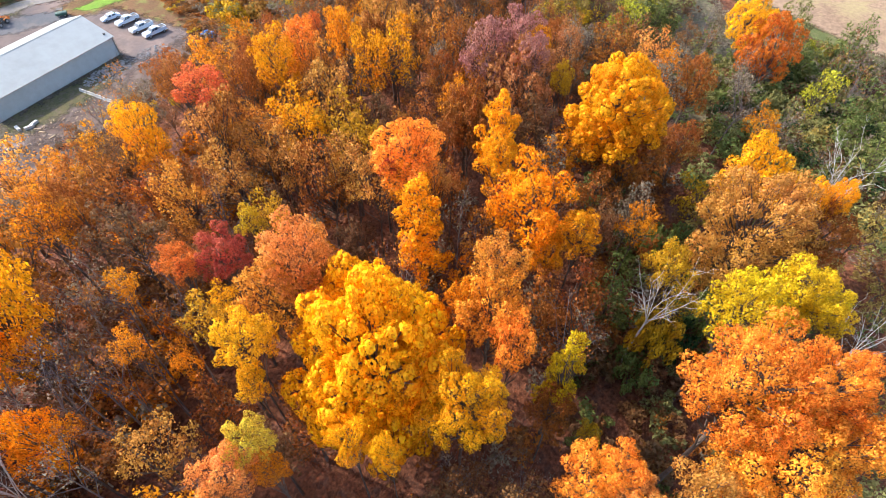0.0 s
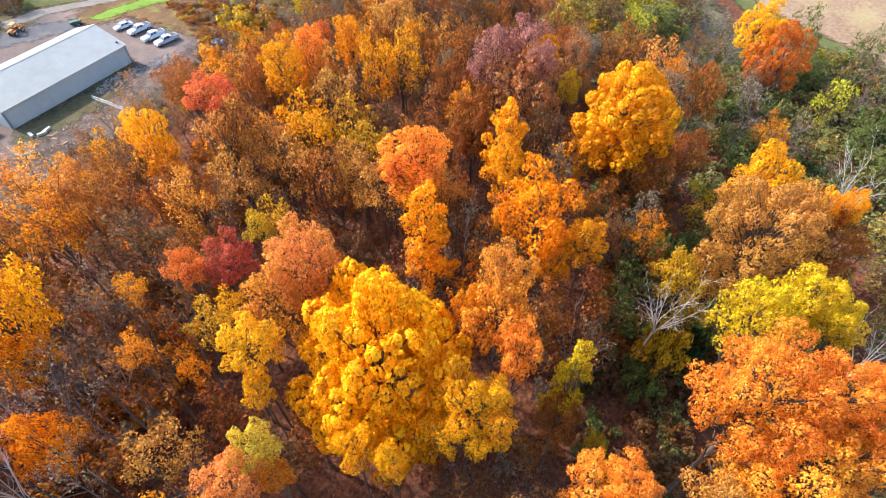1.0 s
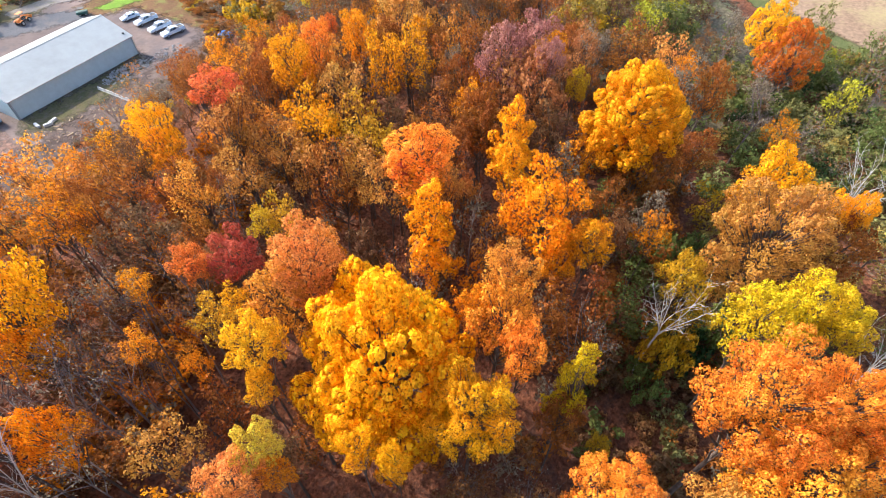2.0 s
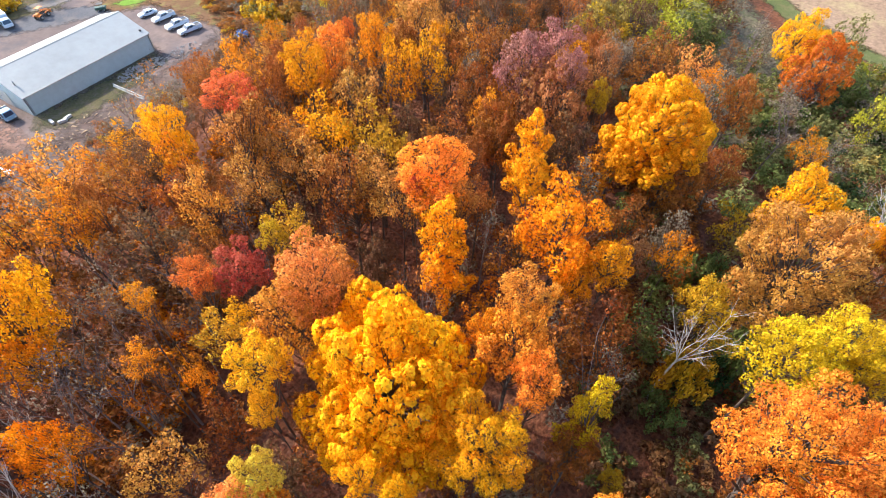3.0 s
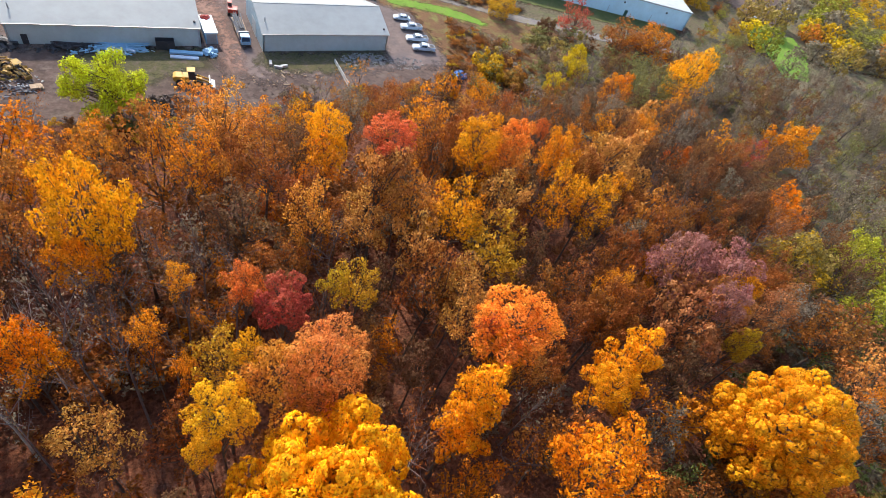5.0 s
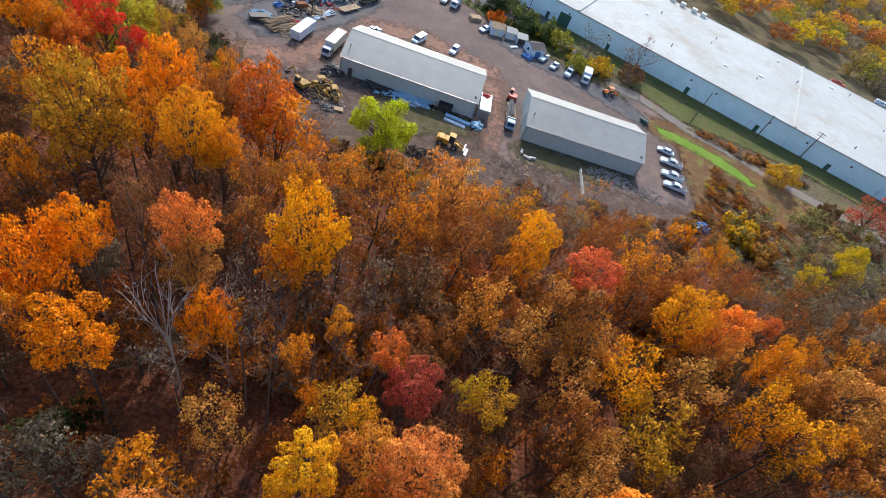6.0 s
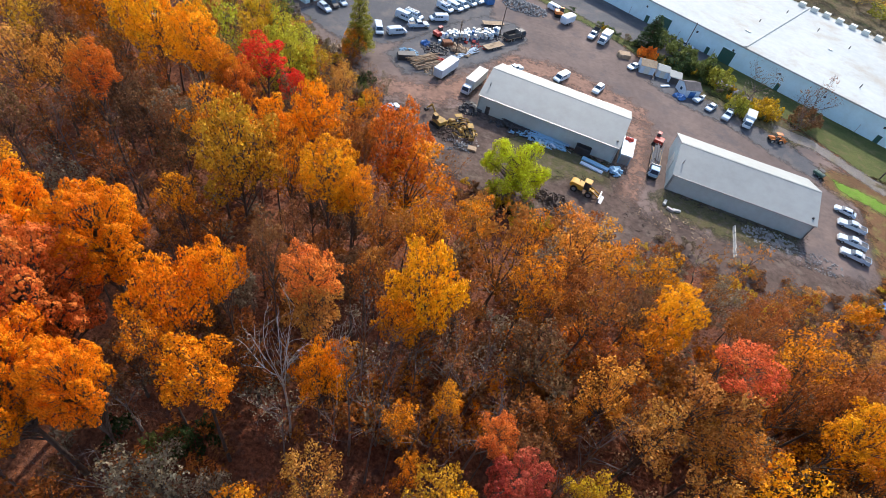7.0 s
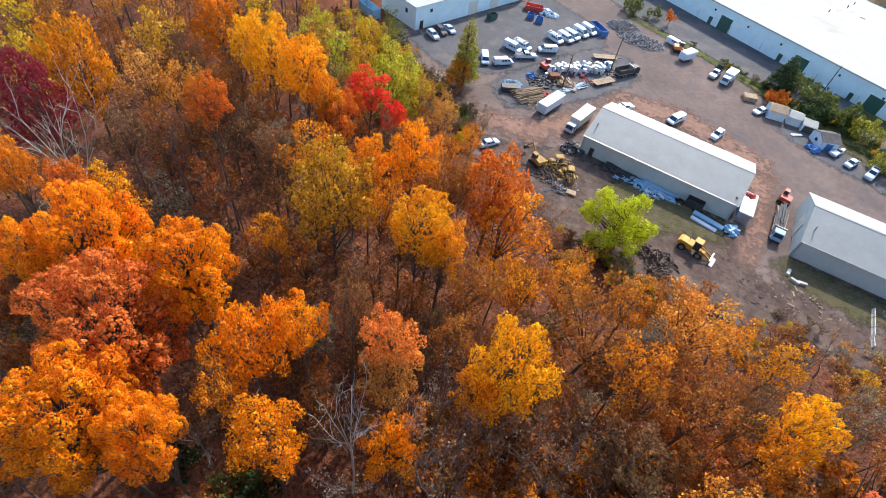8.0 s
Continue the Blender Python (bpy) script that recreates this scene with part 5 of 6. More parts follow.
def extent(me, bare):
    """The radius, foot and top of a crown, and its middle in the plan."""
    V = points_of(me)
    foot = 0.4 * V[:, 2].max() if bare else np.percentile(V[:, 2], 2)
    U = V[V[:, 2] > foot]
    mid = (np.percentile(U[:, :2], 3, 0) + np.percentile(U[:, :2], 97, 0)) / 2
    return float(np.percentile(np.linalg.norm(U[:, :2] - mid, axis=1), 97.5)), float(foot), float(np.percentile(V[:, 2], 99.3)), mid.astype(float)


def make_proto(kind, seed, R, H, z0, lobes, leaves, size, fill, jitter, shape="round", bark=None, twigs=0, lean=0.0, droop=0.0, tr=0.26, lobe=(0.34, 0.52), even=1.0, masses=6, every=1, mass=(0.36, 0.52), spike=0.32, taper=0.0):
    """One tree shape of nominal radius R and height H: a trunk mesh with its limbs, and a crown mesh."""
    rs = np.random.RandomState(seed)
    L = crown_lobes(rs, lobes, R, z0, H - 0.3 * R * (shape == "round"), shape, lobe, even, masses, mass, taper)
    V, F = [], []
    top = H * (0.62 if shape == "round" else 0.9)
    bend = rs.normal(0, 0.35, 2)
    trunk = [np.array((bend[0] * t * t * 2 + lean * t * t, bend[1] * t * t * 2, top * t)) for t in np.linspace(0, 1, 6)]
    tube(V, F, trunk, [tr * 1.25, tr, tr * 0.85, tr * 0.7, tr * 0.5, tr * 0.28], 7)
    ends = []
    for c, s in L[::every]:
        t = min(0.95, max(0.3, (c[2] - 0.55 * np.hypot(c[0], c[1])) / top * 0.85 + rs.uniform(-0.08, 0.08)))
        k = t * 5
        i = min(4, int(k))
        root = trunk[i] * (1 - (k - i)) + trunk[i + 1] * (k - i)
        pts = limb(V, F, root, c + rs.normal(0, 0.15 * s, 3), tr * 0.36, tr * 0.1, 5 if every == 1 else 4, rs, n=4 if every == 1 else 3)
        ends.append((pts, s))
    for pts, s in ends:
        for j in range(twigs):
            a = pts[rs.randint(1, len(pts))]
            d = rs.normal(0, 1, 3)
            d[2] = abs(d[2]) * 0.7 + 0.2
            d /= np.linalg.norm(d)
            sub = limb(V, F, a, a + d * s * rs.uniform(0.8, 1.5), tr * 0.12, tr * 0.035, 3, rs, n=3)
            if twigs >= 5:
                for q in range(3):
                    e = d + rs.normal(0, 0.55, 3)
                    e /= np.linalg.norm(e)
                    b = sub[rs.randint(1, 3)]
                    limb(V, F, b, b + e * s * rs.uniform(0.4, 0.8), tr * 0.06, tr * 0.02, 3, rs, n=2)
    tm = bpy.data.meshes.new(kind + "_trunk")
    tm.from_pydata(V, [], F)
    tm.materials.append(bark or BARK)
    tm.polygons.foreach_set("use_smooth", [True] * len(tm.polygons))
    cm = leaf_mesh(kind + "_crown", rs, L, leaves, size, fill, jitter, droop, spike) if leaves else None
    PROTO.setdefault(kind, []).append((tm, cm, *extent(cm or tm, cm is None)))


def make_dead(kind, seed, R, H):
    """A leafless tree: a fork of long rising limbs, each with branches and twigs."""
    rs = np.random.RandomState(seed)
    V, F = [], []
    fork = 0.46 * H
    trunk = [np.array((0.25 * math.sin(2.5 * t), 0.2 * math.sin(4 * t), fork * t)) for t in np.linspace(0, 1, 5)]
    tube(V, F, trunk, [0.2, 0.18, 0.165, 0.155, 0.14], 8)
    for i in range(8):
        a = i * 2.39996 + rs.uniform(-0.3, 0.3)
        q = R * rs.uniform(0.35, 1.0)
        root = trunk[-1] if i < 4 else trunk[3] + (trunk[4] - trunk[3]) * rs.uniform(0, 0.9)
        end = np.array((math.cos(a) * q, math.sin(a) * q, H * rs.uniform(0.8, 1.0)))
        pts = limb(V, F, root, end, 0.07, 0.018, 5, rs, 0.1, 6)
        way = (end - root) / np.linalg.norm(end - root)
        for j in range(7):
            o = pts[rs.randint(1, 6)]
            d = way + rs.normal(0, 0.42, 3)
            d /= np.linalg.norm(d)
            sub = limb(V, F, o, o + d * np.linalg.norm(end - root) * rs.uniform(0.16, 0.36), 0.028, 0.01, 4, rs, 0.1, 4)
            for q2 in range(4):
                e = d + rs.normal(0, 0.5, 3)
                e /= np.linalg.norm(e)
                b = sub[rs.randint(1, 4)]
                limb(V, F, b, b + e * rs.uniform(0.5, 1.3), 0.014, 0.006, 3, rs, 0.1, 3)
    tm = bpy.data.meshes.new(kind + "_trunk")
    tm.from_pydata(V, [], F)
    tm.materials.append(PALE_BARK)
    tm.polygons.foreach_set("use_smooth", [True] * len(tm.polygons))
    PROTO.setdefault(kind, []).append((tm, None, *extent(tm, True)))


for k in range(6):
    make_proto("maple", 10 + k, 5, 20, 8.6, 64, 14000, 0.22, 0.12, 0.5, masses=13 + k % 3, every=2, even=0.2, mass=(0.36, 0.5), spike=0.26)
for k in range(6):
    make_proto("round", 20 + k, 5, 20, 8.6, 54, 7200, 0.28, 0.22, 0.7, masses=12 + k % 3, every=2, even=0.26, mass=(0.34, 0.54))
make_proto("great", 7, 9, 30, 8.0, 150, 110000, 0.27, 0.05, 0.4, tr=0.4, even=0.09, masses=42, mass=(0.29, 0.39), lobe=(0.38, 0.55), spike=0.2, every=3)
make_proto("great", 8, 9, 30, 10.0, 120, 40000, 0.26, 0.2, 0.65, tr=0.45, even=0.3, masses=22, mass=(0.28, 0.42), spike=0.42)
make_proto("great", 9, 9, 30, 10.0, 120, 48000, 0.26, 0.1, 0.5, tr=0.45, even=0.22, masses=24, mass=(0.28, 0.4), spike=0.26)
for k in range(6):
    make_proto("ash", 150 + k, 4, 16, 6, 24, 1250, 0.3, 0.35, 0.9, tr=0.17, masses=7, every=3, even=0.4, mass=(0.3, 0.5))
for k in range(8):
    make_proto("oak", 30 + k, 4, 21, 11, 36, 2700, 0.25, 0.4, 0.9, tr=0.19, masses=8 + k % 3, every=2, even=0.45, mass=(0.34, 0.55))
for k in range(6):
    make_proto("hickory", 130 + k, 3, 22, 8, 30, 2100, 0.25, 0.4, 0.9, tr=0.18, every=2, masses=12, even=0.4, mass=(0.4, 0.6), taper=0.2)
for k in range(3):
    make_proto("column", 40 + k, 3, 22, 7, 70, 10000, 0.22, 0.2, 0.6, masses=20, every=2, even=0.25, mass=(0.36, 0.52), taper=0.34)
for k in range(4):
    make_dead("bare", 50 + k, 4.5, 18)
for k in range(4):
    make_proto("thin", 60 + k, 4, 16, 6, 8, 300, 0.24, 0.5, 1.0, bark=TWIG, twigs=5, tr=0.15, masses=4, every=2, even=0.3, mass=(0.4, 0.55))
make_proto("willow", 70, 6, 12, 2.0, 60, 18000, 0.24, 0.3, 0.6, droop=0.7, masses=14, even=0.3, mass=(0.28, 0.42))
make_proto("conifer", 80, 4, 16, 1.5, 46, 8000, 0.34, 0.35, 0.7, "cone")
make_proto("larch", 85, 4, 16, 1.0, 46, 10000, 0.28, 0.42, 0.8, "cone")
for k in range(5):
    make_proto("far", 90 + k, 5, 14, 2.5, 36, 640, 0.72, 0.3, 0.7, masses=8, every=5, even=0.35, mass=(0.3, 0.5))
for k in range(4):
    make_proto("shrub", 100 + k, 2.5, 4, 0.4, 9, 380, 0.4, 0.3, 0.8, tr=0.07, masses=4, every=5, even=0.3, mass=(0.35, 0.55))
for k in range(4):
    make_proto("sapling", 110 + k, 2.2, 7, 1.0, 12, 190, 0.42, 0.45, 1.0, tr=0.06, masses=4, even=0.4, mass=(0.35, 0.55))
for k in range(3):
    make_proto("bush", 120 + k, 4, 5, 0.6, 30, 1900, 0.36, 0.25, 0.7, tr=0.08, masses=9, every=5, even=0.3, mass=(0.28, 0.45))

HUES = dict(
    copper=(0.76, 0.285, 0.05), honey=(0.95, 0.385, 0.012),
    scarlet=(0.82, 0.15, 0.06), rosewood=(0.48, 0.185, 0.075), citron=(0.74, 0.50, 0.018), bronze=(0.62, 0.30, 0.025), fir=(0.36, 0.33, 0.05),
    tangerine=(0.95, 0.30, 0.010),
    moss=(0.26, 0.235, 0.09), straw=(0.40, 0.27, 0.075), umber=(0.21, 0.105, 0.055), russet=(0.37, 0.115, 0.03), chartreuse=(0.60, 0.62, 0.03),
    lemon=(0.93, 0.50, 0.02), vermilion=(0.93, 0.30, 0.04), apricot=(0.93, 0.35, 0.045), sage=(0.62, 0.40, 0.05), wine=(0.33, 0.035, 0.06),
    yellow=(0.98, 0.485, 0.012), gold=(0.97, 0.435, 0.014), orange=(0.80, 0.27, 0.015), amber=(0.88, 0.335, 0.013), rust=(0.40, 0.132, 0.03), brown=(0.27, 0.112, 0.048),
    tan=(0.61, 0.272, 0.064), salmon=(0.80, 0.30, 0.08), redorange=(0.72, 0.18, 0.025), red=(0.85, 0.03, 0.03), crimson=(0.52, 0.10, 0.065), coral=(0.80, 0.215, 0.05),
    purple=(0.45, 0.185, 0.165), olive=(0.62, 0.36, 0.022), lime=(0.54, 0.49, 0.045), green=(0.17, 0.19, 0.055), dark=(0.05, 0.08, 0.028), grey=(0.27, 0.205, 0.15))
WORDS = dict(
    copper="copper orange", honey="honey gold",
    scarlet="scarlet", rosewood="rosy brown", citron="citron yellow", bronze="bronze green", fir="yellowing green",
    tangerine="glowing tangerine",
    moss="dull moss green", straw="straw yellow", umber="dark umber brown", russet="dark russet", chartreuse="yellow green",
    lemon="lemon yellow", vermilion="vermilion orange", apricot="apricot orange", sage="sage green", wine="wine red",
    yellow="bright yellow", gold="golden yellow", orange="orange", amber="amber orange", coral="coral red", rust="rust brown", brown="dull brown", tan="tan orange", salmon="salmon pink", redorange="red orange",
    red="bright red", crimson="dark crimson", purple="purplish pink", olive="olive yellow", lime="lime green", green="green", dark="dark green", grey="grey brown")
SHAPES = dict(
    maple=("maple_tree", "%s maple with a dense lobed crown in the woods"), round=("broadleaf_tree", "%s broadleaf tree with a rounded autumn crown"),
    great=("great_maple_tree", "towering %s maple with a billowing lobed crown"), ash=("ash_tree", "%s young ash tree in the thicket"), hickory=("hickory_tree", "%s slender tree with thinning autumn leaves"), oak=("oak_tree", "%s oak with thinning leaves and bare limbs"), column=("poplar_tree", "%s narrow upright tree with autumn leaves"),
    bare=("dead_tree", "leafless dead tree with pale grey limbs"), thin=("bare_tree", "nearly leafless tree with fine grey twigs"),
    willow=("willow_tree", "%s willow with drooping leaves beside the yard"), conifer=("conifer_tree", "%s conifer with a pointed crown"), larch=("larch_tree", "%s larch turning gold beside the parking lot"),
    far=("distant_tree", "%s tree in the woods beyond the warehouse"), shrub=("shrub", "%s shrub at the edge of the woods"))
TREES = []
trng = random.Random(77)


DEPTH = dict(great=2.3, maple=2.1, round=2.1, oak=2.3, hickory=3.6, column=4.2, ash=2.3, bare=2.4, thin=2.4, willow=1.6, conifer=3.6, larch=3.2, far=1.9, shrub=1.5)


def tree(kind, hue, x, y, h, r, depth=None, shape=None):
    """A tree of height h at x, y; its crown has the radius r and reaches down by depth from the top."""
    pick = trng.randrange(len(PROTO[kind]))
    proto = PROTO[kind][pick if shape is None else shape]
    if kind == "shrub" and r > 2.9:
        proto = PROTO["bush"][pick % 3]
    tm, cm, R, foot, top, mid = proto
    depth = min(depth or DEPTH[kind] * r, 0.93 * h)
    name, label = SHAPES[kind]
    o = tagged(new(name), label % WORDS[hue] if "%s" in label else label, "shrub" if kind == "shrub" else "tree", "woodland trees" if kind != "shrub" else "woodland shrubs")
    # the trunk is drawn out below the crown, and keeps the crown's proportions within it
    up, sc = depth / (top - foot), r / R
    V = points_of(tm)
    z = np.where(V[:, 2] > foot, h - depth + (V[:, 2] - foot) * up, V[:, 2] / foot * (h - depth))
    V = np.column_stack([(V[:, :2] - mid) * sc, z])
    me = tm.copy()
    me.vertices.foreach_set("co", V.ravel().astype(np.float32))
    me.update()
    t = new("trunk", me)
    t.parent = o
    if cm is not None:
        c = new("crown", cm)
        c.parent = o
        c.matrix_local = Matrix.Translation((-mid[0] * sc, -mid[1] * sc, h - depth - foot * up)) @ Matrix.Diagonal((sc, sc, up, 1))
        col = HUES[hue]
        f = trng.uniform(0.93, 1.07)
        c.color = (col[0] * f, col[1] * f * trng.uniform(0.96, 1.04), col[2] * f, 1)
    o.matrix_world = at(x, y, trng.uniform(0, 360))
    if kind != "shrub":
        TREES.append((x, y, r))
    return o


tree("round", "lime", 104.7, -102.5, 12.0, 8.5)
tree("oak", "olive", 80.3, -89.1, 14.0, 9.1)
tree("round", "redorange", 74.7, -59.0, 12.0, 3.4)
tree("round", "redorange", 111.0, -108.8, 13.0, 3.4)
tree("oak", "brown", 73.4, -104.3, 14.0, 8.3)
tree("round", "lime", 99.7, -92.3, 12.0, 5.2)
tree("shrub", "green", 95.2, -150.9, 6.0, 5.7)
tree("shrub", "green", 87.5, -141.0, 6.0, 5.4)
tree("shrub", "green", 78.6, -155.3, 6.0, 5.2)
tree("shrub", "green", 69.3, -130.1, 7.0, 4.6)
tree("shrub", "green", 24.1, -125.1, 8.0, 4.0)
tree("shrub", "green", 22.3, -131.2, 8.0, 3.7)
tree("shrub", "dark", 7.0, -128.4, 8.0, 3.7)
tree("shrub", "green", 0.5, -125.6, 7.0, 3.3)
tree("shrub", "lime", 99.5, -144.3, 5.0, 3.9)
tree("thin", "grey", 97.2, -119.4, 10.0, 6.6)
tree("round", "green", 90.9, -109.4, 10.0, 5.2)
tree("oak", "lime", -110.8, -10.7, 12.0, 5.1)
tree("oak", "olive", -80.9, -10.0, 9.0, 4.9)
tree("thin", "olive", -105.2, -1.5, 11.0, 5.4)
tree("great", "yellow", -19.1, -101.3, 31.0, 8.3, 22.6, shape=0)
tree("great", "gold", -20.8, -111.2, 27.5, 4.0, 8.1, shape=1)
tree("maple", "yellow", -27.4, -104.1, 26.0, 1.9, 5.4)
tree("maple", "yellow", -27.2, -107.6, 26.0, 1.4, 4.0)
tree("maple", "lemon", -24.9, -92.3, 28.0, 2.8, 5.6)
tree("round", "lemon", -26.7, -93.2, 23.0, 1.5, 4.1)
tree("oak", "bronze", -8.8, -80.3, 23.0, 3.2, 6.5)
tree("oak", "olive", -11.5, -80.5, 23.0, 1.9, 3.8)
tree("maple", "crimson", -17.7, -82.8, 26.5, 2.8, 5.6)
tree("maple", "salmon", -16.4, -91.7, 31.0, 3.8, 7.5)
tree("round", "copper", -19.3, -90.9, 28.0, 4.0, 8.0)
tree("oak", "bronze", -23.6, -86.3, 26.0, 2.9, 5.7)
tree("oak", "gold", -21.6, -86.6, 25.0, 1.9, 3.8)
tree("round", "coral", -20.5, -79.9, 26.0, 2.1, 4.2)
tree("column", "honey", 16.6, -99.2, 27.0, 3.6, 14.1)
tree("column", "honey", -3.1, -97.7, 28.0, 3.4, 14.8)
tree("maple", "vermilion", 3.2, -92.4, 28.5, 4.7, 6.5)
tree("oak", "orange", 3.6, -92.8, 25.0, 4.0, 8.1)
tree("maple", "crimson", 1.1, -91.0, 25.0, 1.3, 2.6)
tree("oak", "tan", 4.2, -95.6, 24.0, 2.7, 6.6)
tree("round", "rust", 21.8, -91.2, 23.0, 3.6, 10.2)
tree("great", "gold", 29.4, -112.2, 28.0, 6.8, 13.5, shape=0)
tree("round", "rust", 29.1, -114.5, 20.0, 5.7, 11.3)
tree("round", "tangerine", 4.1, -107.8, 27.0, 5.0, 10.1)
tree("round", "amber", 3.9, -113.7, 24.0, 2.9, 5.8)
tree("round", "amber", 2.1, -110.9, 21.0, 2.4, 6.8)
tree("round", "copper", -8.3, -108.9, 29.0, 2.7, 5.4)
tree("round", "apricot", -11.2, -109.2, 27.0, 3.4, 8.2)
tree("round", "apricot", -13.8, -112.5, 26.0, 2.3, 6.3)
tree("round", "orange", -10.7, -106.4, 25.0, 1.9, 5.4)
tree("column", "citron", -12.2, -117.4, 25.0, 2.1, 12.2)
tree("round", "rust", -14.4, -117.7, 19.0, 2.3, 6.5)
tree("round", "olive", 7.8, -124.5, 20.0, 3.1, 6.3)
tree("oak", "olive", 7.1, -127.1, 15.0, 3.4, 6.9)
tree("shrub", "olive", 3.5, -126.3, 12.0, 3.3, 6.6)
tree("ash", "green", 8.7, -120.1, 12.0, 4.4, 8.8)
tree("maple", "gold", 27.0, -132.1, 24.0, 5.0, 10.1)
tree("great", "tan", 15.9, -131.7, 26.5, 7.4, 14.8, shape=1)
tree("round", "rust", 19.1, -139.1, 22.0, 4.0, 8.0)
tree("ash", "green", 11.0, -133.0, 16.0, 3.3, 6.6)
tree("maple", "gold", 19.4, -136.3, 25.0, 1.9, 5.2)
tree("maple", "gold", 20.8, -139.1, 25.0, 1.7, 4.9)
tree("maple", "citron", 3.8, -135.2, 27.0, 3.3, 6.6)
tree("maple", "citron", 0.8, -131.6, 26.0, 3.8, 7.7)
tree("maple", "citron", 3.3, -137.9, 25.0, 2.6, 5.1)
tree("great", "vermilion", -11.1, -131.2, 32.0, 5.2, 10.5, shape=1)
tree("great", "vermilion", -8.5, -135.9, 31.0, 3.4, 8.5, shape=1)
tree("great", "apricot", -13.6, -135.7, 28.0, 6.0, 12.0, shape=1)
tree("round", "apricot", -9.7, -140.2, 28.0, 2.6, 7.2)
tree("round", "tan", -19.0, -130.4, 26.0, 3.1, 6.1)
tree("maple", "yellow", 83.4, -127.9, 19.0, 4.9, 10.3)
tree("maple", "redorange", 79.1, -132.5, 18.0, 5.9, 12.9)
tree("ash", "lime", 70.7, -143.1, 13.0, 3.5, 9.9)
tree("round", "rust", 55.4, -120.8, 18.0, 4.1, 9.7)
tree("round", "rust", 38.2, -121.7, 16.0, 3.6, 7.3)
tree("oak", "orange", 52.4, -134.0, 14.0, 3.3, 6.7)
tree("ash", "green", 21.8, -111.1, 12.0, 3.3, 6.7)
tree("ash", "olive", 32.7, -126.7, 12.0, 3.5, 9.6)
tree("round", "purple", 34.4, -89.7, 27.0, 5.0, 10.0)
tree("round", "purple", 37.6, -94.1, 27.0, 4.0, 7.9)
tree("round", "purple", 31.9, -98.0, 27.0, 2.4, 4.8)
tree("round", "amber", 37.9, -95.9, 25.0, 3.3, 6.6)
tree("oak", "rosewood", 45.9, -99.2, 24.0, 3.3, 8.1)
tree("round", "rosewood", 31.5, -96.4, 25.0, 6.1, 12.2)
tree("round", "olive", 35.6, -101.8, 22.0, 1.9, 5.3)
tree("round", "amber", 15.0, -63.1, 27.0, 3.8, 7.6)
tree("round", "vermilion", 21.7, -63.0, 26.0, 3.8, 7.7)
tree("maple", "coral", 31.7, -57.9, 22.0, 1.3, 3.6)
tree("round", "orange", 29.5, -65.7, 25.0, 3.0, 8.4)
tree("oak", "amber", 25.6, -73.1, 25.0, 3.6, 10.0)
tree("oak", "amber", 31.0, -75.1, 25.0, 3.7, 10.3)
tree("oak", "bronze", 10.8, -78.8, 24.0, 5.6, 11.3)
tree("oak", "rust", 0.1, -81.8, 25.0, 4.7, 10.8)
tree("oak", "tan", 0.6, -76.3, 24.0, 4.0, 7.9)
# Shallow scarlet crown colours in a sunlit treetop; the tan oak fills in below.
tree("round", "scarlet", 0.2, -64.6, 29.5, 3.8, 3.8)
tree("oak", "tan", -0.8, -67.1, 28.0, 4.4, 8.8)
tree("maple", "gold", -3.7, -53.3, 23.5, 3.5, 9.5)
tree("oak", "russet", 3.2, -55.6, 28.0, 3.8, 7.7)
tree("oak", "russet", 1.9, -59.0, 29.0, 2.2, 4.4)
tree("oak", "orange", 13.3, -52.3, 24.0, 4.8, 9.7)
tree("oak", "orange", -21.5, -58.4, 25.0, 4.0, 8.1)
tree("round", "amber", -34.5, -69.9, 22.0, 2.9, 5.8)
tree("oak", "rust", -13.0, -56.5, 24.0, 4.9, 9.9)
tree("oak", "umber", -18.5, -66.6, 24.0, 4.8, 9.5)
tree("oak", "tan", -34.1, -88.3, 22.0, 3.4, 6.8)
tree("maple", "sage", -31.8, -99.1, 29.0, 1.9, 3.9)
tree("maple", "salmon", -34.2, -98.8, 28.5, 2.2, 4.4)
tree("round", "orange", -32.2, -100.4, 26.0, 1.6, 3.2)
tree("oak", "orange", -25.9, -80.4, 28.5, 1.7, 3.3)
tree("oak", "orange", -29.2, -81.6, 24.0, 1.7, 3.4)
tree("oak", "orange", -26.7, -83.4, 19.0, 1.9, 5.4)
tree("oak", "rust", 38.9, -79.3, 24.0, 5.8, 11.6)
tree("oak", "rust", 67.5, -104.7, 17.0, 6.2, 12.4)
tree("oak", "salmon", 61.1, -113.4, 18.0, 5.8, 11.5)
tree("round", "straw", 80.4, -89.8, 14.0, 7.9, 15.8)
tree("ash", "moss", 92.8, -108.0, 12.0, 8.1, 16.2)
tree("ash", "lime", 84.3, -102.8, 12.0, 5.0, 10.0)
tree("maple", "apricot", -20.9, -122.2, 24.0, 2.7, 5.4)
tree("maple", "vermilion", -20.5, -123.9, 26.0, 2.1, 4.1)
tree("maple", "salmon", -21.5, -125.7, 25.0, 1.8, 3.7)
tree("round", "olive", -14.0, -122.0, 15.0, 1.4, 4.0)
tree("great", "tangerine", -65.5, -77.3, 29.0, 5.2, 10.5, shape=2)
tree("great", "tangerine", -76.7, -80.5, 29.0, 5.8, 11.7, shape=2)
tree("maple", "tangerine", -80.3, -85.7, 27.0, 3.4, 6.8)
tree("great", "coral", -67.1, -86.2, 29.0, 7.1, 14.2, shape=2)
tree("great", "tangerine", -61.0, -93.3, 29.0, 5.7, 11.3, shape=2)
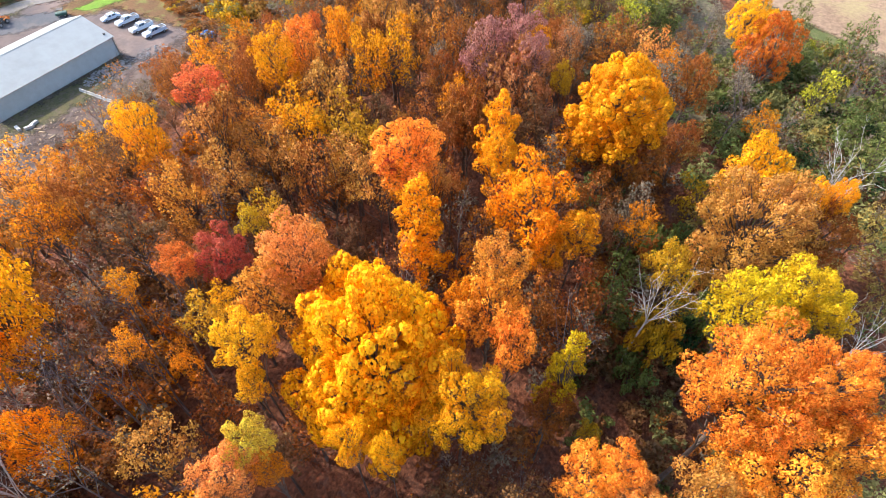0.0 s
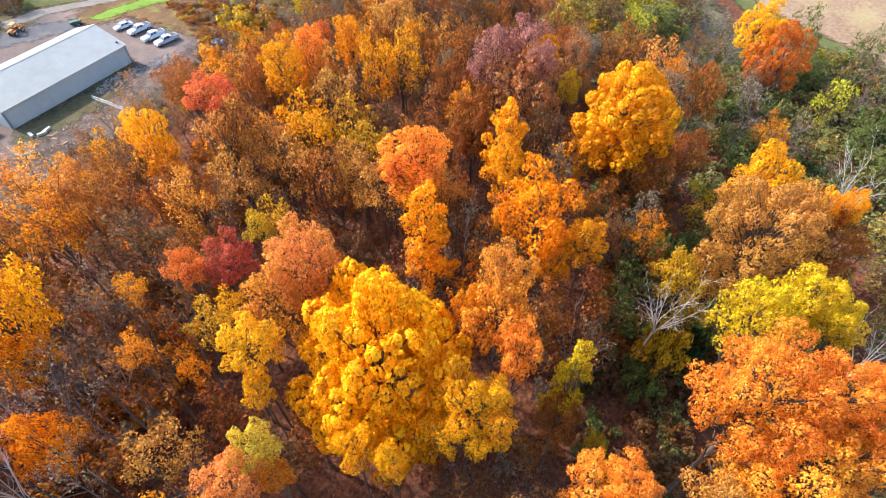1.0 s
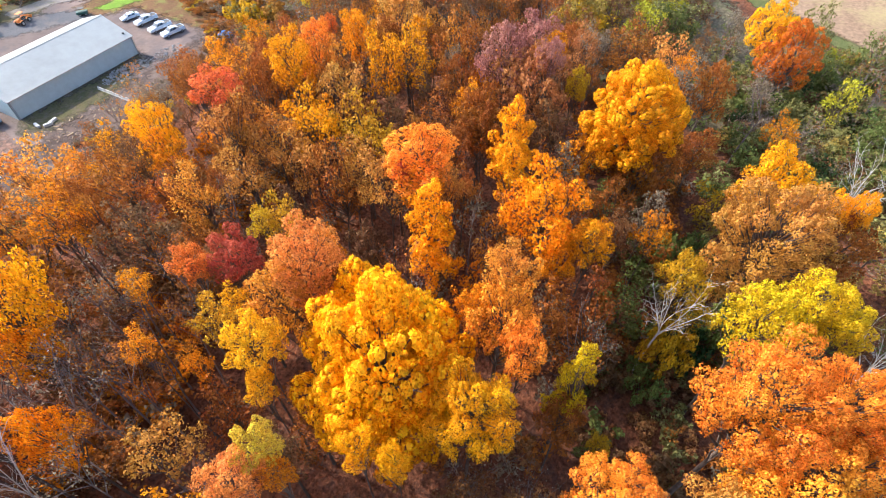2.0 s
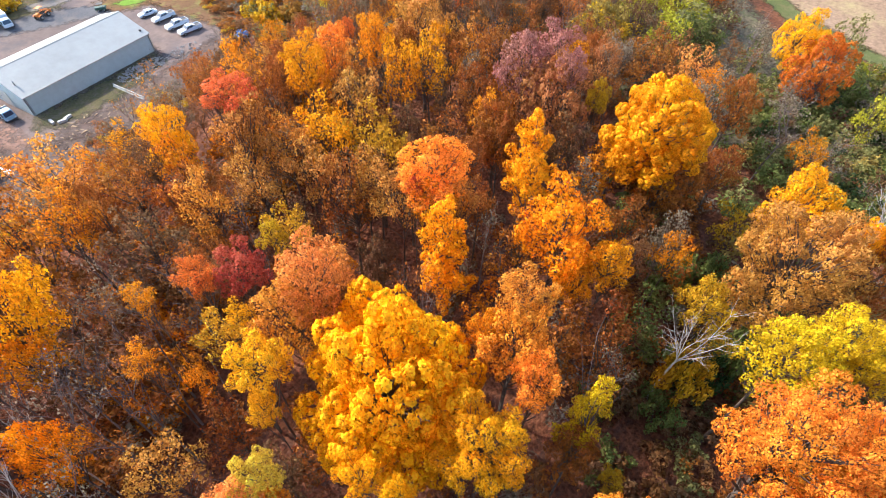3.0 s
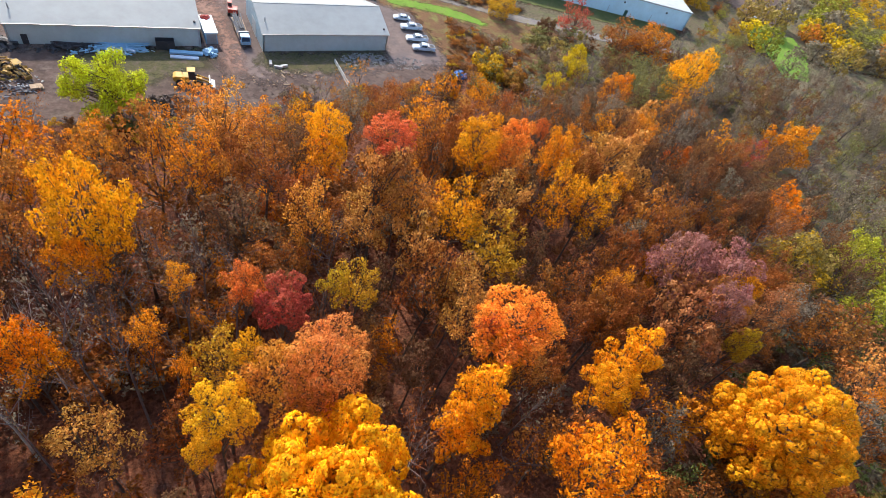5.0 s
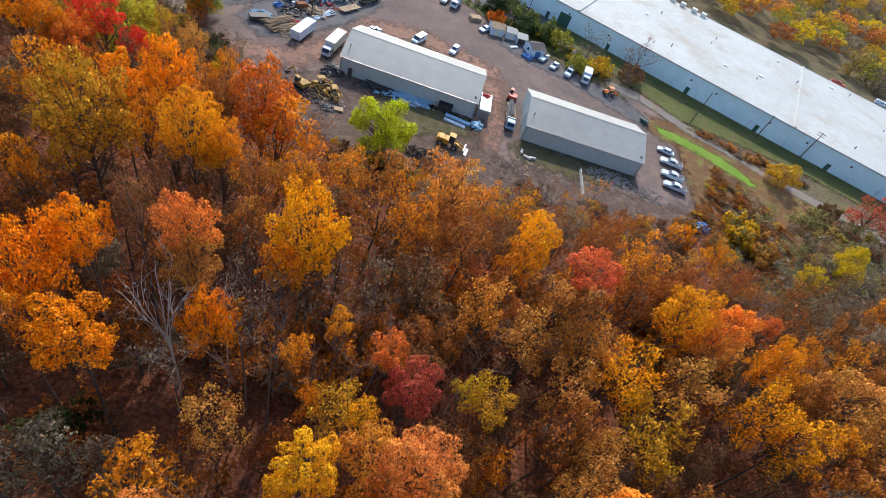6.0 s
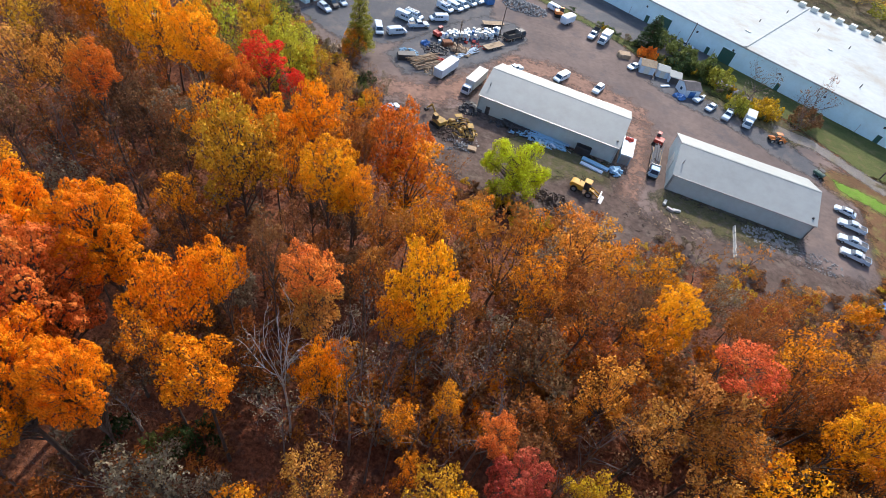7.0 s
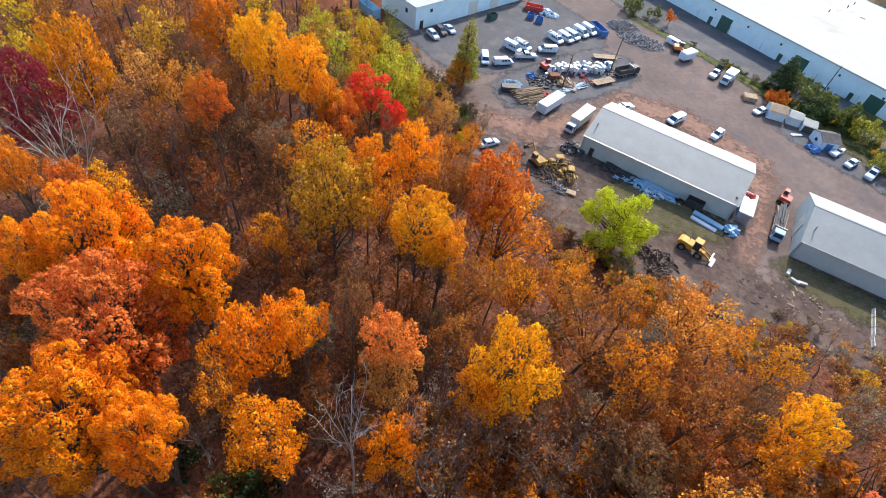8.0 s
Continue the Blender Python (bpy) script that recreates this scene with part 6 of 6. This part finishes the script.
tree("great", "tangerine", -54.2, -91.3, 29.5, 3.2, 8.9, shape=2)
tree("round", "tangerine", -51.5, -76.1, 28.0, 2.6, 7.3)
tree("round", "tangerine", -55.7, -79.7, 27.0, 4.3, 11.0)
tree("round", "tangerine", -47.0, -85.7, 26.0, 3.5, 7.1)
tree("oak", "orange", -53.3, -85.1, 25.0, 2.6, 5.2)
tree("maple", "wine", -109.1, -68.2, 27.0, 4.8, 13.2)
tree("round", "orange", -113.8, -58.1, 27.0, 5.3, 14.9)
tree("oak", "tan", -104.0, -54.0, 24.0, 5.2, 10.3)
tree("oak", "copper", -99.2, -51.8, 23.0, 3.9, 7.8)
tree("thin", "umber", -91.3, -60.9, 21.0, 4.5, 9.0)
tree("thin", "umber", -83.6, -59.8, 21.0, 4.4, 8.9)
tree("oak", "umber", -83.0, -53.3, 22.0, 4.2, 8.3)
tree("oak", "umber", -75.4, -56.0, 21.0, 4.0, 8.0)
tree("thin", "umber", -76.0, -62.9, 20.0, 3.8, 7.6)
tree("oak", "russet", -91.8, -55.5, 21.0, 3.7, 7.4)
tree("oak", "umber", -96.8, -63.4, 21.0, 4.0, 8.0)
tree("maple", "gold", -90.9, -39.7, 28.5, 4.5, 10.9)
tree("maple", "honey", -83.3, -40.1, 28.0, 4.4, 8.8)
tree("round", "gold", -96.4, -39.1, 27.0, 3.2, 8.8)
tree("round", "orange", -77.7, -41.8, 25.0, 3.1, 6.2)
tree("maple", "red", -75.6, -33.9, 23.0, 4.3, 5.4)
tree("round", "redorange", -75.9, -38.8, 22.0, 2.7, 5.5)
tree("maple", "red", -70.7, -32.2, 18.0, 1.9, 3.8)
tree("maple", "redorange", -84.4, -57.4, 29.0, 3.1, 6.3)
tree("round", "tangerine", -59.9, -43.4, 25.0, 4.4, 10.2)
tree("oak", "orange", -58.0, -53.5, 24.0, 3.5, 9.7)
tree("oak", "amber", -46.5, -58.1, 24.0, 2.8, 5.6)
tree("round", "tangerine", -62.8, -50.3, 26.0, 3.2, 6.4)
tree("round", "redorange", -74.4, -42.8, 23.0, 3.1, 7.3)
tree("oak", "orange", -69.7, -54.2, 27.0, 4.4, 8.8)
tree("round", "bronze", -62.1, -58.6, 29.0, 5.9, 11.8)
tree("maple", "honey", -49.1, -58.5, 29.5, 3.8, 7.7)
tree("round", "amber", -46.5, -57.9, 26.0, 2.7, 5.4)
tree("oak", "amber", -81.4, -74.7, 26.0, 3.0, 6.7)
tree("round", "redorange", -84.5, -77.1, 27.0, 3.1, 6.2)
tree("maple", "orange", -93.3, -78.9, 27.0, 2.6, 7.3)
tree("oak", "bronze", -113.6, -44.7, 24.0, 6.0, 12.1)
tree("round", "orange", -112.6, -31.2, 22.0, 5.4, 10.8)
tree("oak", "brown", -74.8, -57.1, 26.0, 3.6, 7.2)
tree("round", "coral", -43.1, -73.7, 29.5, 3.1, 6.1)
tree("round", "tan", -41.9, -75.0, 26.0, 3.2, 6.3)
tree("round", "tangerine", -38.5, -79.6, 24.0, 2.9, 8.1)
tree("round", "honey", -32.4, -67.8, 30.0, 4.6, 11.9)
tree("round", "redorange", -47.8, -38.5, 23.5, 6.1, 12.2)
tree("oak", "orange", -43.5, -42.8, 22.0, 7.2, 14.4)
tree("oak", "brown", -49.2, -71.6, 29.0, 2.6, 7.2)
tree("oak", "rust", -27.1, -52.2, 24.0, 7.1, 14.2)
tree("oak", "rust", -40.6, -60.3, 26.0, 3.7, 7.5)
tree("oak", "amber", -63.6, -68.1, 25.0, 2.6, 6.2)
tree("oak", "rust", -39.2, -67.7, 26.0, 2.9, 8.1)
tree("oak", "amber", 7.6, -72.9, 25.0, 4.6, 9.2)
tree("oak", "tan", 15.5, -72.7, 25.0, 4.3, 8.5)
tree("oak", "copper", 2.6, -69.2, 25.0, 4.0, 8.1)
tree("oak", "copper", 19.8, -66.1, 25.0, 3.5, 8.1)
tree("oak", "tan", 1.0, -88.8, 24.0, 3.4, 6.8)
tree("oak", "copper", -10.3, -67.5, 23.0, 4.0, 8.0)
tree("oak", "tan", -4.4, -70.3, 23.5, 4.1, 8.3)
tree("oak", "copper", -16.8, -45.2, 22.0, 4.9, 9.7)
tree("oak", "rust", -19.1, -59.5, 23.0, 4.0, 7.9)
tree("oak", "orange", -5.7, -58.1, 22.0, 3.3, 6.6)
tree("oak", "tan", 2.9, -84.4, 24.0, 3.5, 7.0)
tree("oak", "rust", -0.1, -65.2, 27.0, 4.6, 9.2)
tree("oak", "rust", -18.4, -38.9, 15.0, 4.8, 9.6)
tree("oak", "orange", -9.4, -36.1, 13.0, 4.5, 8.9)
tree("oak", "amber", -1.4, -35.6, 12.0, 4.1, 8.2)
tree("oak", "orange", -23.7, -40.2, 14.0, 4.0, 8.1)
tree("round", "tan", 42.1, -67.2, 25.0, 6.9, 13.8)
tree("round", "tangerine", 89.8, -77.4, 14.0, 5.7, 11.3)
tree("round", "orange", 119.3, -59.4, 14.0, 6.6, 13.3)
tree("oak", "crimson", 100.2, -61.0, 12.0, 4.1, 8.3)
tree("round", "rust", 20.1, -93.2, 21.0, 3.3, 6.7)
tree("maple", "gold", 12.7, -100.8, 24.0, 2.7, 5.4)
tree("oak", "russet", 11.7, -58.1, 25.0, 3.9, 10.8)
tree("bare", "grey", 1.6, -124.6, 22.5, 4.2, 10.0)
tree("bare", "grey", -42.2, -80.4, 28.0, 4.0, 11.0)
tree("thin", "grey", 54.0, -128.6, 19.0, 4.6, 10.0)
tree("bare", "grey", 7.2, -145.1, 22.0, 3.6)
tree("bare", "grey", 41.5, -145.7, 19.0, 5.8)
tree("shrub", "green", 11.8, -130.7, 9.0, 4.2)
tree("bare", "grey", -38.5, -75.9, 23.0, 2.6)
tree("thin", "grey", 73.2, -130.5, 12.0, 4.5)
tree("thin", "grey", -22.7, -68.5, 22.0, 3.9)
tree("thin", "grey", -30.4, -69.6, 21.0, 4.3)
tree("thin", "grey", -20.1, -111.4, 10.0, 4.8)
tree("thin", "grey", -18.6, -117.9, 9.0, 3.0)
tree("thin", "grey", 7.9, -97.3, 17.0, 3.1)
tree("shrub", "dark", -60.5, -88.8, 5.0, 2.6)
tree("shrub", "dark", -51.8, -85.6, 5.0, 3.0)
tree("shrub", "green", -54.5, -88.1, 5.0, 2.6)
tree("maple", "red", -77.7, -23.0, 11.0, 2.9)
tree("bare", "grey", -101.5, -69.4, 27.0, 7.4)
tree("oak", "lime", -101.3, -12.2, 13.0, 6.9)
tree("oak", "lime", -113.5, -3.7, 11.0, 5.4)
tree("oak", "lime", -91.5, -2.4, 12.0, 5.4)
tree("oak", "olive", -102.0, 2.1, 11.0, 5.1)
tree("oak", "lime", -85.7, -5.2, 10.0, 4.5)
tree("round", "lime", -84.9, -13.9, 13.0, 6.8)
tree("oak", "olive", -94.7, -10.7, 12.0, 4.9)
tree("shrub", "redorange", -47.2, 84.8, 5.0, 2.3)
tree("shrub", "green", -59.7, 85.1, 5.0, 3.6)
tree("shrub", "green", -52.3, 86.5, 4.0, 2.9)
tree("thin", "grey", -6.8, -36.5, 13.0, 4.8)
tree("thin", "grey", 1.0, -33.5, 14.0, 4.8)
tree("oak", "rust", 106.7, -5.3, 12.0, 9.0, 11.0)
tree("oak", "orange", 113.5, -9.5, 12.0, 7.0, 9.0)
tree("oak", "rust", 115.7, -5.7, 11.0, 9.9)
tree("oak", "crimson", 96.0, 7.7, 12.0, 6.0, 10.0)
tree("round", "citron", 81.6, -12.6, 9.0, 3.6, 8.0)
tree("round", "citron", 79.2, -17.4, 7.0, 3.2, 6.0)
tree("round", "citron", 66.6, -23.4, 7.0, 2.8)
tree("round", "olive", 76.0, 18.6, 7.0, 5.1)
tree("round", "orange", 76.7, -33.5, 13.0, 4.2)
tree("round", "tan", 191.1, 61.3, 8.0, 7.6)
tree("round", "olive", 213.0, 69.6, 9.0, 9.0)
tree("round", "olive", 179.2, 32.5, 9.0, 8.5)
tree("round", "rust", 270.7, 127.1, 9.0, 11.2)
tree("round", "gold", 108.9, -29.5, 17.0, 7.1)
tree("oak", "orange", 84.9, -45.3, 17.0, 5.7)
tree("round", "tan", 67.1, -50.6, 17.0, 6.8)
tree("shrub", "olive", 53.7, -12.0, 6.0, 5.4)
tree("shrub", "orange", 36.9, -20.3, 5.0, 3.2)
tree("shrub", "tan", 58.0, -15.4, 5.0, 5.7)
tree("shrub", "green", 4.8, 61.3, 6.0, 5.4)
tree("shrub", "green", -6.3, 70.7, 5.0, 5.3)
tree("shrub", "green", -0.8, 66.4, 5.0, 5.2)
tree("shrub", "fir", 10.8, 58.2, 5.0, 4.6)
tree("shrub", "green", 6.9, 61.6, 4.0, 4.1)
tree("shrub", "fir", 16.4, 46.1, 5.0, 3.4)
tree("shrub", "olive", 23.5, 48.9, 5.0, 4.6)
tree("shrub", "dark", -0.8, 59.2, 5.0, 5.6)
tree("thin", "grey", 19.8, 56.1, 10.0, 7.2)
tree("thin", "brown", 31.6, 47.0, 11.0, 5.0)
tree("thin", "brown", 37.9, 59.6, 11.0, 4.7)
tree("shrub", "umber", 35.1, 50.7, 5.0, 4.6)
tree("shrub", "redorange", -10.7, 59.3, 4.0, 3.3)
tree("shrub", "dark", -71.8, -2.6, 3.0, 3.1)
tree("willow", "chartreuse", -31.0, -19.6, 11.2, 6.6, 9.4)
for x, y, h, r, hue in ((-30.5, -24.5, 3.0, 2.4, "olive"), (-27.0, -23.2, 2.4, 2.2, "moss"), (-24.5, -25.6, 2.8, 2.6, "green"), (-21.5, -26.4, 2.2, 2.2, "olive"), (-27.5, -26.8, 3.2, 2.6, "green"), (-33.5, -24.0, 2.4, 2.0, "moss"), (-19.0, -28.4, 2.0, 1.8, "moss")):
    tree("shrub", hue, x, y, h, r)
tree("larch", "fir", -79.0, 8.6, 16.0, 3.9, 14.0)
tree("round", "orange", -79.8, 7.2, 7.5, 3.4)
tree("conifer", "dark", -11.0, 67.0, 10.0, 4.2)


def inside(x, y, poly):
    n, c = len(poly), False
    for i in range(n):
        (ax, ay), (bx, by) = poly[i], poly[i - 1]
        if (ay > y) != (by > y) and x < (bx - ax) * (y - ay) / (by - ay) + ax:
            c = not c
    return c


# the wooded stretch: nothing grows on past its southern border
GROWN = [(-190, -55), (-130, -80), (-85, -100), (-40, -112), (-20, -138), (5, -158), (15, -168), (150, -168), (180, -130), (215, -100), (300, -55), (460, -40), (460, 400), (-300, 400), (-300, -55)]


def scatter(poly, gap, tries, kinds, hues, hr, rr, seed, avoid=(), touch=0.72):
    """Fills an area with trees wherever there is room between those that stand already."""
    r = random.Random(seed)
    xs, ys = [p[0] for p in poly], [p[1] for p in poly]
    for i in range(tries):
        x, y = r.uniform(min(xs), max(xs)), r.uniform(min(ys), max(ys))
        rad = r.uniform(*rr)
        if not inside(x, y, poly) or not inside(x, y, GROWN) or any(inside(x, y, a) for a in avoid):
            continue
        if any((x - a) ** 2 + (y - b) ** 2 < (touch * (rad + c) + gap) ** 2 for a, b, c in TREES):
            continue
        tree(r.choice(kinds), r.choice(hues), x, y, r.uniform(*hr), rad)


WOODS = [(-72, -36), (-52, -40), (-36, -44), (-18, -48), (0, -46), (16, -44), (34, -44), (52, -42), (66, -46), (76, -56), (84, -64), (66, -86), (62, -112), (36, -128), (10, -134), (-14, -140), (-40, -150), (-80, -130), (-96, -80), (-110, -40), (-96, -24)]
GULLY = [(16, -122), (4, -117), (-9, -121), (-22, -130), (-14, -140), (10, -134), (40, -118), (60, -112), (66, -100), (48, -102), (30, -112)]
HOLLOW = [(40, -110), (49, -116), (53, -128), (48, -140), (38, -138), (18, -131), (20, -117)]
CLEARINGS = ([(-98, -60), (-91, -50), (-80, -53), (-79, -62), (-87, -67)], [(-64, -89), (-56, -82), (-45, -81), (-40, -89), (-56, -96)], [(-37, -75), (-12, -56), (-10, -62), (-34, -79)], [(-76, -99), (-69, -95), (-62, -97), (-69, -103)], [(-25, -62), (-21, -69), (-26, -76), (-31, -71)])
BROWNS = ["brown", "brown", "umber", "umber", "umber", "russet", "russet", "russet", "rust", "rust", "orange", "grey"]
scatter([(-41, -88), (-27, -88), (-18, -73), (-26, -62), (-42, -70)], 0.0, 60, ["thin"], ["brown", "grey", "rust"], (22, 27), (2.6, 4.0), 71, touch=0.5)
scatter(WOODS, 0.0, 9000, ["oak"] * 5 + ["hickory"] * 6 + ["round", "thin", "thin"], BROWNS, (16, 22.5), (2.6, 4.5), 3, avoid=(GULLY, HOLLOW, *CLEARINGS), touch=0.6)
for k, glade in enumerate(CLEARINGS):
    scatter(glade, 0.3, 40, ["thin"], ["brown", "grey", "rust"], (12, 17), (2.4, 3.6), 60 + k, touch=0.6)
BELT = [(-62, -18), (-50, -26), (-38, -30), (-24, -34), (-8, -30), (6, -24), (18, -26), (31, -29), (44, -26), (60, -32), (66, -46), (52, -42), (34, -44), (16, -44), (0, -46), (-18, -48), (-36, -44), (-52, -40), (-72, -36), (-96, -24), (-90, -10)]
scatter(BELT, 0.0, 900, ["hickory", "thin", "thin", "oak"], ["rust", "brown", "rust", "tan", "orange"], (9, 15), (2.4, 3.8), 33)
WESTWOODS = [(-96, -24), (-110, -40), (-96, -80), (-80, -130), (-180, -140), (-190, 0), (-150, 12), (-118, 4), (-104, -12)]
scatter(WESTWOODS, 0.0, 1300, ["ash", "ash", "oak", "thin"], ["rust", "orange", "brown", "olive", "tan", "gold"], (17, 25), (3.2, 5.0), 4)
SOUTH = [(-14, -140), (60, -120), (70, -104), (92, -110), (108, -150), (94, -182), (60, -220), (-60, -230), (-80, -130), (-40, -150)]
scatter(SOUTH, 0.2, 700, ["ash", "ash", "thin", "thin"], ["straw", "green", "brown", "moss", "grey"], (9, 17), (2.8, 4.8), 5, avoid=(HOLLOW,))
FAR_LAWN = [(194, 12), (208, 18), (206, 6), (222, 8), (214, -6), (190, -24), (178, -20), (188, -5)]
FAR_LOT = [(210, 36), (256, 74), (298, 92), (330, 96), (300, 64), (252, 31), (228, 18), (209, 19)]
FAR_ROWS = [(312, 119), (334, 155), (368, 205), (417, 232), (400, 190), (371, 151)]
EASTWOODS = [(62, -30), (88, -20), (120, -16), (160, -20), (260, -60), (330, -60), (200, -92), (150, -105), (108, -118), (92, -108), (66, -88), (84, -64), (76, -50)]
scatter([(50, -42), (84, -40), (104, -60), (92, -98), (66, -110), (58, -80)], 0.0, 500, ["oak", "oak", "thin"], ["umber", "rosewood", "brown", "brown", "umber"], (9, 16), (3.0, 5.0), 61, touch=0.55)
scatter(EASTWOODS, 0.0, 1500, ["thin", "thin", "ash"], ["moss", "grey", "umber", "grey", "brown"], (8, 15), (2.8, 4.6), 6, avoid=(FAR_LAWN, FAR_LOT), touch=0.6)


THICKET = [(-120, 2), (-104, 12), (-88, 2), (-74, -8), (-70, -16), (-84, -24), (-112, -16)]
scatter(THICKET, -0.4, 260, ["ash", "ash", "thin"], ["lime", "olive", "olive", "tan", "green"], (7, 12), (2.0, 3.6), 44, touch=0.6)
YARD_EDGE = [(-85, 5), (-80, 6), (-72, 1), (-66, -3), (-65, -9), (-70, -11), (-77, -4)]
scatter(YARD_EDGE, 0.0, 90, ["thin", "thin", "ash"], ["grey", "umber", "brown", "green"], (3.5, 6.5), (1.5, 2.6), 45, touch=0.55)
CORNER = [(156, 5), (168, 13), (186, 29), (200, 33), (192, 14), (172, -4), (150, -9), (146, -3)]
scatter(CORNER, 0.0, 120, ["ash", "ash", "oak"], ["olive", "fir", "rust", "straw", "moss"], (3.0, 5.0), (2.2, 3.6), 46, touch=0.5)


# the rest of the low growth and the far woods, joined by colour
BRUSH = {}


def brush(kind, hue, x, y, h, r):
    """Adds a bush or a far tree to the joined growth of that colour."""
    tm, cm, R, foot, top, mid = PROTO[kind][trng.randrange(len(PROTO[kind]))]
    V = points_of(cm)
    a = trng.uniform(0, 6.283)
    q = V * (r / R, r / R, h / top)
    q = np.stack([q[:, 0] * math.cos(a) - q[:, 1] * math.sin(a) + x, q[:, 0] * math.sin(a) + q[:, 1] * math.cos(a) + y, q[:, 2]], 1)
    BRUSH.setdefault((kind, hue), []).append(q)


def far_woods(poly, gap, tries, hues, hr, rr, seed, keep):
    """Distant trees: the nearest are things of their own, the rest are joined."""
    r = random.Random(seed)
    xs, ys = [p[0] for p in poly], [p[1] for p in poly]
    for i in range(tries):
        x, y, rad = r.uniform(min(xs), max(xs)), r.uniform(min(ys), max(ys)), r.uniform(*rr)
        if any(inside(x, y, a) for a in (FAR_LAWN, FAR_LOT, FAR_ROWS)):
            continue
        if not inside(x, y, poly) or any((x - a) ** 2 + (y - b) ** 2 < (0.54 * (rad + c) + gap) ** 2 for a, b, c in TREES):
            continue
        hue, h = r.choice(hues), r.uniform(*hr)
        if keep(x, y):
            tree("far", hue, x, y, h, rad)
        else:
            TREES.append((x, y, rad))
            brush("far", hue, x, y, h, rad)


NORTHWOODS = [(166, 4), (190, 58), (214, 74), (196, 94), (180, 116), (120, 134), (-60, 206), (-40, 300), (160, 360), (330, 300), (440, 180), (460, 0), (330, -50), (200, -20)]
far_woods(NORTHWOODS, 0.0, 3600, ["straw", "grey", "olive", "moss", "straw", "fir", "citron", "rust", "grey", "olive", "copper"], (7, 13), (5.0, 8.5), 7, lambda x, y: x > 150 and x < 250 and y < 140)
NWOODS = [(-118, 8), (-150, 12), (-190, 0), (-260, 40), (-260, 200), (-160, 200), (-134, 60)]
far_woods(NWOODS, 0.6, 400, ["olive", "tan", "rust", "orange", "green"], (10, 16), (3.4, 6.0), 8, lambda x, y: x > -160)

VALE = [(83, -123), (89, -140), (71, -157), (42, -155), (48, -142), (54, -127)]
EDGE = [(47, -3), (56, 16), (66, 8), (72, -6), (62, -24), (44, -22), (36, -16)]
HEDGE = [(-60, 86), (-36, 77), (-22, 71), (-8, 66), (6, 61), (18, 56), (27, 47), (22, 46), (6, 54), (-10, 61), (-24, 70), (-36, 75), (-56, 84)]
for poly, n, hues, hh, rr, sd, own in (
        (EDGE, 240, ["rust", "rust", "brown", "olive", "grey", "brown"], (0.6, 1.7), (0.9, 1.9), 12, 26),
        (GULLY, 120, ["green", "moss", "umber", "umber", "brown"], (2, 5), (1.6, 3.2), 13, 40),
        (SOUTH, 260, ["green", "moss", "green", "grey", "straw"], (3, 7), (1.8, 3.4), 14, 5),
        (HOLLOW, 60, ["umber", "green", "umber", "brown"], (1.5, 4), (1.4, 2.8), 23, 12),
        (VALE, 260, ["green", "moss", "grey", "dark", "moss", "umber"], (3, 7), (1.8, 3.4), 14, 30),
        (EASTWOODS, 380, ["grey", "umber", "moss", "straw"], (3, 7), (1.8, 3.4), 15, 5),
        (WOODS, 480, ["brown", "rust", "rust", "grey"], (3, 8), (1.4, 2.8), 16, 10),
        ([(-62, -14), (-70, -2), (-84, 4), (-106, 18), (-126, 14), (-122, 2), (-104, -16)], 170, ["olive", "tan", "grey", "brown"], (1.5, 3.5), (1.2, 2.4), 17, 26),
        ([(-40, -20), (-25, -25), (-10, -22), (5, -13), (18, -16), (40, -14), (44, -26), (18, -28), (6, -26), (-22, -36), (-38, -32)], 110, ["tan", "grey", "brown", "olive"], (0.8, 2.2), (1.0, 2.0), 18, 26),
        ([(44, -14), (66, 4), (90, 10), (120, 0), (158, -16), (150, -40), (90, -30), (62, -32), (44, -26)], 330, ["grey", "straw", "moss", "umber", "moss", "brown"], (2, 5.5), (1.5, 3.2), 20, 26),
        ([(-44, -70), (-10, -46), (20, -42), (40, -40), (44, -52), (10, -62), (-10, -66), (-34, -80)], 300, ["rust", "brown", "rust", "grey", "brown", "orange"], (4, 9), (1.6, 3.0), 16, 6),
        ([(52, 33), (60, 34), (74, 30), (88, 24), (84, 20.5), (70, 25), (56, 31)], 60, ["rust", "brown", "grey", "tan"], (0.6, 1.4), (0.9, 1.6), 21, 12),
        (HEDGE, 60, ["green", "dark", "grey", "green", "olive"], (1.0, 2.4), (1.0, 1.8), 19, 24)):
    r = random.Random(sd)
    xs, ys = [p[0] for p in poly], [p[1] for p in poly]
    done = 0
    while done < n:
        x, y = r.uniform(min(xs), max(xs)), r.uniform(min(ys), max(ys))
        if inside(x, y, poly) and inside(x, y, GROWN):
            (tree if done < own else brush)("shrub" if done < own or sd not in (14, 15, 16, 20) else "sapling", r.choice(hues), x, y, r.uniform(*hh), r.uniform(*rr))
            done += 1
for (kind, hue), pieces in BRUSH.items():
    V = np.concatenate(pieces)
    me = leaves_from("growth", V)
    o = new("undergrowth" if kind != "far" else "distant_woods", me)
    o.color = (*HUES[hue], 1)
    tagged(o, (("low %s undergrowth on the woodland floor" if kind == "shrub" else "%s saplings crowding the woodland floor") if kind != "far" else "distant %s woods beyond the warehouse") % WORDS[hue], "bushes" if kind != "far" else "woods", kind="stuff")
